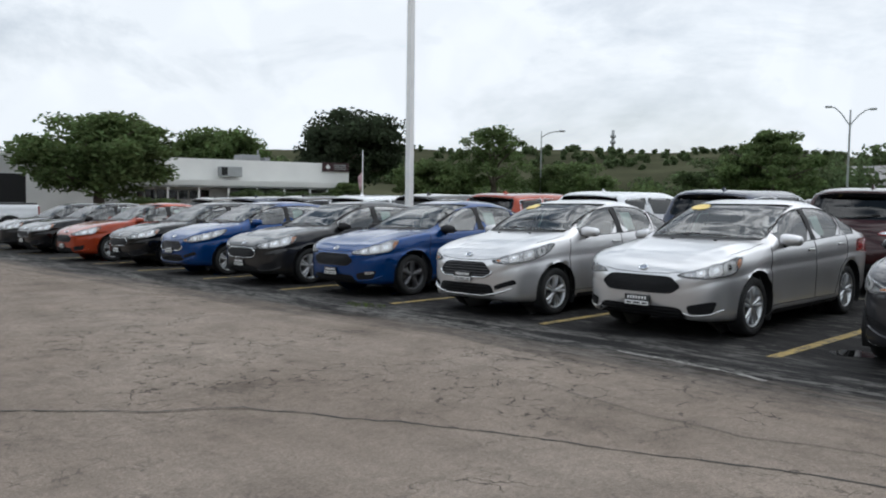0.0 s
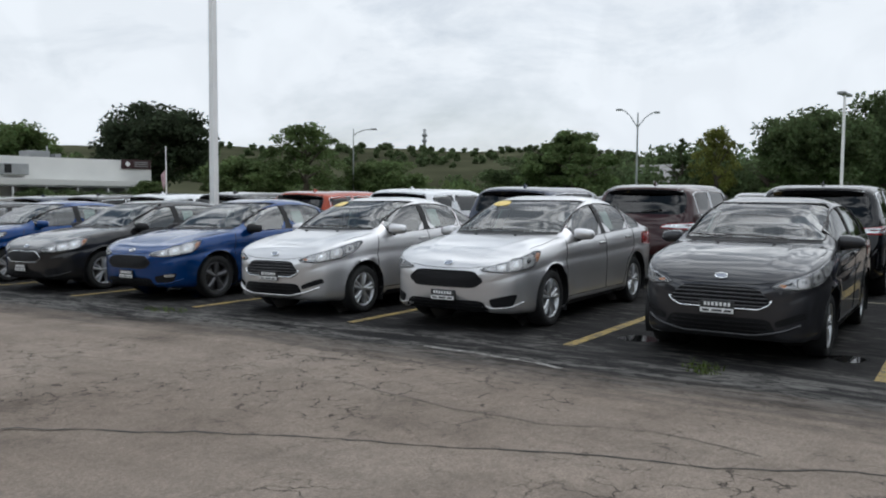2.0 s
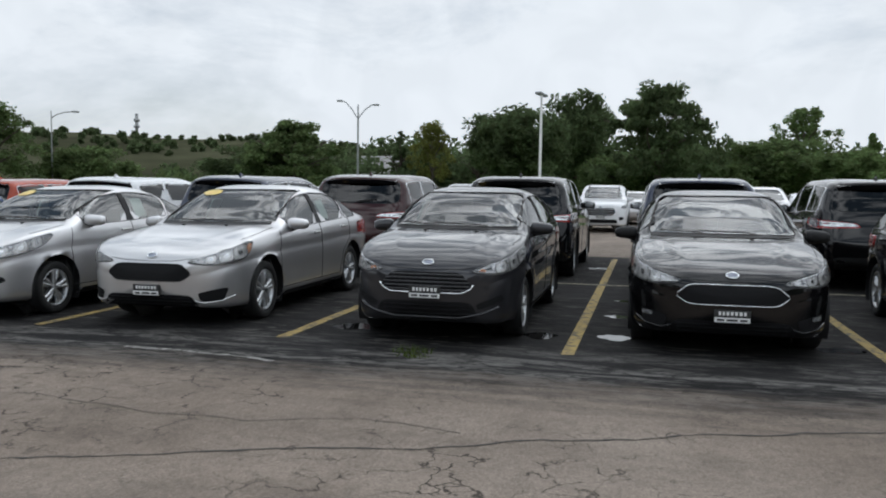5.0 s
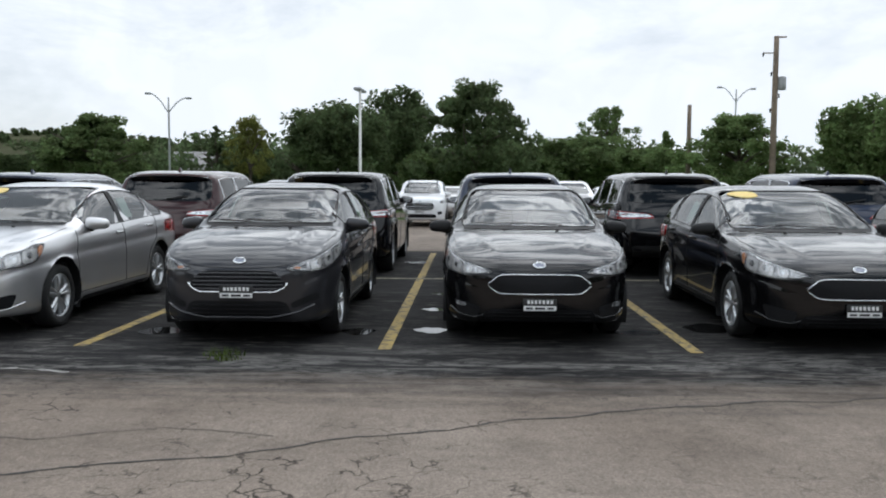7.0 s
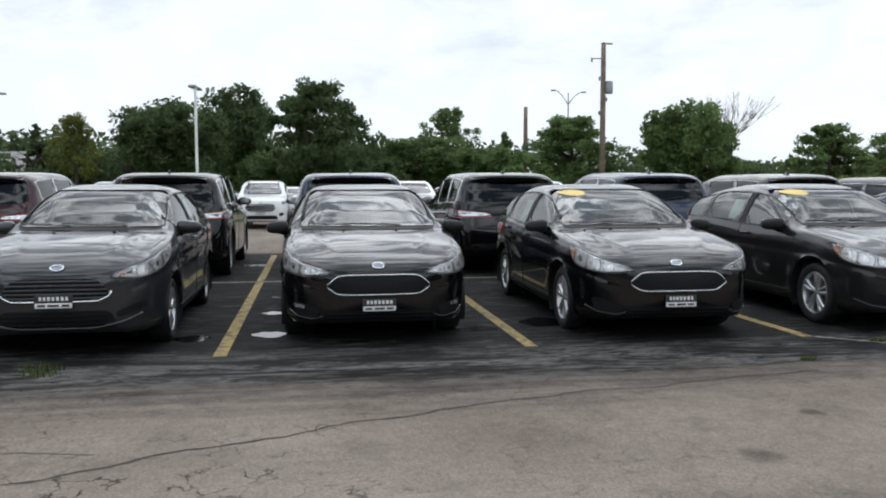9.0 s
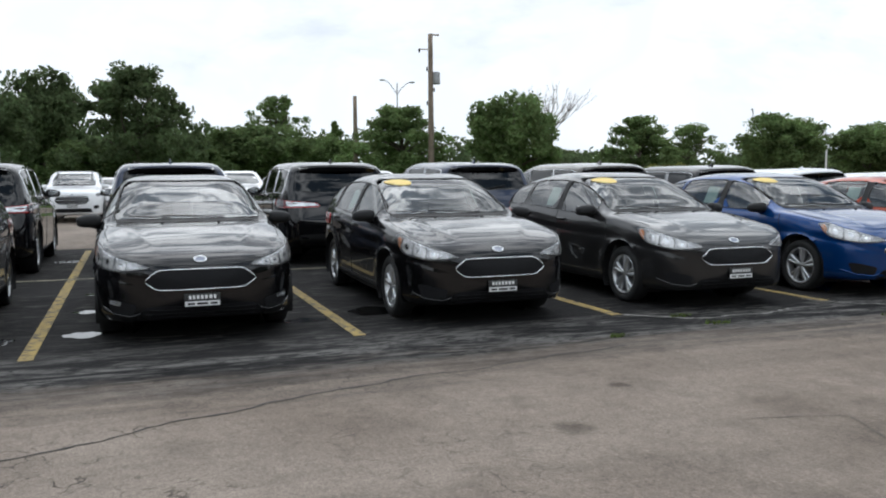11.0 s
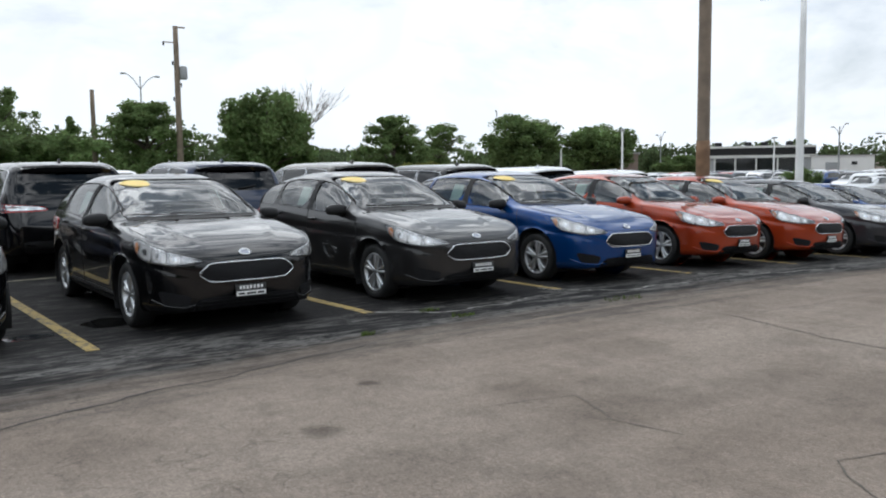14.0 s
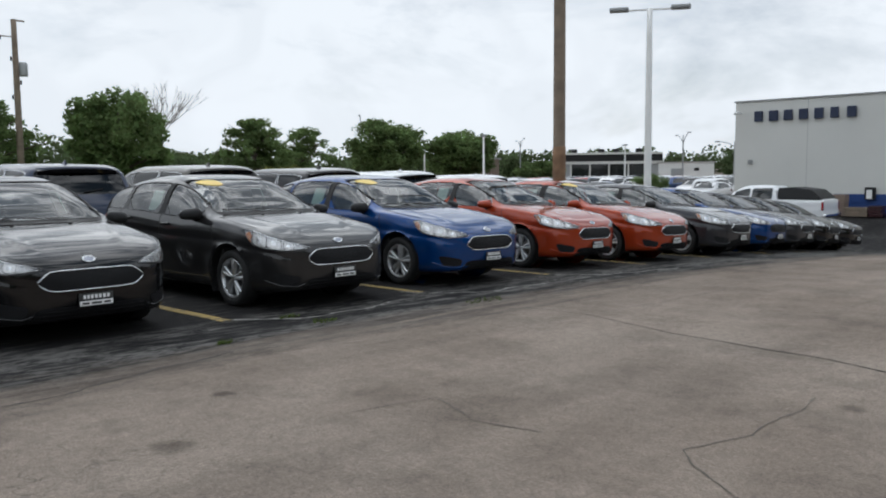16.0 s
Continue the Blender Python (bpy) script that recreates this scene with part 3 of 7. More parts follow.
    # mirrors and handles
    mx, mz, my = spec["mirror"]
    for sg in (1, -1):
        mir = part_me("mirror", pydata(*mirror_shell(mx, my + 0.115, mz, sg)), PAINT["silver"], car, "painted door mirror housing")
        mir["painted"] = 1
        if spec.get("black_mirror"):
            mir["painted"] = 0
            mir.data.materials[0] = M_TRIM
        part_me("mirror_foot", joined(tube([(mx + 0.05, sg * (my - 0.07), mz - 0.085), (mx + 0.03, sg * (my + 0.01), mz - 0.075), (mx + 0.005, sg * (my + 0.08), mz - 0.052), (mx, sg * (my + 0.17), mz - 0.044)], 0.026, 8, False, [1.1, 0.9, 0.8, 0.5])), M_TRIM, mir)
        part("mirror_glass", box(mx + 0.050, sg * (my + 0.115), mz, 0.006, 0.16, 0.095, 0.002, Matrix.Rotation(radians(-10 * sg), 4, "Z")), M_CHROME, mir)
        for k, hx in enumerate((bp - 0.16, cp - 0.13)):
            p, nn = sh.side(hx, lower(hx) - 0.105, sg)
            h = part("door_handle", box(p.x, p.y + 0.018 * sg, p.z, 0.19, 0.022, 0.032, 0.009), PAINT["silver"], made["door_" + ("f" if k == 0 else "r") + ("l" if sg < 0 else "r")])
            h["painted"] = 1
    # lower sills and bumper trim
    for sg in (1, -1):
        s = rounded([(axf + ar + 0.03, 0.20), (axr - ar - 0.03, 0.20), (axr - ar - 0.03, 0.255), (axf + ar + 0.03, 0.255)], 0.02, 40)
        part_me("sill", pydata(*laid(s, side(sg), 0.006, 3)), M_TRIM, made["body"])
    # cabin
    floor_z = 0.30
    cab = []
    xs = np.linspace(axf + 0.25, L - 0.28, 16)
    for x in xs:
        w_, zl = float(sh.plan(x)) * 0.90, float(belt(x)) - 0.03
        cab += [(x, -w_, zl), (x, -w_ * 0.96, floor_z), (x, w_ * 0.96, floor_z), (x, w_, zl)]
    cf = [(i * 4 + k, i * 4 + k + 1, i * 4 + k + 5, i * 4 + k + 4) for i in range(15) for k in range(3)] + [(0, 1, 2, 3), (60, 63, 62, 61)]
    part_me("cabin", pydata(cab, cf), M_CABIN, car, "", False)
    bm = bmesh.new()
    dash = spec["dash"]
    bm_box(bm, dash, 0, float(belt(dash)) - 0.10, 0.62, 1.36, 0.22, 0.07)
    part("dashboard", bm, M_CABIN, car)
    seat = None
    rows = [(bp - 0.30, 0.36), (bp - 0.30, -0.36), (bp + 0.55, 0.36), (bp + 0.55, -0.36)]
    for sx, sy in rows:
        bm = seat_mesh()
        if seat is None:
            me = bpy.data.meshes.new("seat")
            bm.to_mesh(me)
            seat = me
        bm.free()
        o = part_me("seat", seat, M_CABIN, car, "dark cloth seat")
        o.matrix_basis = pose(sx, sy, floor_z + 0.12 + spec.get("seat_up", 0))
    sw = tube([(0.18 * math.sin(a) * 0.35, 0.185 * math.cos(a), 0.185 * math.sin(a)) for a in np.linspace(0, 2 * math.pi, 24, endpoint=False)], 0.016, 6, True)
    o = part_me("steering_wheel", joined(sw, tube([(0, -0.17, 0), (0, 0.17, 0)], 0.02, 6)), M_CABIN, car)
    o.matrix_basis = pose(dash + 0.42, -0.36, float(belt(dash)) + 0.0)
    lx0 = next(q for q in np.linspace(bp - 0.9, bp + 0.3, 60) if float(top(q)) > wz1 + 0.05)
    roofline = rounded([(lx0, -0.5), (g1 - 0.45, -0.5), (g1 - 0.45, 0.5), (lx0, 0.5)], 0.1, 36)
    part_me("headliner", pydata(*laid(roofline, sh.above, -0.03, 4)), M_LINER, car)
    # lamps
    for sg in (1, -1):
        w = lambda a, z, sg=sg: sh.round_nose(a, z, sg)
        hl = rounded(spec["headlight"], 0.2, 44)
        lamp = part_me("headlight", pydata(*laid(hl, w, 0.003, 5, 0.0, 0.02)), M_LAMPCAVE, car, "clear headlight with bright reflector bowls")
        part_me("headlight_bezel", joined(line_on(hl, w, 0.006, 0.003, True, 60)), M_LAMPDARK, lamp)
        H = np.array(hl)
        hc = H.mean(0)
        a0, a1 = float(H[:, 0].min()), float(H[:, 0].max())

        def mid(a):
            near_ = H[np.abs(H[:, 0] - a) < 3.2]
            return 0.5 * (near_[:, 1].min() + near_[:, 1].max()), near_[:, 1].max() - near_[:, 1].min()

        for fa, fr_ in ((0.30, 0.38), (0.50, 0.42), (0.71, 0.42)):
            aa = a0 + (a1 - a0) * fa
            zc, hgt = mid(aa)
            ry, rz = hgt * fr_ / 0.0165, hgt * fr_
            cell = [(aa + 0.92 * ry * math.copysign(abs(math.cos(t)) ** 0.7, math.cos(t)), zc + rz * math.copysign(abs(math.sin(t)) ** 0.7, math.sin(t))) for t in np.linspace(0, 2 * math.pi, 22, endpoint=False)]
            cell = [(p, z + (p - aa) * 0.0042) for p, z in cell]
            bowl = part_me("lamp_bowl", pydata(*laid(cell, w, 0.005, 3)), M_HEADLAMP, lamp, "bright reflector bowl")
            part_me("bowl_rim", joined(line_on(cell, w, 0.0035, 0.006, True, 26)), M_LAMPDARK, bowl)
            core = [(aa + (p - aa) * 0.38, zc + (z - zc) * 0.38) for p, z in cell]
            part_me("bulb_shade", pydata(*laid(core, w, 0.009, 2)), M_CHROME, bowl)
        low_ = [tuple(hc + (p - hc) * 0.88) for p in H]
        part_me("light_strip", joined(line_on(low_, w, 0.0075, 0.005, True, 60)), M_REFL, lamp, "bright strip round the lamp's edge")
        am = [(a0 + (a1 - a0) * fx, z) for fx, z in spec["amber"]]
        part_me("turn_lens", pydata(*laid(rounded(am, 0.2, 20), w, 0.010, 3)), M_AMBER, lamp, "amber turn signal lens")
        cover = part_me("lamp_lens", pydata(*laid(hl, w, 0.015, 5)), M_LENS, lamp, "clear plastic lens")
        cover.visible_shadow = False
        bk = lambda a, z, sg=sg: sh.round_nose(a, z, sg, True)
        tl = part_me("tail_light", pydata(*laid(rounded(spec["tail_light"], 0.2, 40), bk, 0.006, 5, 0.0, 0.02)), M_REDLENS, car, "red tail light lens")
        if spec.get("tail_clear"):
            part_me("reverse_lens", pydata(*laid(rounded(spec["tail_clear"], 0.2, 24), bk, 0.009, 3)), M_REFL, tl, "clear reversing light lens")
    # grille and bumper openings
    gp = rounded(spec["grille"], 0.16, 60)
    gri = part_me("grille", pydata(*laid(gp, sh.front, 0.004, 6)), M_GRILLE, car, "black mesh radiator grille")
    part_me("grille_frame", joined(line_on(gp, sh.front, spec.get("frame_r", 0.009), 0.004, True, 110)), M_CHROME if spec.get("chrome_frame") else M_TRIM, gri)
    ys = [p[0] for p in gp]
    zs = [p[1] for p in gp]
    for i in range(spec.get("bars", 4)):
        z = min(zs) + (max(zs) - min(zs)) * (i + 0.6) / (spec.get("bars", 4) + 0.2)
        ext = max(abs(p[0]) for p in gp if abs(p[1] - z) < 0.03) * 0.96
        part_me("grille_bar", joined(line_on([(-ext, z), (0, z), (ext, z)], sh.front, 0.007, 0.010, False, 30)), M_CHROME if spec.get("chrome_bars") else M_LAMPDARK, gri)
    if spec.get("lower_chrome"):
        part_me("grille_trim", joined(line_on(spec["lower_chrome"], sh.front, 0.011, 0.008, False, 40)), M_CHROME, gri, "chrome trim along the grille's foot")
    if spec.get("lip"):
        for sg in ((1, -1) if spec["lip_b"] else (1,)):
            lp = part_me("bumper_lip", joined(line_on(spec["lip"], lambda y, z, sg=sg: sh.front(y * sg, z), 0.009 if spec["lip_b"] else 0.015, 0.002, False, 40)), PAINT["silver"], car)
            lp["painted"] = 1
    lo = part_me("lower_intake", pydata(*laid(rounded(spec["intake"], 0.15, 50), sh.front, 0.004, 5)), M_GRILLE, car, "black plastic lower air intake")
    for i in range(3):
        zz = [p[1] for p in spec["intake"]]
        z = min(zz) + (max(zz) - min(zz)) * (i + 1) / 4
        ext = max(abs(p[0]) for p in spec["intake"]) * 0.82
        part_me("intake_bar", joined(line_on([(-ext, z), (ext, z)], sh.front, 0.005, 0.008, False, 24)), M_GRILLE, lo)
    for sg in (1, -1):
        w = lambda y, z, sg=sg: sh.front(y * sg, z)
        fg = part_me("fog_recess", pydata(*laid(rounded(spec["fog"], 0.2, 36), w, 0.004, 4)), M_GRILLE, car, "black fog lamp recess")
        if spec.get("fog_lamp"):
            y, z = spec["fog_lamp"]
            ol = rounded([(y - 0.045, z - 0.02), (y + 0.045, z - 0.015), (y + 0.045, z + 0.025), (y - 0.045, z + 0.02)], 0.3, 20)
            part_me("fog_lamp", pydata(*laid(ol, w, 0.010, 3)), M_REFL, fg, "clear fog lamp")
    # badge and dealer plate
    bz = spec["badge"]
    ov = [(0.052 * math.cos(t), bz + 0.021 * math.sin(t)) for t in np.linspace(0, 2 * math.pi, 28, endpoint=False)]
    bd = part_me("badge", pydata(*laid(ov, sh.front, 0.008, 3, 0.0, 0.012)), M_BADGE, car, "plain oval blue badge with a bright rim")
    part_me("badge_rim", joined(line_on(ov, sh.front, 0.0065, 0.009, True, 36)), M_CHROME, bd)
    pz = spec["plate_z"]
    p, _ = sh.front(0, pz)
    px = min(p.x, sh.front(0.13, pz)[0].x, sh.front(0, pz + 0.07)[0].x, sh.front(0, pz - 0.05)[0].x) - 0.016
    if px > 0.2:
        px = -0.02
    pl = part("dealer_plate", box(px, 0, pz, 0.012, 0.30, 0.115, 0.004), M_PLATEBLK, car, "black and white dealer plate")
    part("plate_panel", box(px - 0.007, 0, pz - 0.028, 0.003, 0.29, 0.042, 0.001), M_PLATE, pl, "white lower panel")
    for i, (yy, wdt) in enumerate(((-0.105, 0.026), (-0.07, 0.03), (-0.033, 0.027), (0.002, 0.027), (0.037, 0.028), (0.07, 0.024), (0.102, 0.026))):
        part("plate_bar", box(px - 0.007, yy, pz + 0.028, 0.003, wdt * 0.8, 0.032, 0.001), M_PLATE, pl)
    for yy, wdt in ((-0.095, 0.06), (0, 0.09), (0.095, 0.06)):
        part("plate_bar", box(px - 0.0095, yy, pz - 0.028, 0.003, wdt, 0.018, 0.001), M_PLATEBLK, pl)
    # rear plate, bumper and wiper
    p, _ = sh.back(0, spec["rear_plate_z"])
    rp = part("rear_plate", box(p.x + 0.012, 0, spec["rear_plate_z"], 0.012, 0.31, 0.16, 0.004), M_PLATE, car, "white dealer plate with dark bars")
    for k, zz in enumerate((0.04, -0.005, -0.05)):
        part("plate_bar", box(p.x + 0.019, 0, spec["rear_plate_z"] + zz, 0.003, 0.25, 0.022, 0.001), M_PLATEBLK, rp)
    rb = rounded([(-0.66, 0.33), (0.66, 0.33), (0.72, 0.52), (-0.72, 0.52)], 0.12, 40)
    part_me("rear_bumper_trim", pydata(*laid(rb, sh.back, 0.005, 4)), M_TRIM, car)
    cowl = rounded([(-hw * 0.97, wz0 - 0.016), (hw * 0.97, wz0 - 0.016), (hw * 0.99, wz0 + 0.012), (-hw * 0.99, wz0 + 0.012)], 0.03, 60)
    part_me("cowl", pydata(*laid(cowl, sh.front, 0.004, 3)), M_TRIM, car, "black plastic cowl at the foot of the windscreen")
    for sy, run in ((-0.34, 0.60), (0.18, 0.44)):
        blade = []
        for t in np.linspace(0, 1, 7):
            q, nq = sh.front(sy + run * t, wz0 + 0.010 + 0.020 * t)
            blade.append(q + nq * 0.014)
        part_me("wiper", joined(tube(blade, 0.0065, 5)), M_TRIM, car, "black wiper arm lying at the foot of the glass")
    for sy in (-0.27, 0.27):
        q, _ = sh.above(hx1 - 0.17, sy)
        part("washer_nozzle", box(q.x, q.y, q.z + 0.006, 0.028, 0.030, 0.014, 0.004), M_TRIM, made["bonnet"])
    # roof fittings
    if spec.get("fin"):
        x = spec["fin"]
        p, _ = sh.above(x, 0)
        bm = bmesh.new()
        v = [bm.verts.new(q) for q in ((x - 0.10, -0.022, p.z - 0.01), (x - 0.10, 0.022, p.z - 0.01), (x + 0.06, 0.03, p.z - 0.01), (x + 0.06, -0.03, p.z - 0.01), (x + 0.045, -0.006, p.z + 0.065), (x + 0.045, 0.006, p.z + 0.065), (x + 0.0, 0.007, p.z + 0.045), (x + 0.0, -0.007, p.z + 0.045))]
        for f in ((0, 1, 6, 7), (1, 2, 5, 6), (3, 0, 7, 4), (2, 3, 4, 5), (4, 7, 6, 5)):
            bm.faces.new([v[i] for i in f])
        ob = part("roof_fin", bm, PAINT["silver"], car, "", False)
        ob["painted"] = 1
    if spec.get("rails"):
        for sg in (1, -1):
            part_me("roof_rail", joined(line_on([(bp - 0.75, 0.545), (g1 - 0.35, 0.50)], lambda x, y, sg=sg: sh.above(x, y * sg), 0.017, 0.018, False, 26)), M_TRIM if spec["rails"] == 1 else M_CHROME, car)
    if spec.get("spoiler"):
        x0, half = spec["spoiler"]
        p, _ = sh.above(x0, 0)
        vs2, n = [], 13
        for i in range(n):
            y = half * (2 * i / (n - 1) - 1)
            q, _ = sh.above(x0, y)
            drop = 0.02 * (y / half) ** 2
            vs2 += [(x0 - 0.22, y, q.z - 0.015), (x0 + 0.02, y, q.z + 0.014 - drop), (x0 + 0.17 - 0.04 * (y / half) ** 2, y * 0.97, q.z - 0.02 - drop), (x0 + 0.10, y * 0.96, q.z - 0.06 - drop)]
        f2 = [(i * 4 + k, (i + 1) * 4 + k, (i + 1) * 4 + (k + 1) % 4, i * 4 + (k + 1) % 4) for i in range(n - 1) for k in range(4)] + [(0, 1, 2, 3), (n * 4 - 1, n * 4 - 2, n * 4 - 3, n * 4 - 4)]
        ob = part_me("spoiler", pydata(vs2, f2), PAINT["silver"], car, "", True)
        ob["painted"] = 1
        if spec.get("privacy"):
            n = 21
            vs3, f3 = [], []
            for i in range(n):
                y = half * 1.02 * (2 * i / (n - 1) - 1)
                q, _ = sh.above(x0, y * 0.96)
                bow = 0.05 * (y / half) ** 2
                vs3 += [(x0 + 0.05, y, q.z - 0.006 - bow * 0.4), (x0 + 0.20 - bow, y, q.z - 0.035 - bow * 0.4), (x0 + 0.17 - bow, y, q.z - 0.10 - bow * 0.4), (x0 + 0.04, y, q.z - 0.09 - bow * 0.4)]
            f3 = [(i * 4 + k, (i + 1) * 4 + k, (i + 1) * 4 + (k + 1) % 4, i * 4 + (k + 1) % 4) for i in range(n - 1) for k in range(4)] + [(0, 1, 2, 3), (n * 4 - 1, n * 4 - 2, n * 4 - 3, n * 4 - 4)]
            part_me("spoiler_visor", pydata(vs3, f3), PAINT["black"], ob, "gloss black visor over the rear glass", False)
    if spec.get("rear_wiper"):
        a, na = sh.back(0.0, rz0 + 0.02)
        b, nb = sh.back(0.33, rz0 + 0.07)
        part_me("rear_wiper", joined(tube([a + na * 0.02, b + nb * 0.02], 0.011, 5)), M_TRIM, gr)
    if spec.get("tail_strip"):
        z0 = spec["tail_strip"]
        part_me("tail_strip", pydata(*laid(rounded([(-0.52, z0 - 0.028), (0.52, z0 - 0.028), (0.52, z0 + 0.028), (-0.52, z0 + 0.028)], 0.05, 40), sh.back, 0.006, 3)), M_REDLENS, car, "red light strip across the tailgate")
    car["shell_front"] = spec["length"]
    return car, sh, W, screen


FOCUS = dict(length=4.36, axf=0.88, axr=3.53, wheel_r=0.316, tyre_w=0.205, rim="double",
    top=[(0, 0.66), (0.03, 0.703), (0.1, 0.757), (0.25, 0.828), (0.5, 0.903), (0.8, 0.958), (1.1, 0.998), (1.28, 1.014), (1.6, 1.195), (1.95, 1.365), (2.2, 1.435), (2.55, 1.472), (2.95, 1.470), (3.4, 1.425), (3.8, 1.345), (3.98, 1.27), (4.14, 1.09), (4.24, 0.95), (4.32, 0.86), (4.36, 0.72)],
    low=[(0, 0.27), (0.06, 0.22), (0.3, 0.19), (1.0, 0.175), (3.6, 0.19), (4.1, 0.24), (4.36, 0.36)],
    belt=[(0, 0.645), (0.1, 0.735), (0.3, 0.805), (0.8, 0.888), (1.3, 0.938), (2.2, 0.960), (3.2, 1.010), (3.8, 1.02), (4.1, 0.95), (4.36, 0.66)],
    plan=[(0, 0.49), (0.03, 0.59), (0.09, 0.68), (0.2, 0.768), (0.4, 0.848), (0.75, 0.885), (1.2, 0.895), (3.3, 0.897), (3.8, 0.892), (4.15, 0.80), (4.36, 0.64)],
    glass=(1.52, 3.98, 2.42, 3.36), screen=(0.72, 1.02, 1.41, 0.60), rear_screen=(0.56, 0.99, 1.31, 0.46), bonnet=(0.10, 1.27, 0.765), doors=(1.22, 3.55), dash=1.55,
    mirror=(1.56, 1.015, 0.835), headlight=[(18.5, 0.664), (30, 0.645), (40, 0.672), (46.5, 0.705), (50.5, 0.79), (53, 0.862), (47, 0.860), (38, 0.802), (29, 0.742), (20.5, 0.692)], amber=[(0.85, 0.735), (0.91, 0.775), (0.96, 0.835), (0.90, 0.845), (0.845, 0.80)],
    tail_light=[(42, 0.80), (62, 0.82), (64, 0.96), (46, 0.97), (36, 0.90)], grille=[(-0.36, 0.652), (0.36, 0.652), (0.475, 0.560), (0.37, 0.482), (-0.37, 0.482), (-0.475, 0.560)],
    intake=[(-0.46, 0.345), (0.46, 0.345), (0.56, 0.215), (-0.56, 0.215)], fog=[(0.53, 0.365), (0.77, 0.42), (0.735, 0.285), (0.56, 0.275)], lip=[(-0.80, 0.325), (-0.72, 0.278), (-0.58, 0.262), (-0.50, 0.288)], lip_b=1, bars=0, badge=0.728, plate_z=0.388, rear_plate_z=0.56, chrome_frame=True, frame_r=0.0065, nose=0.05, spoiler=(3.93, 0.50), fin=None, rear_wiper=True)
FOCUS_SE = dict(FOCUS, fog_lamp=(0.70, 0.375))
FOCUS_SEDAN = dict(FOCUS, length=4.53, chrome_frame=False, frame_r=0.006, spoiler=None, rear_wiper=False,
    top=[(0, 0.66), (0.03, 0.703), (0.1, 0.757), (0.25, 0.828), (0.5, 0.903), (0.8, 0.958), (1.1, 0.998), (1.28, 1.014), (1.6, 1.195), (1.95, 1.365), (2.2, 1.435), (2.55, 1.470), (2.95, 1.455), (3.35, 1.375), (3.7, 1.235), (3.98, 1.105), (4.25, 1.085), (4.44, 1.04), (4.50, 0.92), (4.53, 0.74)],
    low=[(0, 0.27), (0.06, 0.22), (0.3, 0.19), (1.0, 0.175), (3.6, 0.19), (4.25, 0.24), (4.53, 0.36)],
    belt=[(0, 0.645), (0.1, 0.735), (0.3, 0.805), (0.8, 0.888), (1.3, 0.938), (2.2, 0.960), (3.2, 1.005), (3.8, 1.02), (4.2, 1.0), (4.45, 0.90), (4.53, 0.68)],
    plan=[(0, 0.49), (0.03, 0.59), (0.09, 0.68), (0.2, 0.768), (0.4, 0.848), (0.75, 0.885), (1.2, 0.895), (3.3, 0.897), (3.9, 0.892), (4.3, 0.82), (4.53, 0.66)],
    glass=(1.52, 3.72, 2.42, 3.30), rear_screen=(0.58, 1.13, 1.37, 0.48), tail_light=[(40, 0.78), (64, 0.82), (62, 0.97), (46, 0.98), (34, 0.90)])
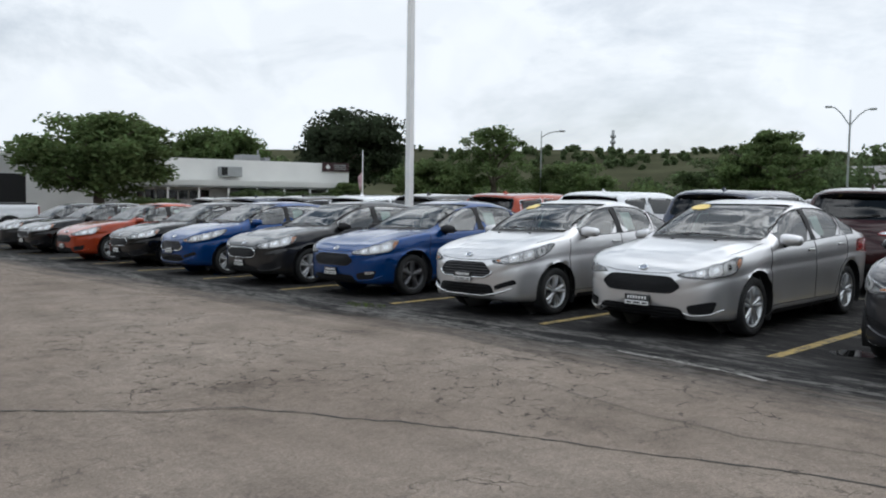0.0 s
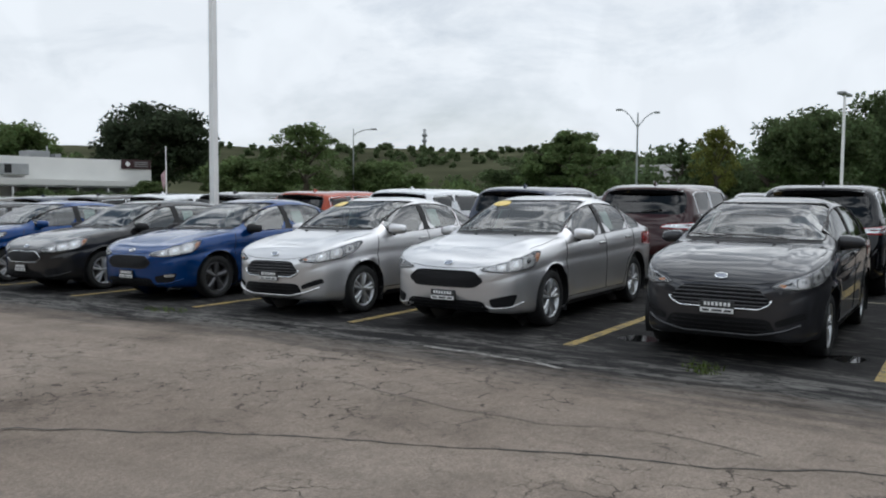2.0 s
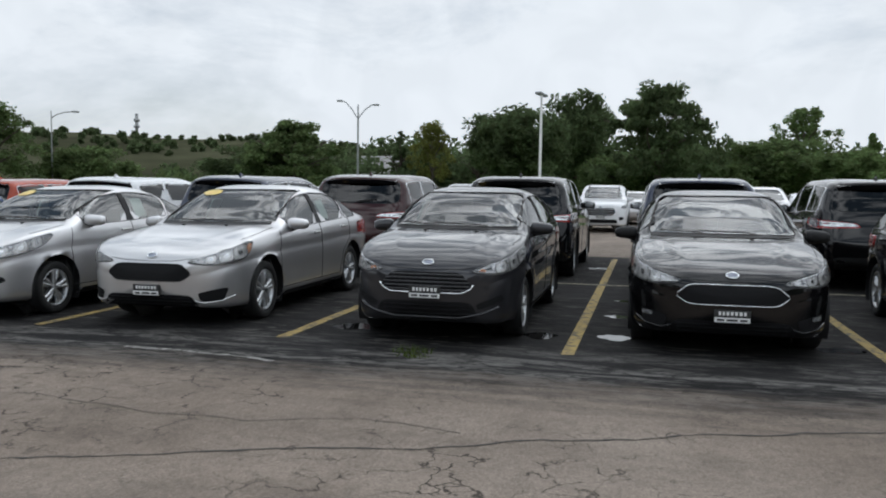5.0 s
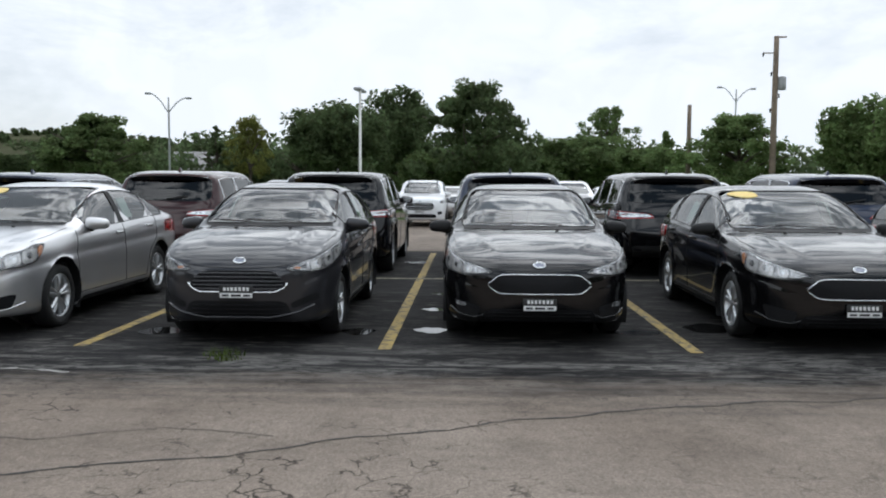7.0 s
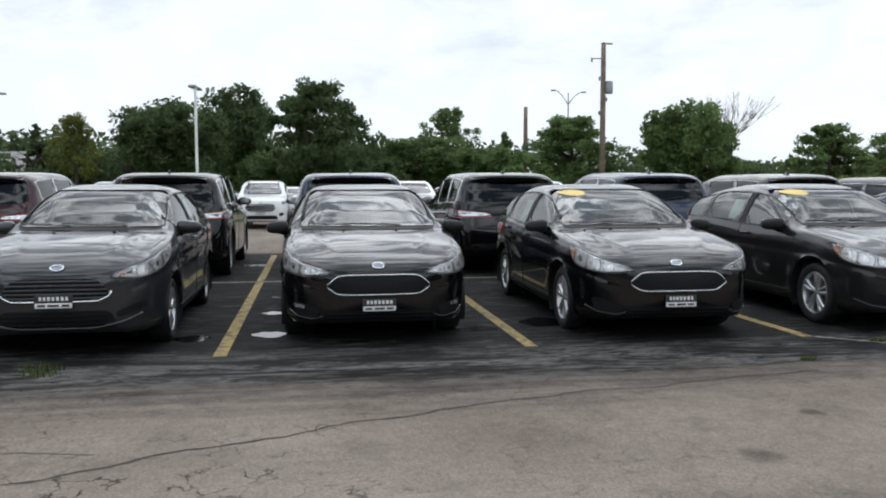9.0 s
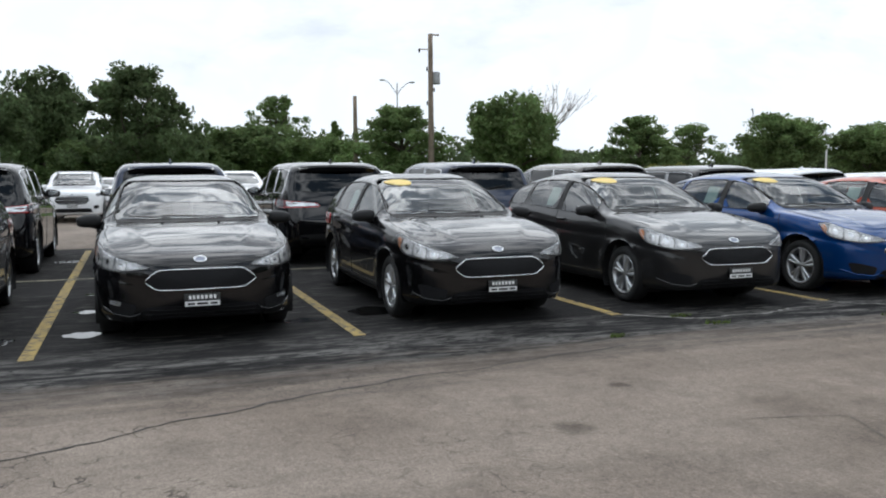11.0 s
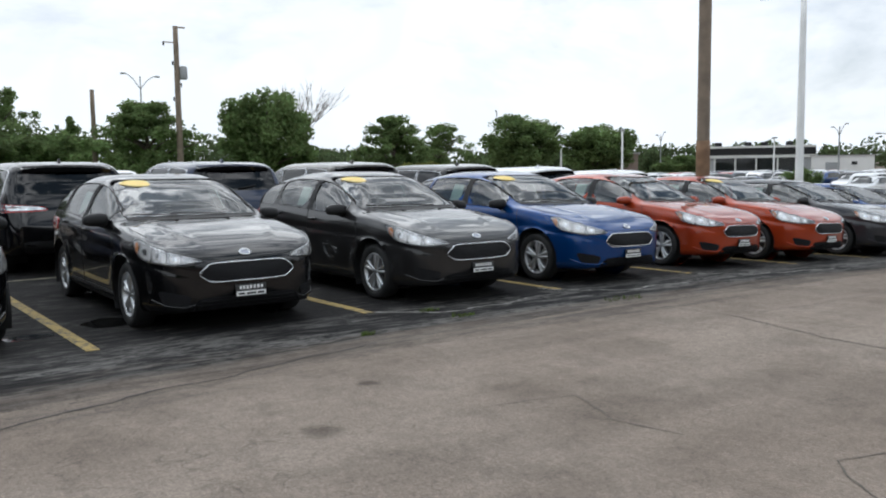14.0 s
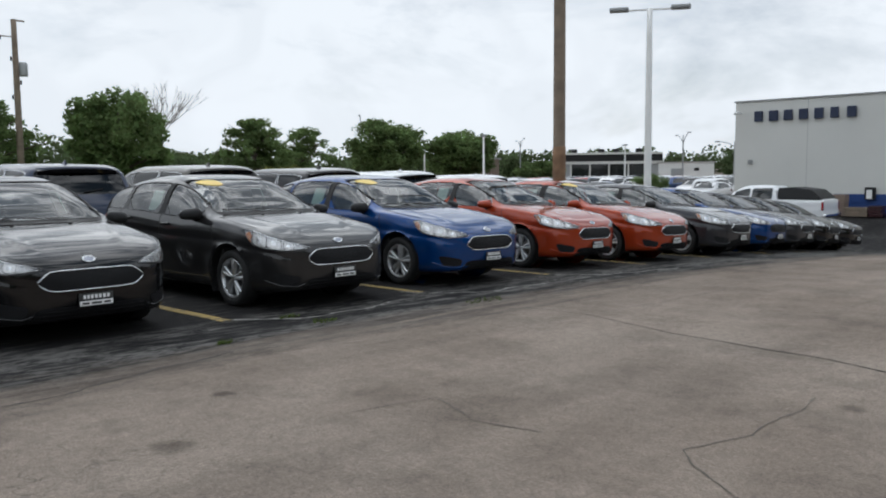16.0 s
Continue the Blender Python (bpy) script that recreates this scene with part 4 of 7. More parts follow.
FIESTA = dict(FOCUS, length=4.06, axf=0.82, axr=3.31, wheel_r=0.298, tyre_w=0.195, rim="double",
    top=[(0, 0.68), (0.03, 0.73), (0.1, 0.795), (0.25, 0.872), (0.45, 0.935), (0.7, 0.985), (0.95, 1.024), (1.1, 1.044), (1.4, 1.215), (1.75, 1.375), (2.0, 1.44), (2.35, 1.475), (2.7, 1.472), (3.2, 1.425), (3.6, 1.345), (3.76, 1.26), (3.88, 1.08), (3.97, 0.94), (4.03, 0.85), (4.06, 0.7)],
    low=[(0, 0.27), (0.06, 0.22), (0.3, 0.19), (1.0, 0.175), (3.3, 0.19), (3.8, 0.24), (4.06, 0.36)],
    belt=[(0, 0.65), (0.1, 0.755), (0.3, 0.835), (0.8, 0.920), (1.2, 0.958), (2.1, 0.985), (3.0, 1.03), (3.5, 1.03), (3.8, 0.95), (4.06, 0.66)],
    plan=[(0, 0.45), (0.03, 0.55), (0.09, 0.635), (0.2, 0.722), (0.4, 0.782), (0.7, 0.825), (1.1, 0.838), (3.1, 0.842), (3.5, 0.845), (3.85, 0.76), (4.06, 0.60)],
    glass=(1.34, 3.72, 2.25, 3.12), screen=(0.68, 1.052, 1.415, 0.57), rear_screen=(0.53, 0.99, 1.31, 0.44), bonnet=(0.10, 1.1, 0.72), doors=(1.08, 3.33), dash=1.40,
    mirror=(1.44, 1.045, 0.765), headlight=[(18, 0.690), (29, 0.668), (42, 0.718), (53, 0.800), (61, 0.905), (57, 0.915), (46, 0.875), (35, 0.815), (24, 0.748)], amber=[(0.06, 0.700), (0.11, 0.697), (0.14, 0.712), (0.09, 0.718)],
    tail_light=[(44, 0.80), (60, 0.82), (62, 0.98), (48, 0.99), (38, 0.92)], grille=[(-0.32, 0.680), (0.32, 0.680), (0.43, 0.568), (0.34, 0.508), (-0.34, 0.508), (-0.43, 0.568)], bars=5, chrome_frame=False, frame_r=0.006, chrome_bars=False,
    lower_chrome=[(-0.44, 0.58), (-0.425, 0.54), (-0.34, 0.498), (0.34, 0.498), (0.425, 0.54), (0.44, 0.58)],
    intake=[(-0.42, 0.42), (0.42, 0.42), (0.50, 0.27), (-0.50, 0.27)], fog=[(0.47, 0.40), (0.68, 0.485), (0.70, 0.425), (0.48, 0.345)], lip=[(-0.66, 0.37), (-0.52, 0.31), (-0.3, 0.268), (0.3, 0.268), (0.52, 0.31), (0.66, 0.37)], lip_b=0, badge=0.765, plate_z=0.50, rear_plate_z=0.58, spoiler=(3.71, 0.46))
FIESTA_SEDAN = dict(FIESTA, length=4.41, spoiler=None, rear_wiper=False,
    top=[(0, 0.68), (0.03, 0.73), (0.1, 0.795), (0.25, 0.872), (0.45, 0.935), (0.7, 0.985), (0.95, 1.024), (1.1, 1.044), (1.4, 1.215), (1.75, 1.375), (2.0, 1.44), (2.35, 1.473), (2.75, 1.455), (3.1, 1.385), (3.45, 1.255), (3.75, 1.13), (4.05, 1.10), (4.3, 1.05), (4.37, 0.93), (4.41, 0.74)],
    low=[(0, 0.27), (0.06, 0.22), (0.3, 0.19), (1.0, 0.175), (3.5, 0.19), (4.1, 0.24), (4.41, 0.36)],
    belt=[(0, 0.65), (0.1, 0.755), (0.3, 0.835), (0.8, 0.920), (1.2, 0.958), (2.1, 0.985), (3.0, 1.025), (3.6, 1.035), (4.1, 1.01), (4.33, 0.9), (4.41, 0.68)],
    plan=[(0, 0.45), (0.03, 0.55), (0.09, 0.635), (0.2, 0.722), (0.4, 0.782), (0.7, 0.825), (1.1, 0.838), (3.1, 0.842), (3.7, 0.845), (4.2, 0.76), (4.41, 0.60)],
    glass=(1.34, 3.50, 2.25, 3.10), rear_screen=(0.54, 1.15, 1.37, 0.45))
EDGE = dict(FOCUS, length=4.78, axf=0.95, axr=3.80, wheel_r=0.372, tyre_w=0.245, rim="double", arch=0.075, shoulder=0.96, tumble=0.165, square=6.2, flare=0.014,
    top=[(0, 0.86), (0.04, 0.94), (0.12, 1.0), (0.4, 1.06), (0.9, 1.12), (1.3, 1.165), (1.42, 1.185), (1.8, 1.39), (2.15, 1.56), (2.4, 1.64), (2.8, 1.695), (3.3, 1.695), (3.9, 1.68), (4.28, 1.65), (4.42, 1.60), (4.55, 1.37), (4.66, 1.18), (4.72, 1.05), (4.76, 0.93), (4.78, 0.80)],
    low=[(0, 0.32), (0.06, 0.27), (0.3, 0.24), (1.0, 0.21), (3.9, 0.22), (4.5, 0.29), (4.78, 0.42)],
    belt=[(0, 0.74), (0.3, 0.87), (0.8, 0.96), (1.4, 1.05), (2.4, 1.10), (3.4, 1.14), (4.2, 1.155), (4.58, 1.115), (4.78, 0.74)],
    plan=[(0, 0.66), (0.03, 0.73), (0.09, 0.80), (0.2, 0.87), (0.4, 0.925), (0.8, 0.96), (1.2, 0.964), (3.6, 0.964), (4.2, 0.95), (4.55, 0.915), (4.70, 0.865), (4.78, 0.79)],
    glass=(1.72, 4.38, 2.62, 3.62), glass_top=0.80, screen=(0.70, 1.195, 1.60, 0.60), rear_screen=(0.73, 1.19, 1.575, 0.69), bonnet=(0.10, 1.4, 0.76), doors=(1.42, 3.78), dash=1.80,
    mirror=(1.75, 1.18, 0.89), headlight=[(33, 0.86), (42, 0.84), (58, 0.90), (62, 0.95), (48, 0.96), (34, 0.93)], amber=[(0.8, 0.90), (0.9, 0.91), (0.95, 0.94), (0.85, 0.94)],
    tail_light=[(16, 0.955), (44, 0.94), (64, 0.985), (62, 1.09), (42, 1.07), (16, 1.015)], tail_clear=[(17, 0.975), (44, 0.965), (60, 1.0), (60, 1.075), (42, 1.055), (17, 1.008)], tail_strip=None,
    grille=[(-0.46, 0.86), (0.46, 0.86), (0.52, 0.72), (0.40, 0.60), (-0.40, 0.60), (-0.52, 0.72)], intake=[(-0.55, 0.47), (0.55, 0.47), (0.6, 0.34), (-0.6, 0.34)], fog=[(0.62, 0.55), (0.78, 0.57), (0.78, 0.47), (0.64, 0.44)], badge=0.90, plate_z=0.56, rear_plate_z=0.80,
    fin=3.95, lip=None, rails=0, spoiler=(4.36, 0.62), rear_wiper=True, privacy=True, bright=True, seat_up=0.18, stern=0.04)
ESCAPE = dict(EDGE, length=4.52, axf=0.90, axr=3.59, wheel_r=0.35, bars=3,
    top=[(0, 0.84), (0.04, 0.94), (0.12, 1.0), (0.4, 1.07), (0.8, 1.12), (1.15, 1.16), (1.3, 1.19), (1.65, 1.38), (2.0, 1.54), (2.3, 1.63), (2.7, 1.675), (3.2, 1.675), (3.8, 1.64), (4.1, 1.58), (4.22, 1.50), (4.34, 1.28), (4.42, 1.1), (4.48, 0.95), (4.52, 0.78)],
    low=[(0, 0.32), (0.06, 0.27), (0.3, 0.24), (1.0, 0.21), (3.7, 0.22), (4.2, 0.29), (4.52, 0.42)],
    belt=[(0, 0.72), (0.3, 0.86), (0.8, 0.96), (1.3, 1.04), (2.3, 1.09), (3.3, 1.13), (4.0, 1.14), (4.3, 1.05), (4.52, 0.70)],
    plan=[(0, 0.64), (0.03, 0.70), (0.09, 0.77), (0.2, 0.83), (0.4, 0.885), (0.8, 0.915), (1.2, 0.918), (3.4, 0.918), (4.0, 0.90), (4.32, 0.84), (4.46, 0.76), (4.52, 0.68)],
    glass=(1.60, 4.15, 2.48, 3.44), screen=(0.68, 1.20, 1.58, 0.57), rear_screen=(0.56, 1.14, 1.46, 0.48), bonnet=(0.10, 1.3, 0.72), doors=(1.30, 3.58), dash=1.68,
    mirror=(1.62, 1.16, 0.845), headlight=[(31, 0.87), (40, 0.85), (56, 0.93), (60, 0.98), (46, 0.97), (33, 0.94)], chrome_frame=True, chrome_bars=True,
    tail_light=[(40, 0.93), (60, 0.95), (62, 1.10), (46, 1.10), (36, 1.02)], tail_clear=None, tail_strip=None, rails=1, fin=None, spoiler=(4.16, 0.52), rear_plate_z=0.85)


def recoloured(car, colour, black_mirror=False):
    """Gives one copy of a car its own paint."""
    for o in car.children_recursive:
        if o.get("painted") == 1:
            o.material_slots[0].link = "OBJECT"
            o.material_slots[0].material = PAINT[colour]
            if black_mirror and o.name.startswith("mirror"):
                o.material_slots[0].material = M_TRIM
    return car


MODELS = {}


def model(kind):
    if kind not in MODELS:
        spec = {"hatchback": FOCUS, "hatchback_fog": FOCUS_SE, "sedan": FOCUS_SEDAN, "sedan_fog": dict(FOCUS_SEDAN, rim="five", fog_lamp=(0.70, 0.375)), "small_hatchback": FIESTA, "small_sedan": FIESTA_SEDAN, "crossover": EDGE, "suv": ESCAPE}[kind]
        name = {"hatchback_fog": "hatchback_car", "hatchback": "hatchback_car", "sedan_fog": "sedan_car", "sedan": "sedan_car", "small_hatchback": "hatchback_car", "small_sedan": "sedan_car", "crossover": "suv", "suv": "suv"}[kind]
        MODELS[kind] = [build_car(name, spec, 96), False]
    return MODELS[kind]


def park(kind, x, y, turn, colour, label, group, black_mirror=False, dz=0.0):
    """One car with its nose at x (turn 0: nose towards -x; 180: towards +x)."""
    rec = model(kind)
    (base, sh, W, screen), used = rec
    L = sh.s["length"]
    zf, zr = float(ground_z(x, y)), float(ground_z(x, y))
    lean = math.degrees(math.atan((float(ground_z(x, y + 0.8)) - float(ground_z(x, y - 0.8))) / 1.6))
    m = pose(x, y, zf + dz, lean if abs(turn) < 90 else lean, 0, turn)
    if not used:
        rec[1] = True
        car = base
        car.matrix_basis = m
    else:
        car = copy_thing(base, m)
    recoloured(car, colour, black_mirror)
    tagged(car, label, "car", group)
    return car, sh, W, screen


# ---------------------------------------------------------------- ground
def asphalt():
    m = bpy.data.materials.new("lot_asphalt")
    m.use_nodes = True
    nt = m.node_tree
    N, K = nt.nodes.new, nt.links.new
    b = nt.nodes["Principled BSDF"]
    geo = N("ShaderNodeNewGeometry")
    sep = N("ShaderNodeSeparateXYZ")
    K(geo.outputs["Position"], sep.inputs[0])

    def noise_(scale, detail=6, rough=0.6, stretch=(1, 1, 1), dist=0.0):
        mp, n = N("ShaderNodeMapping"), N("ShaderNodeTexNoise")
        mp.inputs["Scale"].default_value = stretch
        K(geo.outputs["Position"], mp.inputs["Vector"])
        n.inputs["Scale"].default_value, n.inputs["Detail"].default_value, n.inputs["Roughness"].default_value, n.inputs["Distortion"].default_value = scale, detail, rough, dist
        K(mp.outputs[0], n.inputs["Vector"])
        return n.outputs[0]

    def ramp(v, a, b_, lo=(0, 0, 0, 1), hi=(1, 1, 1, 1)):
        r = N("ShaderNodeValToRGB")
        r.color_ramp.elements[0].position, r.color_ramp.elements[1].position = a, b_
        r.color_ramp.elements[0].color, r.color_ramp.elements[1].color = lo, hi
        K(v, r.inputs[0])
        return r.outputs[0]

    def math_(op, a, b_):
        n = N("ShaderNodeMath")
        n.operation = op
        for s, v in zip(n.inputs, (a, b_)):
            if isinstance(v, (int, float)):
                s.default_value = v
            else:
                K(v, s)
        return n.outputs[0]

    def mixc(f, a, b_, mode="MIX"):
        n = N("ShaderNodeMix")
        n.data_type, n.blend_type = "RGBA", mode
        for s, v in ((n.inputs[0], f), (n.inputs[6], a), (n.inputs[7], b_)):
            if isinstance(v, (int, float)):
                s.default_value = v
            elif isinstance(v, tuple):
                s.default_value = v
            else:
                K(v, s)
        return n.outputs[2]

    # old grey wearing course
    patches = ramp(noise_(0.35, 5), 0.35, 0.65, (0.212, 0.172, 0.141, 1), (0.286, 0.238, 0.199, 1))
    grain = ramp(noise_(140, 3, 0.7), 0.3, 0.7, (0.66, 0.66, 0.66, 1), (1.28, 1.28, 1.28, 1))
    old = mixc(1.0, patches, grain, "MULTIPLY")
    old = mixc(1.0, old, ramp(noise_(46, 4, 0.75), 0.34, 0.66, (0.76, 0.76, 0.76, 1), (1.22, 1.22, 1.22, 1)), "MULTIPLY")
    old = mixc(1.0, old, ramp(noise_(13, 5, 0.7), 0.32, 0.68, (0.86, 0.86, 0.86, 1), (1.12, 1.12, 1.12, 1)), "MULTIPLY")
    blot = ramp(noise_(1.3, 6, 0.65), 0.30, 0.52, (0.72, 0.72, 0.72, 1), (1, 1, 1, 1))
    old = mixc(1.0, old, blot, "MULTIPLY")
    tracks = ramp(noise_(0.9, 5, 0.6, (1.6, 0.12, 1), 0.4), 0.35, 0.7, (0.86, 0.86, 0.86, 1), (1.10, 1.10, 1.10, 1))
    old = mixc(1.0, old, tracks, "MULTIPLY")
    # drips of oil
    for sx, sy, sr, depth in ((4.16, -3.05, 0.13, 0.55), (4.90, -3.82, 0.09, 0.7), (4.10, -4.54, 0.30, 0.30), (1.70, -6.20, 0.10, 0.5), (2.6, -9.4, 0.3, 0.3), (3.0, 5.1, 0.22, 0.35), (3.4, -1.6, 0.5, 0.16), (2.9, -6.3, 0.6, 0.18), (4.6, -6.1, 0.45, 0.2)):
        dv = N("ShaderNodeVectorMath")
        dv.operation = "DISTANCE"
        mp = N("ShaderNodeMapping")
        mp.inputs["Scale"].default_value = (1, 1, 0)
        K(geo.outputs["Position"], mp.inputs["Vector"])
        K(mp.outputs[0], dv.inputs[0])
        dv.inputs[1].default_value = (sx, sy, 0)
        dd = math_("ADD", dv.outputs["Value"], math_("MULTIPLY", math_("SUBTRACT", noise_(3.0 / sr ** 0.5, 5, 0.65), 0.5), sr * 1.6))
        spot = N("ShaderNodeMapRange")
        spot.interpolation_type = "SMOOTHSTEP"
        spot.inputs["From Min"].default_value, spot.inputs["From Max"].default_value = sr * 0.3, sr * 1.25
        spot.inputs["To Min"].default_value, spot.inputs["To Max"].default_value = depth, 0.0
        K(dd, spot.inputs["Value"])
        old = mixc(spot.outputs[0], old, (0.055, 0.045, 0.037, 1))
    # crazing
    vor = N("ShaderNodeTexVoronoi")
    vor.feature = "DISTANCE_TO_EDGE"
    vor.inputs["Scale"].default_value = 3.4
    wob = N("ShaderNodeTexNoise")
    wob.inputs["Scale"].default_value, wob.inputs["Detail"].default_value = 5.0, 4
    K(geo.outputs["Position"], wob.inputs["Vector"])
    add = N("ShaderNodeMix")
    add.data_type, add.blend_type = "RGBA", "LINEAR_LIGHT"
    add.inputs[0].default_value = 0.18
    K(geo.outputs["Position"], add.inputs[6])
    K(wob.outputs["Color"], add.inputs[7])
    K(add.outputs[2], vor.inputs["Vector"])
    thin = ramp(vor.outputs["Distance"], 0.008, 0.034, (1, 1, 1, 1), (0, 0, 0, 1))
    broken = ramp(noise_(3.2, 4, 0.6), 0.45, 0.54)
    thin = math_("MULTIPLY", thin, broken)
    where = ramp(noise_(0.42, 3), 0.40, 0.54)
    near = N("ShaderNodeMapRange")
    near.inputs["From Min"].default_value, near.inputs["From Max"].default_value = -3.5, 0.5
    near.inputs["To Min"].default_value = 0.18
    K(sep.outputs["Y"], near.inputs["Value"])
    craze = math_("MULTIPLY", math_("MULTIPLY", thin, where), near.outputs[0])
    old = mixc(math_("MULTIPLY", craze, 0.9), old, (0.035, 0.031, 0.027, 1))
    # sealed dark bays with scuffed pale streaks
    seal = ramp(noise_(0.8, 7, 0.65, (1.5, 0.5, 1)), 0.34, 0.66, (0.010, 0.0098, 0.0102, 1), (0.027, 0.026, 0.026, 1))
    seal = mixc(1.0, seal, ramp(noise_(150, 3, 0.7), 0.3, 0.7, (0.7, 0.7, 0.7, 1), (1.2, 1.2, 1.2, 1)), "MULTIPLY")
    streak = ramp(noise_(1.6, 7, 0.68, (1.7, 0.28, 1), 0.6), 0.45, 0.53)
    fine = ramp(noise_(10, 8, 0.8, (1.3, 0.40, 1), 0.8), 0.44, 0.55)
    streak = math_("MULTIPLY", streak, fine)
    edge = ramp(math_("ABSOLUTE", math_("SUBTRACT", sep.outputs["X"], 6.7), 0), 0.0, 0.95, (1, 1, 1, 1), (0.08, 0.08, 0.08, 1))
    seal = mixc(math_("MULTIPLY", math_("MULTIPLY", streak, edge), 0.65), seal, (0.23, 0.22, 0.205, 1))
    # worn-through flecks drawn out along the aisle
    fleck = math_("MULTIPLY", ramp(noise_(5.5, 6, 0.7, (2.0, 0.42, 1), 0.5), 0.535, 0.59), ramp(noise_(0.55, 4), 0.40, 0.56))
    seal = mixc(math_("MULTIPLY", fleck, 0.36), seal, (0.20, 0.19, 0.175, 1))
    # where the two meet: a wavering edge
    wave = math_("ADD", sep.outputs["X"], math_("MULTIPLY", math_("SUBTRACT", noise_(0.5, 5, 0.6, (1, 0.5, 1)), 0.5), 0.7))
    drag = math_("MULTIPLY", math_("SUBTRACT", noise_(1.7, 6, 0.62, (2.4, 0.20, 1), 0.3), 0.5), 1.7)
    rough_edge = math_("MULTIPLY", math_("SUBTRACT", noise_(7.0, 7, 0.75, (1.4, 0.7, 1)), 0.5), 0.9)
    wave = math_("ADD", wave, math_("ADD", drag, rough_edge))
    f1 = N("ShaderNodeMapRange")
    f1.inputs["From Min"].default_value, f1.inputs["From Max"].default_value = 5.45, 6.45
    K(wave, f1.inputs["Value"])
    f2 = N("ShaderNodeMapRange")
    f2.inputs["From Min"].default_value, f2.inputs["From Max"].default_value = 18.2, 18.7
    f2.inputs["To Min"].default_value, f2.inputs["To Max"].default_value = 1.0, 0.0
    K(wave, f2.inputs["Value"])
    col = mixc(math_("MULTIPLY", f1.outputs[0], f2.outputs[0]), old, seal)
    K(col, b.inputs["Base Color"])
    rr = N("ShaderNodeMapRange")
    rr.inputs["To Min"].default_value, rr.inputs["To Max"].default_value = 0.92, 0.74
    K(f1.outputs[0], rr.inputs["Value"])
    K(rr.outputs[0], b.inputs["Roughness"])
    b.inputs["Specular IOR Level"].default_value = 0.05
    bp = N("ShaderNodeBump")
    bp.inputs["Strength"].default_value, bp.inputs["Distance"].default_value = 0.5, 0.006
    hgt = math_("SUBTRACT", noise_(170, 3, 0.7), math_("MULTIPLY", craze, 1.5))
    K(hgt, bp.inputs["Height"])
    K(bp.outputs[0], b.inputs["Normal"])
    return m


M_LOT = asphalt()
M_GRASS = mat("grass", (0.085, 0.135, 0.040), 1.0, spec=0.0, var=0.35, scale=0.25, bump=0.6, bscale=4)
M_HILL = mat("hill_scrub", (0.068, 0.070, 0.043), 1.0, spec=0.0, var=0.45, scale=0.03, bump=0.6, bscale=0.5)
M_PUDDLE = mat("puddle_water", (0.012, 0.012, 0.012), 0.03, spec=0.6)
M_CRACK = mat("crack_filler", (0.034, 0.029, 0.025), 0.9, var=0.4, scale=6)
M_CRACKFINE = mat("fine_crack", (0.10, 0.084, 0.068), 0.95, var=0.5, scale=9)


def worn_line(name, colour):
    m = mat(name, colour, 0.75, var=0.12, scale=3)
    nt = m.node_tree
    N, K = nt.nodes.new, nt.links.new
    b = nt.nodes["Principled BSDF"]
    src = b.inputs["Base Color"].links[0].from_socket
    geo, n = N("ShaderNodeNewGeometry"), N("ShaderNodeTexNoise")
    n.inputs["Scale"].default_value, n.inputs["Detail"].default_value, n.inputs["Roughness"].default_value = 9, 8, 0.75
    K(geo.outputs["Position"], n.inputs["Vector"])
    r = N("ShaderNodeValToRGB")
    r.color_ramp.elements[0].position, r.color_ramp.elements[1].position = 0.40, 0.54
    K(n.outputs[0], r.inputs[0])
    mx = N("ShaderNodeMix")
    mx.data_type = "RGBA"
    K(r.outputs[0], mx.inputs[0])
    mx.inputs[6].default_value = (0.06, 0.055, 0.045, 1)
    K(src, mx.inputs[7])
    K(mx.outputs[2], b.inputs["Base Color"])
    return m


M_LINE = worn_line("line_paint_yellow", (0.38, 0.265, 0.075))
M_LINEPALE = worn_line("line_paint_pale", (0.30, 0.27, 0.19))


def far_rise(x, y):
    """Low hills behind the trees."""
    d = np.hypot(x, y)
    a = np.arctan2(y, x)
    return smooth01(120, 480, d) * (7 + 20 * smooth01(0.05, 0.42, a) * (1 - smooth01(0.95, 1.35, a)) + 1.2 * np.sin(a * 31))


def build_ground():
    ax = np.r_[-900, -500, -200, -80, -40, np.arange(-20, 52, 1.0), np.linspace(56, 140, 18), np.linspace(160, 900, 30)]
    ay = np.r_[np.linspace(-900, -120, 24), np.arange(-100, 100, 2.0), np.linspace(120, 900, 26)]
    X, Y = np.meshgrid(ax, ay, indexing="ij")
    Z = ground_z(X, Y) + far_rise(X, Y)
    n = len(ay)
    vs = np.stack([X, Y, Z], -1).reshape(-1, 3)
    fs, mi = [], []
    for i in range(len(ax) - 1):
        for j in range(n - 1):
            fs.append((i * n + j, (i + 1) * n + j, (i + 1) * n + j + 1, i * n + j + 1))
            x, y = (ax[i] + ax[i + 1]) / 2, (ay[j] + ay[j + 1]) / 2
            lot = -60 < x < 47 and -180 < y < 62 or (y < -38 and -60 < x < 130 and y > -260)
            mi.append(0 if lot else (2 if math.hypot(x, y) > 170 else 1))
    me = pydata(vs, fs)
    for m in (M_LOT, M_GRASS, M_HILL):
        me.materials.append(m)
    me.polygons.foreach_set("material_index", mi)
    me.shade_smooth()
    g = new("ground", me)
    tagged(g, "cracked grey asphalt lot running out to grass and low hills", "ground", kind="structure")
    return g


build_ground()


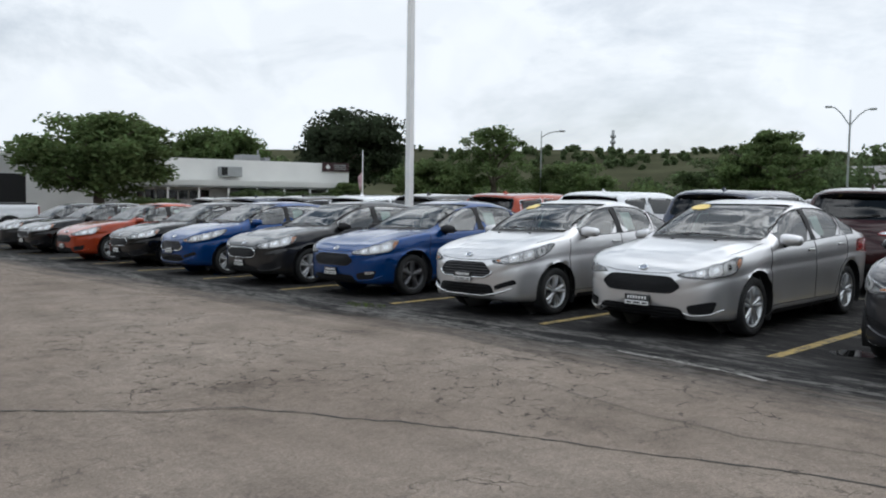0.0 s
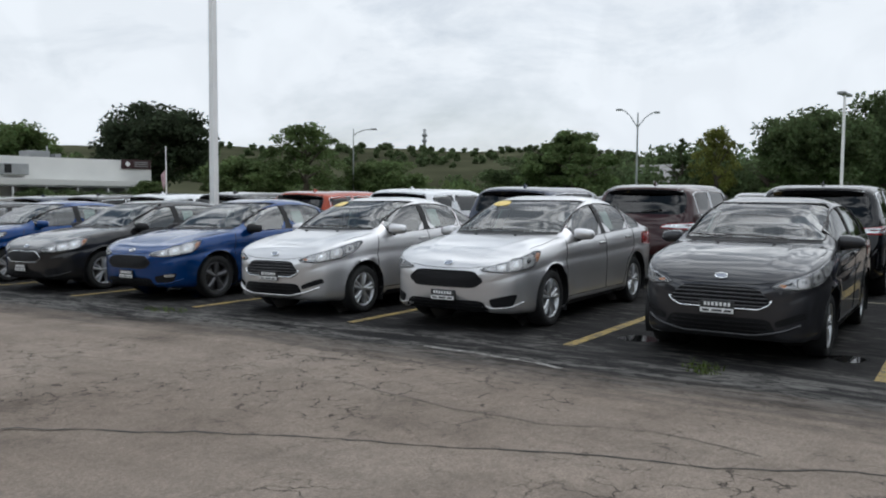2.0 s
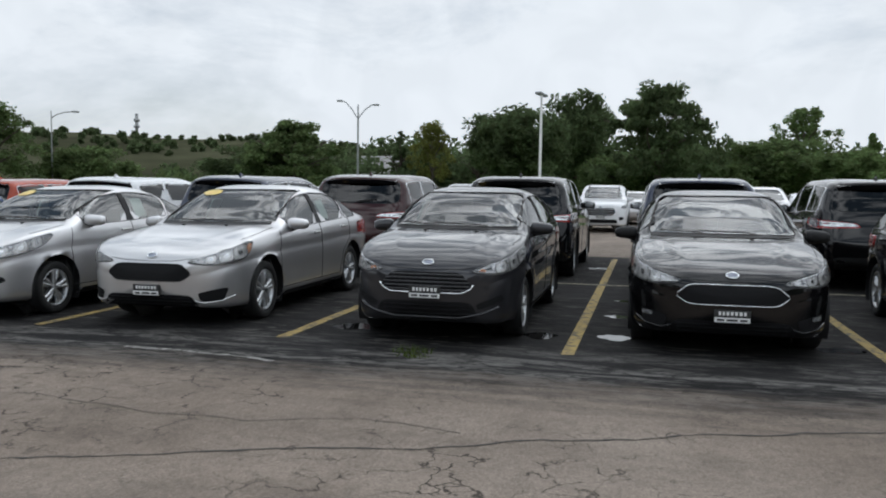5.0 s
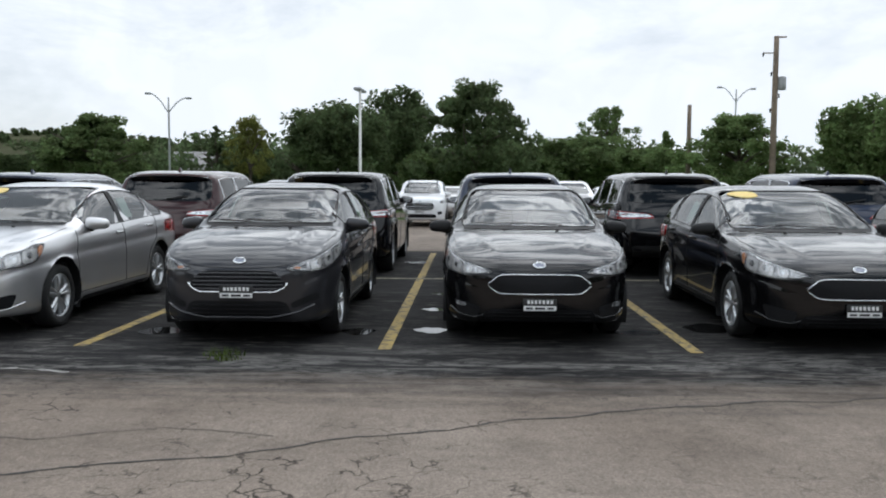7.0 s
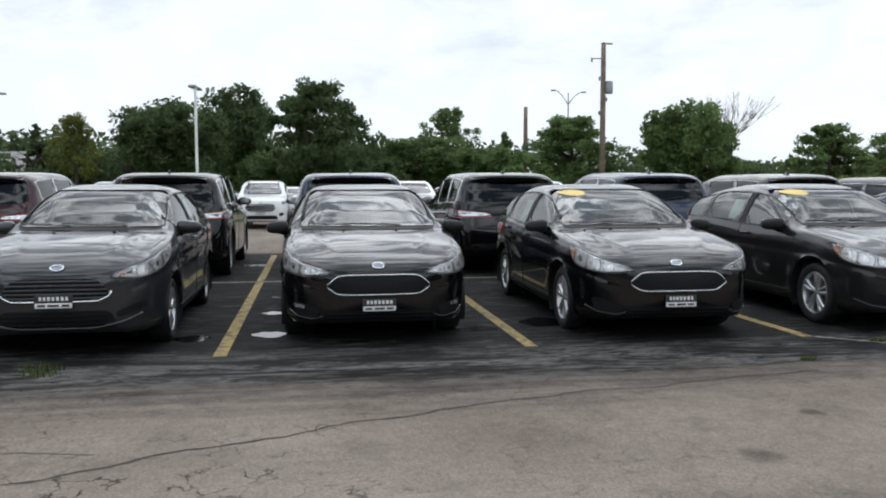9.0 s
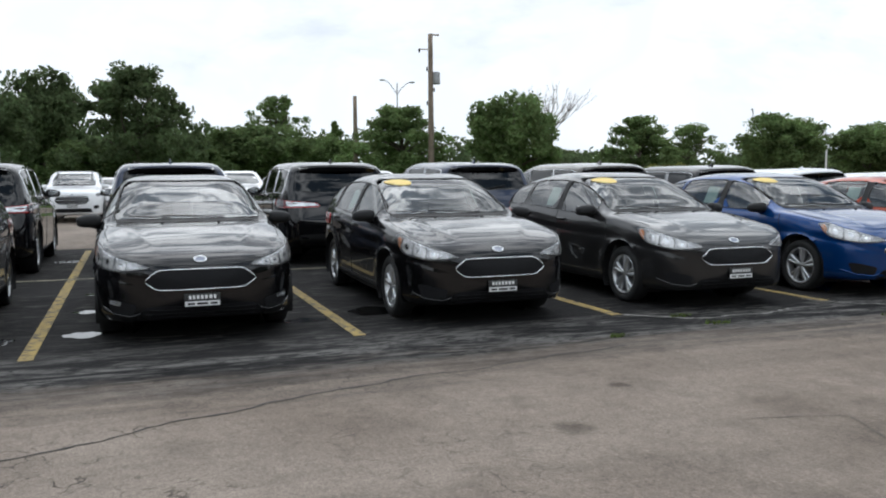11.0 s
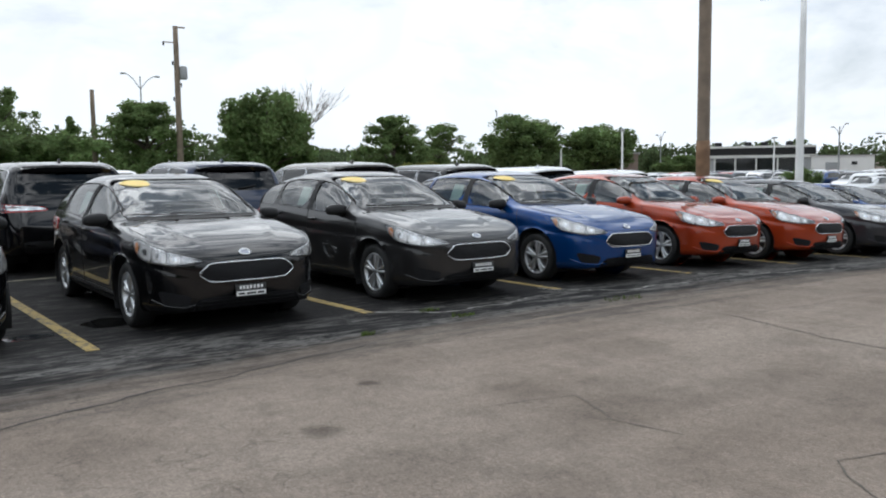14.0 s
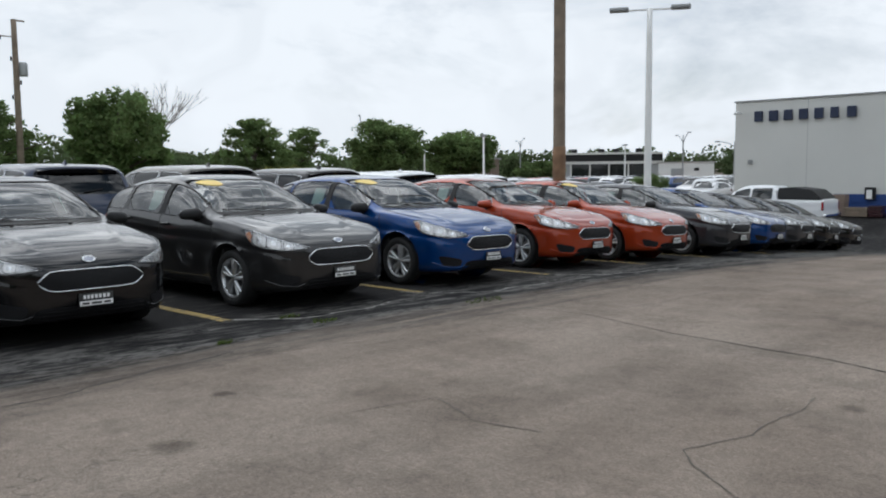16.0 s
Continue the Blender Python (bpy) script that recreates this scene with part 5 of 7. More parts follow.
def strip(points, width, name, material, label, category, wob=0.0, lift=0.004):
    """A flat band along points of the plan, lying on the ground."""
    P = [Vector((p[0], p[1])) for p in points]
    vs, fs = [], []
    for i, p in enumerate(P):
        d = (P[min(i + 1, len(P) - 1)] - P[max(i - 1, 0)]).normalized()
        s = Vector((-d.y, d.x)) * width * 0.5 * (1 + wob * random.uniform(-0.8, 0.8))
        for q in (p - s, p + s):
            vs.append((q.x, q.y, float(ground_z(q.x, q.y)) + lift))
    for i in range(len(P) - 1):
        fs.append((2 * i, 2 * i + 1, 2 * i + 3, 2 * i + 2))
    me = pydata(vs, fs)
    me.materials.append(material)
    ob = new(name, me)
    tagged(ob, label, category, kind="structure")
    return ob


def wander(points, step=0.05, amp=0.03, seed=1):
    """Breaks a run of straight legs up into a jagged path."""
    rnd = random.Random(seed)
    out = []
    for a, b in zip(points, points[1:]):
        a, b = Vector(a), Vector(b)
        n = max(2, int((b - a).length / step))
        for k in range(n):
            p = a.lerp(b, k / n)
            q = noise.noise((p.x * 2.1 + seed, p.y * 2.1, seed)) * amp * 3 + noise.noise((p.x * 9, p.y * 9, seed)) * amp
            out.append((p.x + q, p.y + q * 0.6 + rnd.uniform(-1, 1) * amp * 0.15))
    out.append(tuple(points[-1]))
    return out


STALL = 2.74
for i in range(-10, 12):
    y = 0.116 + STALL * i
    strip([(7.30 + 0.06 * math.sin(i * 3), y), (9, y), (11, y), (12.8, y)], 0.115, "stall_line", M_LINE, "worn yellow painted stall line on dark asphalt", "stall line")
    strip([(13.0, y), (15, y), (17.85, y)], 0.115, "stall_line", M_LINE, "worn yellow painted stall line on dark asphalt", "stall line")
strip([(12.9, y) for y in np.linspace(-27, 30, 40)], 0.10, "divider_line", M_LINEPALE, "faded pale line between the two rows of stalls", "stall line")
for k, pts in enumerate(([(0.6, 6.4), (2.16, 4.81), (2.68, 4.47), (3.33, 3.35), (3.7, 2.5), (4.05, 1.7), (4.43, 0.68), (4.86, -0.2), (5.25, -1.24), (5.6, -2.41), (5.78, -3.43), (6.0, -4.6)],
                         [(6.0, -8.01), (4.85, -8.05), (3.72, -7.7), (2.21, -7.46), (1.74, -7.33), (0.6, -7.0)], [(4.75, -8.28), (4.67, -9.74), (4.62, -12.98), (4.5, -18)],
                         [(4.74, 4.03), (4.8, 3.5), (4.66, 2.57), (4.63, 1.85), (4.9, 1.2), (4.75, 0.5)], [(6.0, -4.4), (5.6, -5.2), (5.49, -5.61), (5.3, -7.0)], [(3.95, -4.1), (3.76, -4.69), (3.24, -4.48), (2.83, -4.55)], [(1.2, -3.9), (2.1, -4.81), (1.93, -5.28), (1.94, -6.29)])):
    strip(wander(pts, 0.06, 0.022, 3 + k), (0.018, 0.015, 0.013, 0.011, 0.010, 0.009, 0.010)[k], "pavement_crack", M_CRACK if k in (0, 1) else M_CRACKFINE, "long dark crack in the old asphalt", "crack", 0.7, 0.003)

M_SALT = worn_line("pale_crack_bloom", (0.30, 0.29, 0.27))
for k, pts in enumerate(([(7.34, -5.42), (6.89, -5.92), (6.84, -6.78), (7.0, -7.3)], [(7.5, -7.99), (7.25, -8.04), (6.73, -8.66), (6.73, -10.03)], [(7.29, -10.9), (6.7, -11.5), (6.54, -13.31)], [(6.49, 4.0), (6.44, 3.09), (6.28, 2.45)])):
    strip(wander(pts, 0.05, 0.03, 23 + k), 0.035, "pavement_crack", M_SALT, "pale weathered crack across dark asphalt", "crack", 0.9, 0.003)


def blob_on_ground(cx, cy, rx, ry, seed, material, name, label, category, lift=0.004):
    n = 40
    vs = [(cx, cy, float(ground_z(cx, cy)) + lift)]
    for i in range(n):
        a = 2 * math.pi * i / n
        r = 1 + 0.45 * noise.noise((math.cos(a) * 1.4 + seed, math.sin(a) * 1.4, seed * 1.7))
        x, y = cx + rx * r * math.cos(a), cy + ry * r * math.sin(a)
        vs.append((x, y, float(ground_z(x, y)) + lift))
    me = pydata(vs, [(0, 1 + i, 1 + (i + 1) % n) for i in range(n)])
    me.materials.append(material)
    ob = new(name, me)
    tagged(ob, label, category, kind="structure")


for cx, cy, rx, ry, s in ((8.3, -0.24, 0.17, 0.17, 1), (8.28, -2.32, 0.17, 0.22, 2), (8.1, 2.42, 0.18, 0.20, 3), (8.2, 0.47, 0.18, 0.17, 4), (9.7, -0.22, 0.11, 0.12, 5), (11.1, -0.25, 0.11, 0.13, 6), (15.6, 0.35, 0.2, 0.25, 7), (8.6, -3.1, 0.28, 0.30, 8)):
    blob_on_ground(cx, cy, rx, ry, s, M_PUDDLE, "puddle", "shallow still puddle on dark asphalt", "puddle")

# ---------------------------------------------------------------- the parked rows
ROW1, ROW2 = "cars of the front row", "cars of the second row"
FRONT = [
    ("sedan", 7.42, 4.36, 0.2, "silver", "silver compact sedan parked nose out", False, 1),
    ("small_sedan", 7.25, 6.80, 0, "silver", "silver small sedan with black lower grille", False, 1),
    ("sedan_fog", 7.40, 9.80, 0, "blue", "bright blue compact sedan with dark alloy wheels", True, 0),
    ("hatchback", 7.35, 12.45, 0, "charcoal", "charcoal compact hatchback parked nose out", True, 0),
    ("small_hatchback", 7.35, 15.15, 0, "blue", "blue small hatchback parked nose out", False, 0),
    ("hatchback", 7.52, 18.15, 0, "black", "black compact hatchback parked nose out", True, 0),
    ("sedan", 7.3, 20.95, 0, "orange", "orange compact sedan parked nose out", False, 0),
    ("hatchback", 7.65, 25.2, 0, "black", "black compact hatchback in the far stalls", True, 0),
    ("hatchback", 7.65, 27.9, 0, "charcoal", "dark grey compact hatchback in the far stalls", True, 0),
    ("small_hatchback", 7.36, 1.43, 0, "graphite", "dark grey small hatchback over a wet patch", False, 0),
    ("hatchback_fog", 7.51, -1.265, 0, "black", "glossy black compact hatchback facing straight out", True, 0),
    ("hatchback", 7.30, -4.025, -0.77, "black", "glossy black compact hatchback with a yellow screen sticker", True, 1),
    ("hatchback", 7.22, -6.78, 0, "charcoal", "charcoal compact hatchback with a yellow screen sticker", True, 1),
    ("hatchback", 7.20, -9.33, 0, "blue", "bright blue compact hatchback with a yellow screen sticker", True, 1),
    ("hatchback", 7.45, -12.27, 0, "orange", "orange compact hatchback parked nose out", False, 0),
    ("hatchback", 7.28, -14.62, 0, "orange", "orange compact hatchback with a yellow screen sticker", False, 1),
    ("hatchback", 7.2, -17.32, 0, "graphite", "grey compact hatchback parked nose out", True, 0),
    ("sedan", 7.4, -19.8, 0, "blue", "dark blue compact sedan down the slope", False, 0),
    ("hatchback", 7.55, -22.1, 0, "graphite", "grey compact hatchback down the slope", True, 0),
    ("hatchback", 7.65, -24.4, 0, "black", "black compact hatchback down the slope", True, 0),
    ("hatchback", 7.75, -26.7, 0, "black", "black compact hatchback at the row's end", True, 0),
]
BACK = [(17.5, "white"), (14.8, "black"), (12.2, "orange"), (9.5, "white"), (6.85, "navy"), (4.28, "brown"), (1.58, "black"), (-1.32, "navy"), (-3.92, "black"), (-6.58, "navy"), (-9.25, "bronze"), (-11.9, "charcoal"), (-14.3, "white"), (-17.0, "white"), (20.3, "charcoal"), (23.0, "navy"), (25.7, "bronze")]
cars = [park(k, x, y, t, c, lab, ROW1, bmir) for k, x, y, t, c, lab, bmir, _ in FRONT]
WORD = {"white": "white", "black": "black", "orange": "orange-red", "navy": "dark navy", "brown": "dark maroon", "bronze": "dark bronze", "charcoal": "charcoal"}
for y, c in BACK:
    park("crossover", 13.2 + 4.78, y, 180, c, WORD[c] + " mid-size crossover seen from its tail", ROW2, c != "white")


# ---------------------------------------------------------------- stickers and papers on the front row
def sheet_on(car, outline, way, material, name, label, off):
    me = pydata(*laid(outline, way, off, 3))
    return part_me(name, me, material, car, label, False)


for (car, sh, W, screen), row in zip(cars, FRONT):
    if row[7]:
        z1 = sh.s["screen"][2]
        c = 0.40
        ol = [(c + 0.145 * math.cos(a) * (1.0 + 0.10 * math.cos(3 * a)), z1 - 0.038 + 0.034 * math.sin(a)) for a in np.linspace(0, 2 * math.pi, 24, endpoint=False)]
        sheet_on(car, ol, sh.front, M_YELLOW, "screen_sticker", "yellow oval price sticker", 0.001)
    bp, cp = sh.s["glass"][2], sh.s["glass"][3]
    for sg in (1, -1):
        x0 = bp + (0.14 if sg > 0 else 0.16)
        z0 = float(sh.belt(x0)) + 0.06
        q = rounded([(x0, z0), (x0 + 0.24, z0 + 0.01), (x0 + 0.24, z0 + 0.25), (x0, z0 + 0.24)], 0.02, 24)
        sheet_on(car, q, lambda x, z, sg=sg: sh.side(x, z, sg), M_PAPER, "window_sheet", "pale printed price sheet inside the window", -0.012)

# ---------------------------------------------------------------- simple far cars
def far_car(kind):
    """A plainer car for the distant rows."""
    spec = {"hatchback": FOCUS, "sedan": FOCUS_SEDAN, "crossover": EDGE, "suv": ESCAPE}[kind]
    sh = Shell(spec, 34, (8, 10))
    car = thing("car", "", "car")
    L, wr = spec["length"], spec["wheel_r"]
    for ax in (spec["axf"], spec["axr"]):
        circ = [(ax + (wr + 0.07) * math.cos(t), wr + (wr + 0.07) * math.sin(t)) for t in np.linspace(0, 2 * math.pi, 20, endpoint=False)]
        for sg in (1, -1):
            sh.cut(circ, (0, 2), lambda V, sg=sg: (V[:, 1] * sg > 0.45), None)
    b = part_me("body", pydata(*sh.mesh()), PAINT["silver"], car)
    b["painted"] = 1
    hw, z0, z1, wt = spec["screen"]
    part_me("windscreen", pydata(*laid(rounded([(-hw, z0), (hw, z0), (wt, z1), (-wt, z1)], 0.1, 24), sh.front, 0.006, 3)), M_DARKGLASS, car)
    hw, z0, z1, wt = spec["rear_screen"]
    part_me("rear_window", pydata(*laid(rounded([(-hw, z0), (hw, z0), (wt, z1), (-wt, z1)], 0.1, 24), sh.back, 0.006, 3)), M_DARKGLASS, car)
    g0, g1, bp, cp = spec["glass"]
    for sg in (1, -1):
        xs = np.linspace(g0, g1, 14)
        w = [(x, float(sh.belt(x)) + 0.03) for x in xs] + [(x, float(sh.belt(x)) + max(0.04, 0.8 * float(sh.top(x) - sh.belt(x)))) for x in xs[::-1]]
        part_me("side_window", pydata(*laid(resample(w, 36), lambda x, z, sg=sg: sh.side(x, z, sg), 0.006, 3)), M_DARKGLASS, car)
        part_me("headlight", pydata(*laid(rounded(spec["headlight"], 0.2, 16), lambda a, z, sg=sg: sh.round_nose(a, z, sg), 0.008, 2)), M_REFL, car)
        part_me("tail_light", pydata(*laid(rounded(spec["tail_light"], 0.2, 16), lambda a, z, sg=sg: sh.round_nose(a, z, sg, True), 0.008, 2)), M_REDLENS, car)
    part_me("grille", pydata(*laid(rounded(spec["grille"], 0.2, 20), sh.front, 0.006, 2)), M_GRILLE, car)
    ty = pydata(*lathe([(0.0001, 0.09), (wr * 0.66, 0.085), (wr * 0.7, 0.10), (wr * 0.95, 0.10), (wr, 0.06), (wr, -0.1)], 16))
    for ax in (spec["axf"], spec["axr"]):
        for sg in (1, -1):
            t = part_me("wheel", ty, M_TYRE, car)
            t.matrix_basis = pose(ax, sg * (float(sh.plan(L / 2)) - 0.12), wr, 0, 0, 0 if sg > 0 else 180)
    return car


M_DARKGLASS = mat("far_glass", (0.012, 0.014, 0.015), 0.05, spec=0.6)
FAR = {}


def put_far(kind, x, y, turn, colour, label, group):
    m = pose(x, y, float(ground_z(x, y) + far_rise(x, y)), 0, 0, turn)
    if kind not in FAR:
        FAR[kind] = far_car(kind)
        car = FAR[kind]
        car.matrix_basis = m
    else:
        car = copy_thing(FAR[kind], m)
    recoloured(car, colour)
    tagged(car, label, "car", group)


rnd = random.Random(5)
park("suv", 29.0, 1.07, 0, "white", "white compact SUV facing the aisle", "cars of the third row")
for y, k, c in ((6.4, "crossover", "grey"), (11.9, "suv", "graphite"), (-4.45, "suv", "silver"), (-9.8, "crossover", "silver"), (-7.2, "sedan", "charcoal"), (9.2, "sedan", "silver"), (14.7, "sedan", "white"), (-12.6, "suv", "white"), (-15.3, "sedan", "grey"), (17.4, "suv", "black"), (20.1, "sedan", "red"), (-18, "suv", "silver")):
    put_far(k, 29.2 + rnd.uniform(-0.2, 0.2), y, 0, c, c + " car in the third row facing the aisle", "cars of the third row")
for i in range(12):
    y = 22 - 3.6 * i + rnd.uniform(-0.5, 0.5)
    c = rnd.choice(["silver", "white", "grey", "black", "graphite", "navy"])
    put_far(rnd.choice(["sedan", "suv", "hatchback"]), 40.5, y, 180, c, c + " car at the far edge of the lot", "cars at the lot's far edge")
# the sales lot down the slope
for r in range(9):
    for i in range(11):
        if rnd.random() < 0.12:
            continue
        x, y = 21.5 + i * 2.9 + r * 3.2, -50 - r * 8.5 + (2.2 if r % 2 else 0)
        c = rnd.choice(["silver", "white", "white", "grey", "black", "graphite", "navy", "red", "blue", "silver"])
        put_far(rnd.choice(["sedan", "suv", "hatchback", "crossover"]), x, y, 90 if r % 2 else -90, c, c + " car on the sales lot down the slope", "cars on the lower lot")

# ---------------------------------------------------------------- pickups
def pickup(x, y, turn, label, cover=True):
    e = thing("pickup_truck", label, "pickup", at=pose(x, y, float(ground_z(x, y)), 0, 0, turn))
    spec = dict(FOCUS, length=5.85, axf=1.0, axr=4.68, wheel_r=0.41, flare=0.03, shoulder=0.965, tumble=0.2,
        top=[(0, 1.0), (0.05, 1.12), (0.2, 1.18), (0.8, 1.25), (1.45, 1.30), (1.6, 1.34), (2.0, 1.62), (2.35, 1.83), (2.7, 1.92), (3.2, 1.935), (3.75, 1.90), (3.92, 1.80), (4.0, 1.42), (4.06, 1.36), (5.8, 1.36), (5.85, 1.30)],
        low=[(0, 0.42), (0.3, 0.36), (5.3, 0.42), (5.85, 0.55)], belt=[(0, 0.9), (0.4, 1.05), (1.5, 1.2), (3.9, 1.28), (5.85, 1.27)],
        plan=[(0, 0.80), (0.08, 0.92), (0.25, 0.99), (0.6, 1.01), (5.7, 1.01), (5.85, 0.99)])
    sh = Shell(spec, 80, (12, 16))
    for ax in (1.0, 4.68):
        circ = [(ax + 0.48 * math.cos(t), 0.41 + 0.48 * math.sin(t)) for t in np.linspace(0, 2 * math.pi, 32, endpoint=False)]
        for sg in (1, -1):
            sh.cut(circ, (0, 2), lambda V, sg=sg: (V[:, 1] * sg > 0.5), None)
    part_me("body", pydata(*sh.mesh()), PAINT["white"], e)
    for sg in (1, -1):
        w = lambda a, b, sg=sg: sh.side(a, b, sg)
        for x0, x1 in ((1.95, 2.82), (2.92, 3.78)):
            o = [(x0 + (0.28 if x0 < 2 else 0.0), 1.78 - (0.12 if x0 < 2 else 0)), (x1, 1.80), (x1, 1.33), (x0, 1.33)]
            part_me("side_window", pydata(*laid(rounded(o, 0.1, 30), w, 0.006, 3)), M_DARKGLASS, e)
        part_me("door_seam", joined(line_on([(2.87, 0.6), (2.87, 1.32)], w, 0.006), line_on([(3.85, 0.6), (3.88, 1.32)], w, 0.006), line_on([(4.02, 0.6), (4.02, 1.34)], w, 0.008)), M_SEAM, e)
        part("door_handle", box(2.70, sg * 1.0, 1.12, 0.2, 0.05, 0.05, 0.015), M_TRIM, e)
        part("mirror", box(1.98, sg * 1.16, 1.36, 0.14, 0.22, 0.24, 0.05), M_TRIM, e)
        part("tail_light", box(5.83, sg * 0.93, 1.08, 0.06, 0.15, 0.36, 0.02), M_REDLENS, e)
        part("headlight", box(0.10, sg * 0.80, 0.98, 0.16, 0.3, 0.2, 0.04), M_REFL, e)
    ty, rim, disc = wheel_meshes(0.41, 0.27, "double")
    for ax in (1.0, 4.68):
        for sg in (1, -1):
            t = part_me("wheel", ty, M_TYRE, e)
            t.matrix_basis = pose(ax, sg * 0.85, 0.41, 0, 0, 0 if sg > 0 else 180)
            part_me("rim", rim, M_RIM, t)
    hw = 0.74
    part_me("windscreen", pydata(*laid(rounded([(-hw, 1.38), (hw, 1.38), (0.62, 1.78), (-0.62, 1.78)], 0.1, 30), sh.front, 0.006, 3)), M_DARKGLASS, e)
    if cover:
        prof = [(4.0, 1.34), (4.0, 1.80), (4.5, 1.84), (5.35, 1.74), (5.74, 1.40), (5.76, 1.34)]
        cv = [(px_, sg * (0.93 - 0.22 * (pz_ - 1.34)), pz_) for sg in (-1, 1) for px_, pz_ in prof]
        cf_ = [(k, k + 1, k + 7, k + 6) for k in range(5)] + [tuple(range(6))[::-1], tuple(range(6, 12))]
        bm = bmesh.new()
        bv = [bm.verts.new(v) for v in cv]
        for f in cf_:
            bm.faces.new([bv[k] for k in f])
        bmesh.ops.recalc_face_normals(bm, faces=bm.faces)
        bmesh.ops.bevel(bm, geom=list(bm.edges), offset=0.03, segments=2, affect="EDGES")
        part("bed_cap", bm, M_TRIM, e, "black bed cap with dark glass", False)
    else:
        part("bed_liner", box(4.93, 0, 1.36, 1.72, 1.84, 0.05, 0.02), M_TRIM, e, "black bed liner")
    part("rear_bumper", box(5.90, 0, 0.66, 0.16, 1.9, 0.22, 0.04), M_CHROME, e, "chrome rear bumper")
    part("grille", box(-0.03, 0, 0.95, 0.1, 1.15, 0.36, 0.05), M_CHROME, e)
    return e


pickup(17.5, -36.5, 180, "white crew-cab pickup with a black bed cover", True)
pickup(5.9, 37.5, 0, "white pickup parked beyond the front row", False)

# ---------------------------------------------------------------- buildings
M_STUCCO = mat("white_stucco", (0.66, 0.655, 0.63), 0.85, var=0.06, scale=0.6, bump=0.3, bscale=40)
M_STUCCO2 = mat("cream_panel", (0.60, 0.60, 0.57), 0.8, var=0.05, scale=0.4, bump=0.25, bscale=30)
M_SIGNBLUE = mat("sign_navy", (0.010, 0.020, 0.055), 0.4)
M_BANDBLUE = mat("wall_blue", (0.012, 0.05, 0.20), 0.6, var=0.1, scale=1.5)
M_DARKROOM = mat("dark_opening", (0.012, 0.012, 0.012), 0.9)
M_SIGNRED = mat("sign_maroon", (0.030, 0.006, 0.008), 0.4)
M_METALGREY = mat("grey_metal", (0.30, 0.31, 0.31), 0.5, 0.4, var=0.1, scale=2)
M_POLE = mat("pole_white", (0.80, 0.80, 0.78), 0.5, 0.0, var=0.06, scale=1.5)
M_WOOD = mat("weathered_pole", (0.20, 0.155, 0.115), 0.9, var=0.3, scale=3.0, bump=0.6, bscale=40)
M_ROOF = mat("roof_membrane", (0.28, 0.27, 0.26), 0.9, var=0.1, scale=0.5)
M_BROWN = mat("brown_wall", (0.20, 0.15, 0.12), 0.85, var=0.15, scale=0.6)


def slab(parent, name, material, x0, x1, y0, y1, z0, z1, bevel=0.02, label=""):
    return part(name, box((x0 + x1) / 2, (y0 + y1) / 2, (z0 + z1) / 2, abs(x1 - x0), abs(y1 - y0), abs(z1 - z0), bevel), material, parent, label, False)


# long white workshop beyond the front row; local x runs along its face
d = math.degrees(math.atan2(58.3 - 62, 44.9 - 17.46))
shop = thing("workshop_building", "long white flat-roofed workshop with a canopy", "building", at=pose(17.46, 62, 0, 0, 0, d))
slab(shop, "wall", M_STUCCO, -0.5, 27.7, 0, 14, -0.9, 4.12, 0.04)
slab(shop, "wall", M_STUCCO, 1.7, -0.48, 0.0, 14, 2.62, 4.0, 0.03)
slab(shop, "wall", M_STUCCO, -26, -5.0, -0.02, 14, -0.9, 4.0, 0.04)
# solid black block: the shade inside the bay is put into its colour
slab(shop, "garage_opening", M_DARKROOM, -5.0, 1.6, -0.03, 2.0, -0.9, 2.60, 0.01, "open garage bay, its inside shade painted black")
slab(shop, "wall", M_STUCCO, -5.0, -0.5, 0, 14, 2.6, 4.0, 0.03)
slab(shop, "roof", M_ROOF, -25.8, 27.5, 0.3, 13.8, 4.0, 4.16, 0.02)
slab(shop, "canopy", M_STUCCO2, 8.3, 25.5, -2.2, 0.02, 1.98, 2.42, 0.03, "flat pale canopy over the shopfront")
slab(shop, "canopy_soffit", M_METALGREY, 8.4, 25.4, -2.1, 0.0, 1.86, 1.97, 0.01)
for i in range(7):
    slab(shop, "window", M_DARKGLASS, 9.0 + i * 0.86, 9.72 + i * 0.86, -0.06, 0.02, 0.9, 1.62, 0.01)
for i in range(8):
    slab(shop, "canopy_post", M_POLE, 8.5 + i * 2.38, 8.62 + i * 2.38, -2.05, -1.93, -0.9, 1.9, 0.01)
slab(shop, "wall_unit", M_METALGREY, 15.6, 17.4, -0.7, 0.02, 2.75, 3.55, 0.05, "grey air handling unit on the wall")
slab(shop, "wall_unit_fan", M_DARKROOM, 15.65, 16.15, -0.74, -0.69, 2.85, 3.5, 0.02)
sg_ = slab(shop, "sign_panel", M_SIGNRED, 25.0, 27.6, -0.16, -0.02, 3.44, 4.2, 0.03, "dark maroon sign panel with a pale diamond")
bmd = bmesh.new()
bm_box(bmd, 25.5, -0.18, 3.82, 0.34, 0.03, 0.34, 0.01, Matrix.Rotation(radians(45), 4, "Y"))
part("sign_diamond", bmd, M_PLATE, sg_, "", False)
for i in range(3):
    slab(sg_, "sign_bar", M_METALGREY, 26.1, 27.3, -0.185, -0.155, 3.62 + 0.17 * i, 3.69 + 0.17 * i, 0.005)
slab(shop, "roof_unit", M_METALGREY, 19.0, 20.6, 3, 5, 4.15, 4.75, 0.05)
slab(shop, "roof_unit", M_METALGREY, 21.0, 21.5, 3, 4, 4.15, 4.55, 0.03)
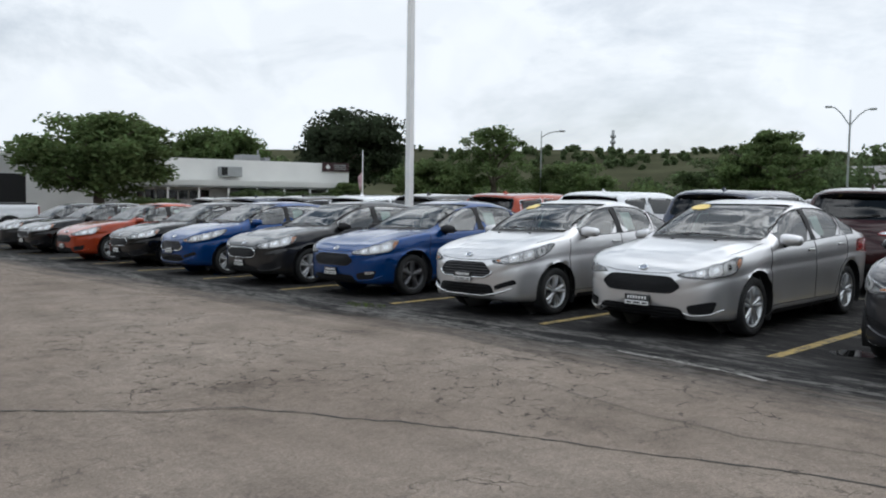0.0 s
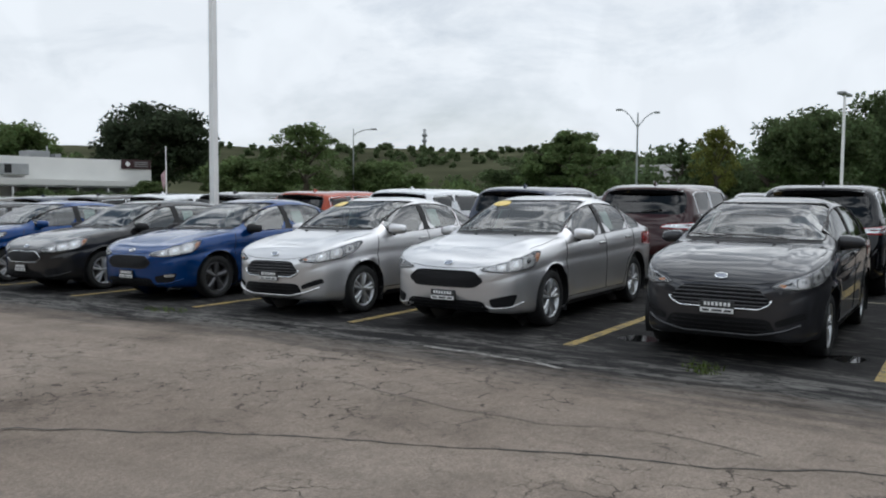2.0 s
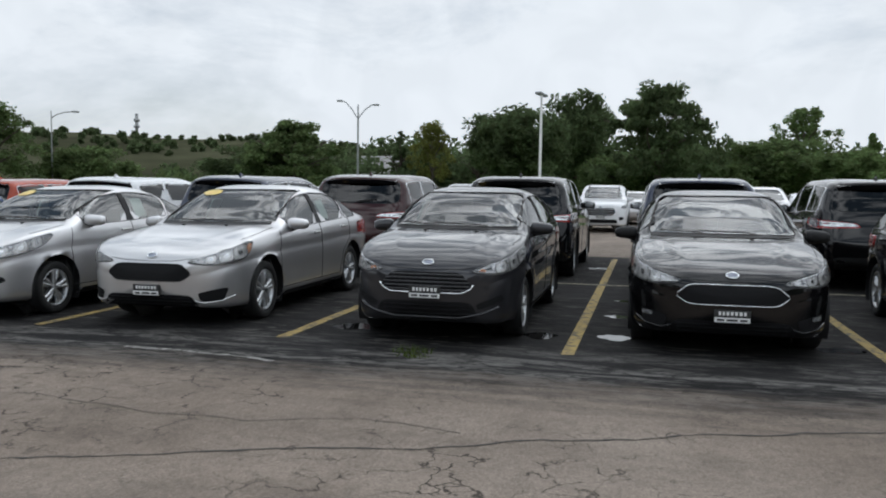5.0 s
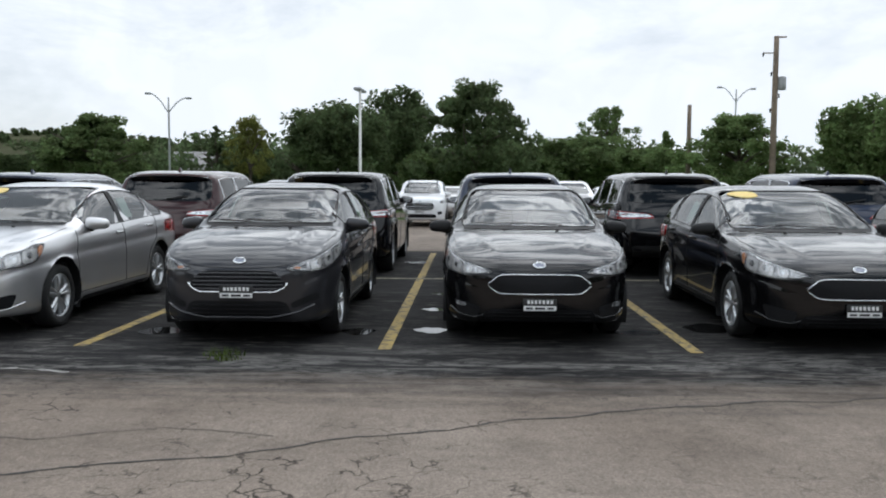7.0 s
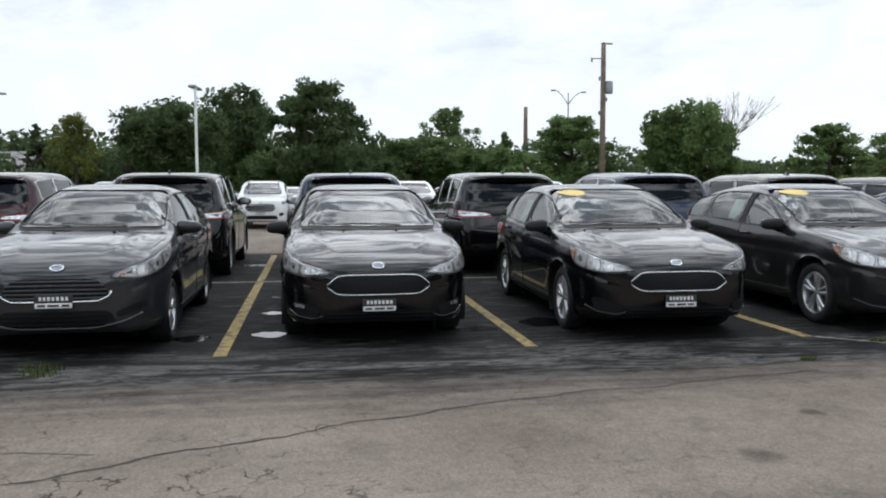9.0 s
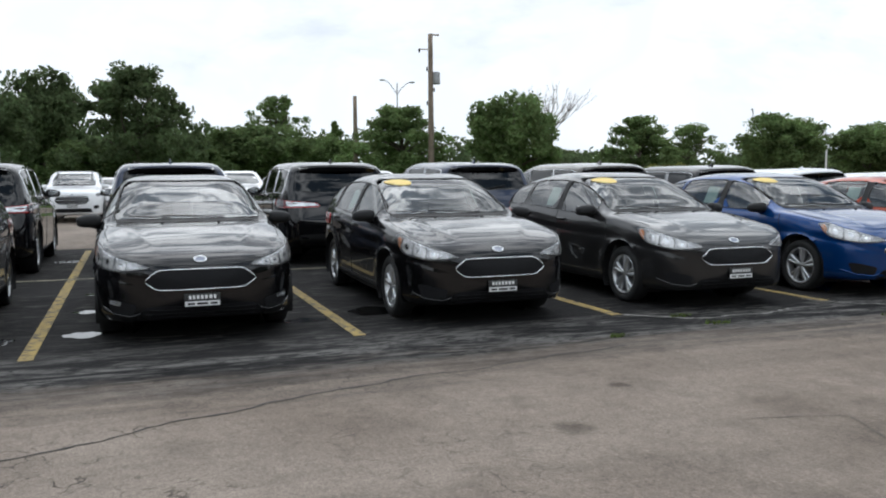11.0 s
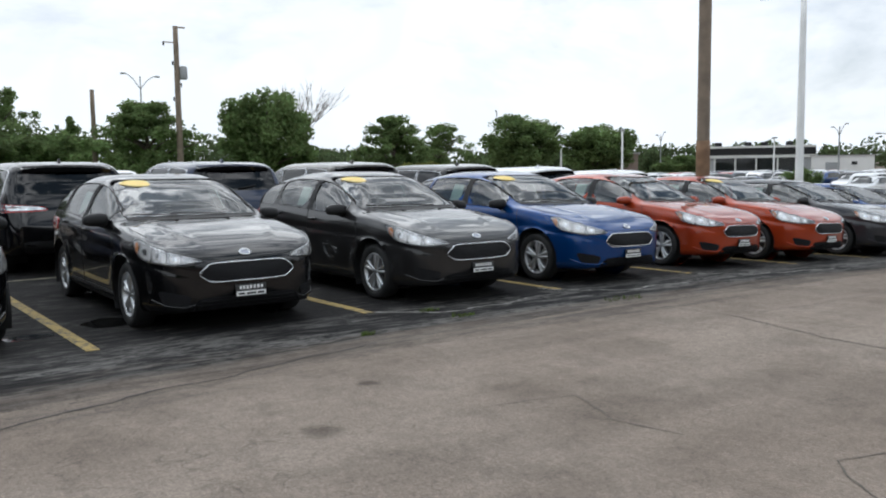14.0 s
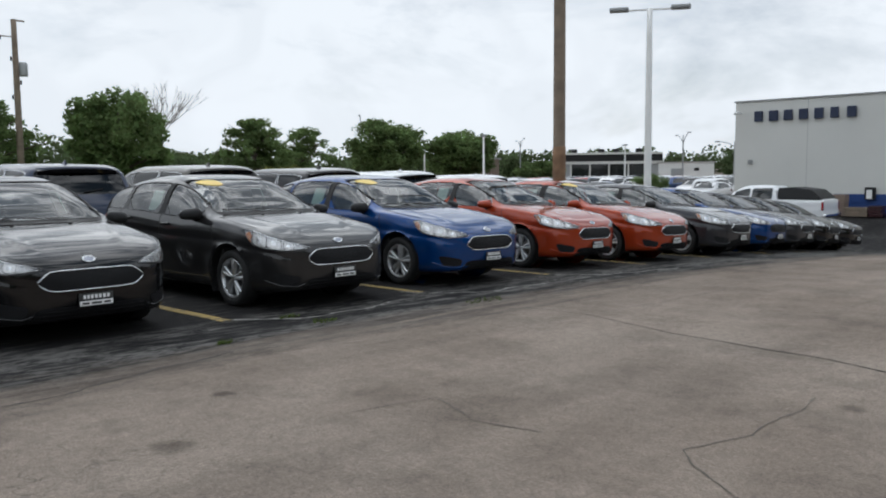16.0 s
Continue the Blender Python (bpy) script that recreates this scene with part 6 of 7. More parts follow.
part_me("roof_vent", joined(tube([(20.8, 4, 4.1), (20.8, 4, 5.2)], 0.07, 8)), M_METALGREY, shop)

# the showroom at the far end of the row
hall = thing("showroom_building", "pale panelled showroom with dark blue sign and blue base", "building", at=pose(18.2, -42, 0))
slab(hall, "wall", M_STUCCO2, -32, 0, -20, 0, -1.0, 4.97, 0.03)
slab(hall, "parapet_cap", M_METALGREY, -32.05, 0.05, -20.05, 0.06, 4.97, 5.05, 0.015)
for i in range(9):
    slab(hall, "panel_joint", M_METALGREY, -3.6 * i - 3.6, -3.6 * i - 3.585, -0.01, 0.004, 0.45, 4.95, 0.0)
slab(hall, "base_band", M_BANDBLUE, -32, -4.9, -0.02, 0.012, -1.0, 0.40, 0.004, "blue painted base of the wall")
x = -1.0
for i, w in enumerate((0.50, 0.56, 0.52, 0.52, 0.50, 0.46, 0.52)):
    xc = -1.0 - i * 0.725
    slab(hall, "sign_bar", M_SIGNBLUE, xc - w * 0.85, xc - w * 0.05, 0.03, 0.16, 3.97, 4.48, 0.03, "dark blue raised sign block")
slab(hall, "wall_lamp", M_METALGREY, -0.95, -0.75, 0.0, 0.16, 1.86, 2.08, 0.03)
part_me("wall_camera", joined(tube([(-0.32, 0.0, 4.40), (-0.32, 0.30, 4.46)], 0.03, 6), tube([(-0.32, 0.28, 4.46), (-0.12, 0.46, 4.40)], 0.07, 8)), M_PLATE, hall)
slab(hall, "hose_reel", M_TRIM, -6.75, -6.3, 0.02, 0.3, 0.15, 0.72, 0.06, "black hose reel box on the wall")
slab(hall, "notice", M_PLATE, -6.64, -6.4, 0.31, 0.33, 0.2, 0.6, 0.004)
for cx, cw, ch, m_, nm, lb in ((12.75, 0.55, 1.0, M_BROWN, "pallet_stack", "brown stack of boxes against the wall"), (12.0, 1.0, 0.42, M_WOOD, "equipment_cart", "low cart with loose gear by the wall"), (11.2, 0.6, 0.5, M_SIGNRED, "tool_chest", "dark red chest by the wall")):
    e = thing(nm, lb, nm.split("_")[1])
    e.matrix_world = pose(cx, -41.2, float(ground_z(cx, -41.2)))
    for k in range(3):
        part("crate", box(rnd.uniform(-0.05, 0.05), 0, ch * (k + 0.5) / 3, cw, 0.6, ch / 3 - 0.01, 0.02), m_, e, "", False)

# far buildings past the lower lot
fb = thing("far_building", "long grey dealership building with dark glazed front", "building", at=pose(97, -140.6, 0, 0, 0, math.degrees(math.atan2(-150 + 140.6, 81.8 - 97))))
slab(fb, "wall", M_METALGREY, 0, 19, 0, 18, -1, 4.6, 0.05)
slab(fb, "fascia", M_TRIM, -0.2, 19.2, -0.6, 0, 4.0, 5.3, 0.05, "dark fascia band")
slab(fb, "fascia_light", M_STUCCO2, -0.2, 19.2, -0.9, 0.2, 5.3, 5.7, 0.04)
slab(fb, "shopfront", M_DARKGLASS, 1, 17, -0.1, 0.0, 0.6, 3.4, 0.02)
slab(fb, "fascia_light", M_STUCCO2, -0.2, 19.2, -0.5, 0.2, 3.4, 3.95, 0.04)
for i in range(5):
    slab(fb, "mullion", M_STUCCO2, 1 + i * 3.8, 1.3 + i * 3.8, -0.2, -0.12, 0, 3.4, 0.01)
for xx in (1, 6.5, 9.5, 14):
    slab(fb, "roof_unit", M_TRIM, xx, xx + 1.3, 2, 4, 5.4, 6.5, 0.05)
wb = thing("white_shed", "low white shed past the lower lot", "building", at=pose(67, -123.9, 0, 0, 0, math.degrees(math.atan2(-127.8 + 123.9, 59.3 - 67))))
slab(wb, "wall", M_STUCCO, 0, 8.7, 0, 8, -1, 3.2, 0.04)
slab(wb, "roof", M_ROOF, -0.2, 8.9, -0.2, 8.2, 3.2, 3.32, 0.02)
slab(wb, "door", M_METALGREY, 2, 4, -0.03, 0.0, -1, 2.2, 0.01)
slab(wb, "sign_bar", M_TRIM, 5.6, 6.4, -0.04, 0.0, 1.8, 2.3, 0.01)
bb = thing("brown_shed", "low brown building behind the trees", "building", at=pose(78, -96, 0, 0, 0, 40))
slab(bb, "wall", M_BROWN, 0, 9, 0, 6, -1, 3.6, 0.04)
slab(bb, "roof", M_ROOF, -0.3, 9.3, -0.3, 6.3, 3.6, 3.8, 0.02)


def house(x, y, turn, w, label):
    e = thing("house", label, "house", at=pose(x, y, float(far_rise(x, y)), 0, 0, turn))
    slab(e, "wall", M_BROWN, -w / 2, w / 2, -4, 4, -0.5, 3.4, 0.03)
    bm = bmesh.new()
    v = [bm.verts.new(p) for p in ((-w / 2 - 0.4, -4.5, 3.3), (w / 2 + 0.4, -4.5, 3.3), (w / 2 + 0.4, 4.5, 3.3), (-w / 2 - 0.4, 4.5, 3.3), (-w / 2 - 0.4, 0, 5.7), (w / 2 + 0.4, 0, 5.7))]
    for f in ((0, 1, 5, 4), (2, 3, 4, 5), (1, 2, 5), (3, 0, 4), (0, 3, 2, 1)):
        bm.faces.new([v[i] for i in f])
    part("roof", bm, M_ROOF, e, "grey shingled gable roof", False)
    for i in range(3):
        slab(e, "window", M_DARKGLASS, -w / 2 + 1.2 + i * 2.6, -w / 2 + 2.3 + i * 2.6, -4.05, -3.98, 1.0, 2.3, 0.01)


house(104, 32.5, 75, 10, "grey house half hidden among trees")
house(112, 9.5, 95, 9, "grey house half hidden among trees")

# ---------------------------------------------------------------- poles and lamps
def light_pole(name, x, y, top, r0, r1, material, label, head=None, square=False, spread=1.3, turn=0):
    z = float(ground_z(x, y) + far_rise(x, y))
    e = thing(name, label, "lamp post" if "lamp" in name else "pole", at=pose(x, y, z, 0, 0, turn))
    h = top - z
    n = 8
    vs, fs = tube([(0, 0, h * k / n) for k in range(n + 1)], 1.0, 4 if square else 12, False, [r0 + (r1 - r0) * k / n for k in range(n + 1)])
    part_me("shaft", pydata(vs, fs), material, e, "", not square)
    if head == "box":
        part("arm", box(0, 0, h - 0.06, 0.06, spread, 0.07, 0.01), material, e)
        for sg in (1, -1):
            part("lamp_head", box(0, sg * spread * 0.62, h - 0.02, 0.42, 0.75, 0.16, 0.05), M_METALGREY, e, "flat box lamp head")
    if head == "gull":
        for sg, lift in ((1, 0.35), (-1, 0.0)):
            pts = [(0, 0, h - 1.1), (0, sg * 0.22, h - 0.80), (0, sg * 0.55, h - 0.38 + lift * 0.3), (0, sg * 0.95, h - 0.08 + lift * 0.6), (0, sg * 1.25, h + 0.02 + lift * 0.7)]
            part_me("arm", joined(tube(pts, 0.045, 6)), material, e)
            part("lamp_head", box(0, sg * 1.42, h + 0.0 + lift * 0.7, 0.22, 0.46, 0.15, 0.05), M_METALGREY, e, "cobra lamp head")
    if head == "single":
        part_me("arm", joined(tube([(0, 0, h - 0.55), (0, 0.35, h - 0.28), (0, 0.9, h - 0.08), (0, 1.5, h)], 0.045, 6)), material, e)
        part("lamp_head", box(0, 1.7, h, 0.22, 0.5, 0.14, 0.05), M_METALGREY, e, "cobra lamp head")
    part("base", box(0, 0, 0.12, r0 * 4, r0 * 4, 0.3, 0.03), M_METALGREY, e)
    return e


light_pole("lamp_post", 12.90, 14.25, 9.5, 0.105, 0.085, M_POLE, "tall white square steel lamp post", "box", True, 1.3)
wp = light_pole("wooden_pole", 12.72, -18.77, 10.5, 0.165, 0.145, M_WOOD, "tall weathered wooden pole with rusty foot")
part_me("rust_sleeve", joined(tube([(0, 0, 0.1 + 0.3 * k) for k in range(9)], 0.172, 14)), mat("rusty_steel", (0.20, 0.115, 0.065), 0.9, var=0.35, scale=4, bump=0.4, bscale=40), wp, "rust-orange steel sleeve")
light_pole("lamp_post", 16.76, -30.6, 7.92, 0.17, 0.11, M_POLE, "tall white lamp post with twin flat heads", "box", False, 1.9, -61)
light_pole("lamp_post", 50.3, 5.95, 7.25, 0.095, 0.075, M_POLE, "tall white lamp post at the lot's edge", "box", False, 0.9, 85)
light_pole("street_lamp", 61.0, 21.6, 7.9, 0.10, 0.06, M_METALGREY, "grey street lamp with twin curved arms", "gull", False, 1.3, 20)
light_pole("street_lamp", 75, -24.5, 10.2, 0.10, 0.06, M_METALGREY, "grey street lamp with twin curved arms", "gull", False, 1.3, -20)
light_pole("street_lamp", 53.3, 43.2, 6.9, 0.06, 0.04, M_METALGREY, "grey street lamp with one arm", "single", False, 1.3, 215)
light_pole("street_lamp", 78, -69, 8.8, 0.10, 0.06, M_METALGREY, "grey street lamp with one arm", "single", False, 1.3, 45)
light_pole("street_lamp", 50.0, -98.9, 6.3, 0.12, 0.08, M_METALGREY, "grey street lamp past the lower lot", "gull", False, 1.3, 60)
light_pole("street_lamp", 36.0, -82.5, 4.6, 0.10, 0.06, M_METALGREY, "grey street lamp past the lower lot", "single", False, 1.3, -60)
light_pole("street_lamp", 73.7, -95.7, 6.3, 0.10, 0.06, M_METALGREY, "grey street lamp past the lower lot", "gull", False, 1.3, 60)
light_pole("lamp_post", 45.4, -54.2, 4.7, 0.10, 0.08, M_POLE, "white lamp post past the lower lot", "box", False, 0.9, 40)
light_pole("lamp_post", 63.1, -65.1, 5.2, 0.10, 0.08, M_POLE, "white lamp post past the lower lot", "box", False, 0.9, 40)
light_pole("lamp_post", 62, -88.6, 5.0, 0.10, 0.08, M_POLE, "white lamp post past the lower lot", "box", False, 0.9, 40)
light_pole("lamp_post", 54, -91.5, 5.0, 0.10, 0.08, M_POLE, "white lamp post past the lower lot", "box", False, 0.9, 40)
light_pole("wooden_pole", 64.0, -17.5, 7.75, 0.20, 0.15, M_WOOD, "short wooden utility pole by the road")
up = light_pole("utility_pole", 58.4, -21.85, 11.9, 0.24, 0.17, M_WOOD, "tall wooden utility pole with a transformer")
hz = 11.9 - float(ground_z(58.4, -21.85))
part_me("transformer", joined(lathe([(0.0001, 8.75), (0.26, 8.75), (0.28, 8.8), (0.28, 9.55), (0.22, 9.66), (0.0001, 9.68)], 16, "z")), M_METALGREY, up).matrix_basis = pose(-0.1, -0.42, 0)
part("cross_arm", box(0, -0.25, hz - 0.06, 0.12, 0.85, 0.10, 0.01), M_WOOD, up)
part("cross_arm", box(0, 0.45, hz - 1.15, 0.08, 0.95, 0.07, 0.01), M_WOOD, up)
for yy, zz in ((0.88, hz - 1.3), (0.28, 9.8), (-0.28, 8.3), (0.28, 7.3)):
    part_me("insulator", joined(lathe([(0.0001, 0.0), (0.07, 0.02), (0.05, 0.12), (0.07, 0.2), (0.03, 0.3), (0.0001, 0.32)], 10, "z")), M_TRIM, up).matrix_basis = pose(0, yy, zz - 0.1)
flag = light_pole("flag_pole", 34.0, 42.6, 4.4, 0.05, 0.03, M_POLE, "thin white flag pole with a hanging flag")
fv = [(0.02 * math.sin(4 * u + 3 * v), 0.05 + 0.45 * u * (1 - 0.5 * v), 3.5 - 1.0 * v - 0.4 * u) for u in np.linspace(0, 1, 7) for v in np.linspace(0, 1, 7)]
part_me("flag", pydata(fv, [(i * 7 + j, (i + 1) * 7 + j, (i + 1) * 7 + j + 1, i * 7 + j + 1) for i in range(6) for j in range(6)]), mat("flag_cloth", (0.45, 0.30, 0.32), 0.9, var=0.4, scale=3), flag)
tw = thing("radio_tower", "thin grey radio tower on the far ridge", "tower", at=pose(412.5, 281.9, float(far_rise(412.5, 281.9)) - 0.5))
part_me("shaft", joined(tube([(0, 0, 0), (0, 0, 42 - float(far_rise(412.5, 281.9)))], 0.9, 8)), M_METALGREY, tw)
for zz in (34, 37.5):
    part_me("antenna_ring", joined(lathe([(0.9, 0), (1.6, 0.1), (1.6, 1.5), (0.9, 1.6)], 12, "z")), M_METALGREY, tw).matrix_basis = pose(0, 0, zz - float(far_rise(412.5, 281.9)))


# ---------------------------------------------------------------- trees
def leaf_mat(name, color, var):
    m = bpy.data.materials.new(name)
    m.use_nodes = True
    nt = m.node_tree
    N, K = nt.nodes.new, nt.links.new
    b = nt.nodes["Principled BSDF"]
    geo, hs = N("ShaderNodeNewGeometry"), N("ShaderNodeHueSaturation")
    hs.inputs["Color"].default_value = (*color, 1)
    mr, mh = N("ShaderNodeMapRange"), N("ShaderNodeMapRange")
    mr.inputs["To Min"].default_value, mr.inputs["To Max"].default_value = 1 - var, 1 + var
    mh.inputs["To Min"].default_value, mh.inputs["To Max"].default_value = 0.48, 0.515
    K(geo.outputs["Random Per Island"], mr.inputs["Value"])
    K(geo.outputs["Random Per Island"], mh.inputs["Value"])
    clump, mc, mu = N("ShaderNodeTexNoise"), N("ShaderNodeMapRange"), N("ShaderNodeMath")
    clump.inputs["Scale"].default_value, clump.inputs["Detail"].default_value = 0.55, 3
    K(geo.outputs["Position"], clump.inputs["Vector"])
    mc.inputs["From Min"].default_value, mc.inputs["From Max"].default_value = 0.32, 0.68
    mc.inputs["To Min"].default_value, mc.inputs["To Max"].default_value = 0.7, 1.55
    K(clump.outputs[0], mc.inputs["Value"])
    mu.operation = "MULTIPLY"
    K(mr.outputs[0], mu.inputs[0])
    K(mc.outputs[0], mu.inputs[1])
    K(mu.outputs[0], hs.inputs["Value"])
    K(mh.outputs[0], hs.inputs["Hue"])
    K(hs.outputs[0], b.inputs["Base Color"])
    b.inputs["Roughness"].default_value = 0.85
    b.inputs["Specular IOR Level"].default_value = 0.12
    tl, mx = N("ShaderNodeBsdfTranslucent"), N("ShaderNodeMixShader")
    K(hs.outputs[0], tl.inputs["Color"])
    mx.inputs[0].default_value = 0.5
    K(b.outputs[0], mx.inputs[1])
    K(tl.outputs[0], mx.inputs[2])
    K(mx.outputs[0], nt.nodes["Material Output"].inputs["Surface"])
    return m


M_LEAFDK = leaf_mat("leaf_dark", (0.084, 0.115, 0.053), 0.35)
# lighter green puts the stronger light on the right-hand trees into their colour
M_LEAFLIT = leaf_mat("leaf_lit", (0.120, 0.172, 0.066), 0.35)
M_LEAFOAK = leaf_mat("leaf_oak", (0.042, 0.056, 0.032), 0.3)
M_LEAFMID = leaf_mat("leaf_mid", (0.104, 0.145, 0.058), 0.35)
M_LEAFYEL = leaf_mat("leaf_yellow", (0.150, 0.160, 0.045), 0.4)
M_LEAFPALE = leaf_mat("leaf_pale", (0.075, 0.095, 0.040), 0.4)
M_BARK = mat("bark", (0.085, 0.068, 0.052), 0.95, var=0.3, scale=6, bump=0.7, bscale=25)
M_DEADWOOD = mat("dead_wood", (0.16, 0.14, 0.12), 0.9, var=0.2, scale=6)


def leaf_cloud(rng, centres, radii, per, size):
    """Loose leaves, each a bent pair of triangles, in clumps."""
    C, R = np.array(centres, float), np.array(radii, float)
    n = len(C) * per
    g = rng.normal(size=(n, 3))
    g /= np.linalg.norm(g, axis=1)[:, None]
    rad = rng.random(n) ** 0.45
    P = np.repeat(C, per, 0) + g * (np.repeat(R, per) * rad)[:, None] * np.array((1, 1, 0.75))
    a = rng.normal(size=(n, 3))
    a /= np.linalg.norm(a, axis=1)[:, None]
    b = np.cross(a, rng.normal(size=(n, 3)))
    b /= np.linalg.norm(b, axis=1)[:, None]
    s = size * (0.6 + 0.8 * rng.random(n))[:, None]
    V = np.stack([P - a * s, P + b * s * 0.5, P + a * s, P - b * s * 0.5], 1).reshape(-1, 3)
    me = bpy.data.meshes.new("leaves")
    me.vertices.add(len(V))
    me.vertices.foreach_set("co", V.astype(np.float32).ravel())
    me.loops.add(len(V))
    me.loops.foreach_set("vertex_index", np.arange(len(V), dtype=np.int32))
    me.polygons.add(n)
    me.polygons.foreach_set("loop_start", np.arange(0, 4 * n, 4, dtype=np.int32))
    me.update(calc_edges=True)
    me.validate()
    return me


def limbs(rng, height, width, n=9, start=0.25):
    pieces = [tube([(0.02 * math.sin(k), 0.02 * math.cos(k * 1.7), height * 0.78 * k / 6) for k in range(7)], 1.0, 8, False, [0.035 * height * (1 - 0.13 * k) for k in range(7)])]
    for i in range(n):
        a = i * 2.4 + rng.uniform(-0.4, 0.4)
        z0 = height * rng.uniform(start, 0.62)
        reach, rise = width * 0.5 * rng.uniform(0.5, 0.85), height * rng.uniform(0.12, 0.30)
        pts = [(reach * t * math.cos(a + 0.3 * t), reach * t * math.sin(a + 0.3 * t), z0 + rise * t ** 0.8) for t in np.linspace(0, 1, 6)]
        pieces.append(tube(pts, 0.014 * height, 5, False, [1.0, 0.8, 0.62, 0.46, 0.32, 0.18]))
    return joined(*pieces)


def make_tree(kind, seed):
    """A tree ten metres high at its origin, of one habit."""
    rng = np.random.default_rng(seed)
    H = 10.0
    cs, rs = [], []
    if kind == "round":
        W, n, per, size = 8.2, 120, 150, 0.19
        for _ in range(n):
            v = rng.normal(size=3)
            v /= np.linalg.norm(v)
            k = rng.uniform(0.3, 0.92) ** 0.7
            cs.append((v[0] * W / 2 * k, v[1] * W / 2 * k, 5.9 + v[2] * 3.7 * k))
            rs.append(rng.uniform(0.7, 1.35))
    elif kind == "spread":
        W, n, per, size = 11.0, 130, 130, 0.185
        for i in range(n):
            tier = i % 6
            a = rng.uniform(0, 2 * math.pi)
            z = 3.0 + tier * 1.15 + rng.uniform(-0.25, 0.25)
            reach = W / 2 * (1.0, 1.0, 0.92, 0.75, 0.55, 0.30)[tier] * rng.uniform(0.2, 0.95)
            cs.append((reach * math.cos(a), reach * math.sin(a), z))
            rs.append(rng.uniform(0.5, 1.05))
    elif kind == "open":
        W, n, per, size = 8.0, 80, 100, 0.15
        for _ in range(n):
            a, z = rng.uniform(0, 2 * math.pi), rng.uniform(3.2, 9.4)
            reach = W / 2 * (1 - ((z - 5.2) / 4.9) ** 2) * rng.uniform(0.2, 0.95)
            cs.append((reach * math.cos(a), reach * math.sin(a), z))
            rs.append(rng.uniform(0.45, 0.95))
    elif kind == "fir":
        W, n, per, size = 5.0, 60, 120, 0.15
        for _ in range(n):
            a, z = rng.uniform(0, 2 * math.pi), rng.uniform(1.2, 9.7)
            reach = W / 2 * (1 - z / 10.5) * rng.uniform(0.2, 1.0)
            cs.append((reach * math.cos(a), reach * math.sin(a), z))
            rs.append(rng.uniform(0.4, 0.8) * (1.1 - z / 14))
    t = thing("tree", "", "tree")
    part_me("trunk", limbs(rng, H, W, 11), M_BARK, t)
    crown = part_me("crown", leaf_cloud(rng, cs, rs, per, size), M_LEAFMID, t, "", False)
    crown["leafy"] = 1
    return t


TREES = {}


def tree(kind, seed, x, y, top, width, leaf, label, base=None):
    key = (kind, seed)
    z = float(ground_z(x, y) + far_rise(x, y)) if base is None else base
    h = (top - z) / 9.9
    full = {"round": 7.6, "spread": 9.8, "open": 7.0, "fir": 4.8}[kind]
    m = pose(x, y, z, 0, 0, (seed * 47 + x * 13) % 360) @ Matrix.Diagonal((width / full, width / full, h, 1))
    if key not in TREES:
        TREES[key] = make_tree(kind, seed)
        t = TREES[key]
        t.matrix_basis = m
        t.scale = (width / full, width / full, h)
        t["first"] = 1
    else:
        src = TREES[key]
        keep = src.scale.copy()
        src.scale = (1, 1, 1)
        t = copy_thing(src, m)
        src.scale = keep
    for c in t.children:
        if c.get("leafy"):
            c.material_slots[0].link = "OBJECT"
            c.material_slots[0].material = leaf
    tagged(t, label, "tree")


DK, MID, YEL, PALE = M_LEAFDK, M_LEAFMID, M_LEAFYEL, M_LEAFPALE
tree("round", 4, 21.1, 54.0, 6.7, 9.4, MID, "broad green tree before the white workshop")
tree("open", 2, 37.6, 86.7, 9.4, 8.0, PALE, "thin pale tree behind the workshop")
tree("round", 3, 45.7, 82.7, 9.3, 11.5, MID, "round green tree behind the workshop")
tree("round", 4, 38, 90, 8.2, 8.0, MID, "round green tree behind the workshop")
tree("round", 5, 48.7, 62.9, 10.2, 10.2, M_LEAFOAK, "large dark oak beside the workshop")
tree("open", 6, 51.5, 46.8, 7.4, 7.5, MID, "loose green tree along the lot's edge")
tree("round", 3, 47.5, 49.5, 4.8, 7.0, MID, "low green tree along the lot's edge")
tree("round", 4, 56, 42, 4.6, 6.5, MID, "low green tree along the lot's edge")
tree("spread", 7, 68.4, 30.2, 7.6, 10.5, MID, "broad green tree along the lot's edge")
tree("round", 4, 71, 35.0, 5.6, 9.5, DK, "dark rounded tree along the lot's edge")
tree("open", 6, 77.4, 19.9, 8.0, 4.6, YEL, "yellow-green young tree among dark ones")
tree("fir", 8, 82, 24.5, 7.4, 4.5, DK, "narrow dark evergreen at the wood's edge")
tree("fir", 8, 80, 15.8, 7.0, 4.5, DK, "narrow dark evergreen at the wood's edge")
tree("round", 5, 61.4, 9.2, 8.1, 7.0, DK, "dense dark green tree behind the lot")
tree("round", 11, 74.8, 6.0, 10.6, 7.0, DK, "tall dark spreading tree behind the lot")
tree("spread", 12, 60.1, -1.1, 9.3, 9.0, DK, "dark layered tree behind the lot")
tree("round", 3, 63, 1.4, 4.4, 6.0, MID, "low dark tree behind the lot")
tree("open", 2, 88.9, -15.4, 10.3, 7.5, M_LEAFLIT, "airy green tree behind the lot")
tree("round", 4, 80, -11.6, 6.6, 10.5, MID, "round green tree behind the lot")
tree("round", 3, 86, -19.0, 6.2, 8.5, M_LEAFLIT, "round green tree behind the lot")
tree("fir", 9, 126.6, -30.7, 10.2, 6.0, M_LEAFLIT, "dark evergreen standing alone in a field")
tree("spread", 7, 62.0, -20.7, 7.2, 9.6, M_LEAFLIT, "dark layered tree beside the utility pole")
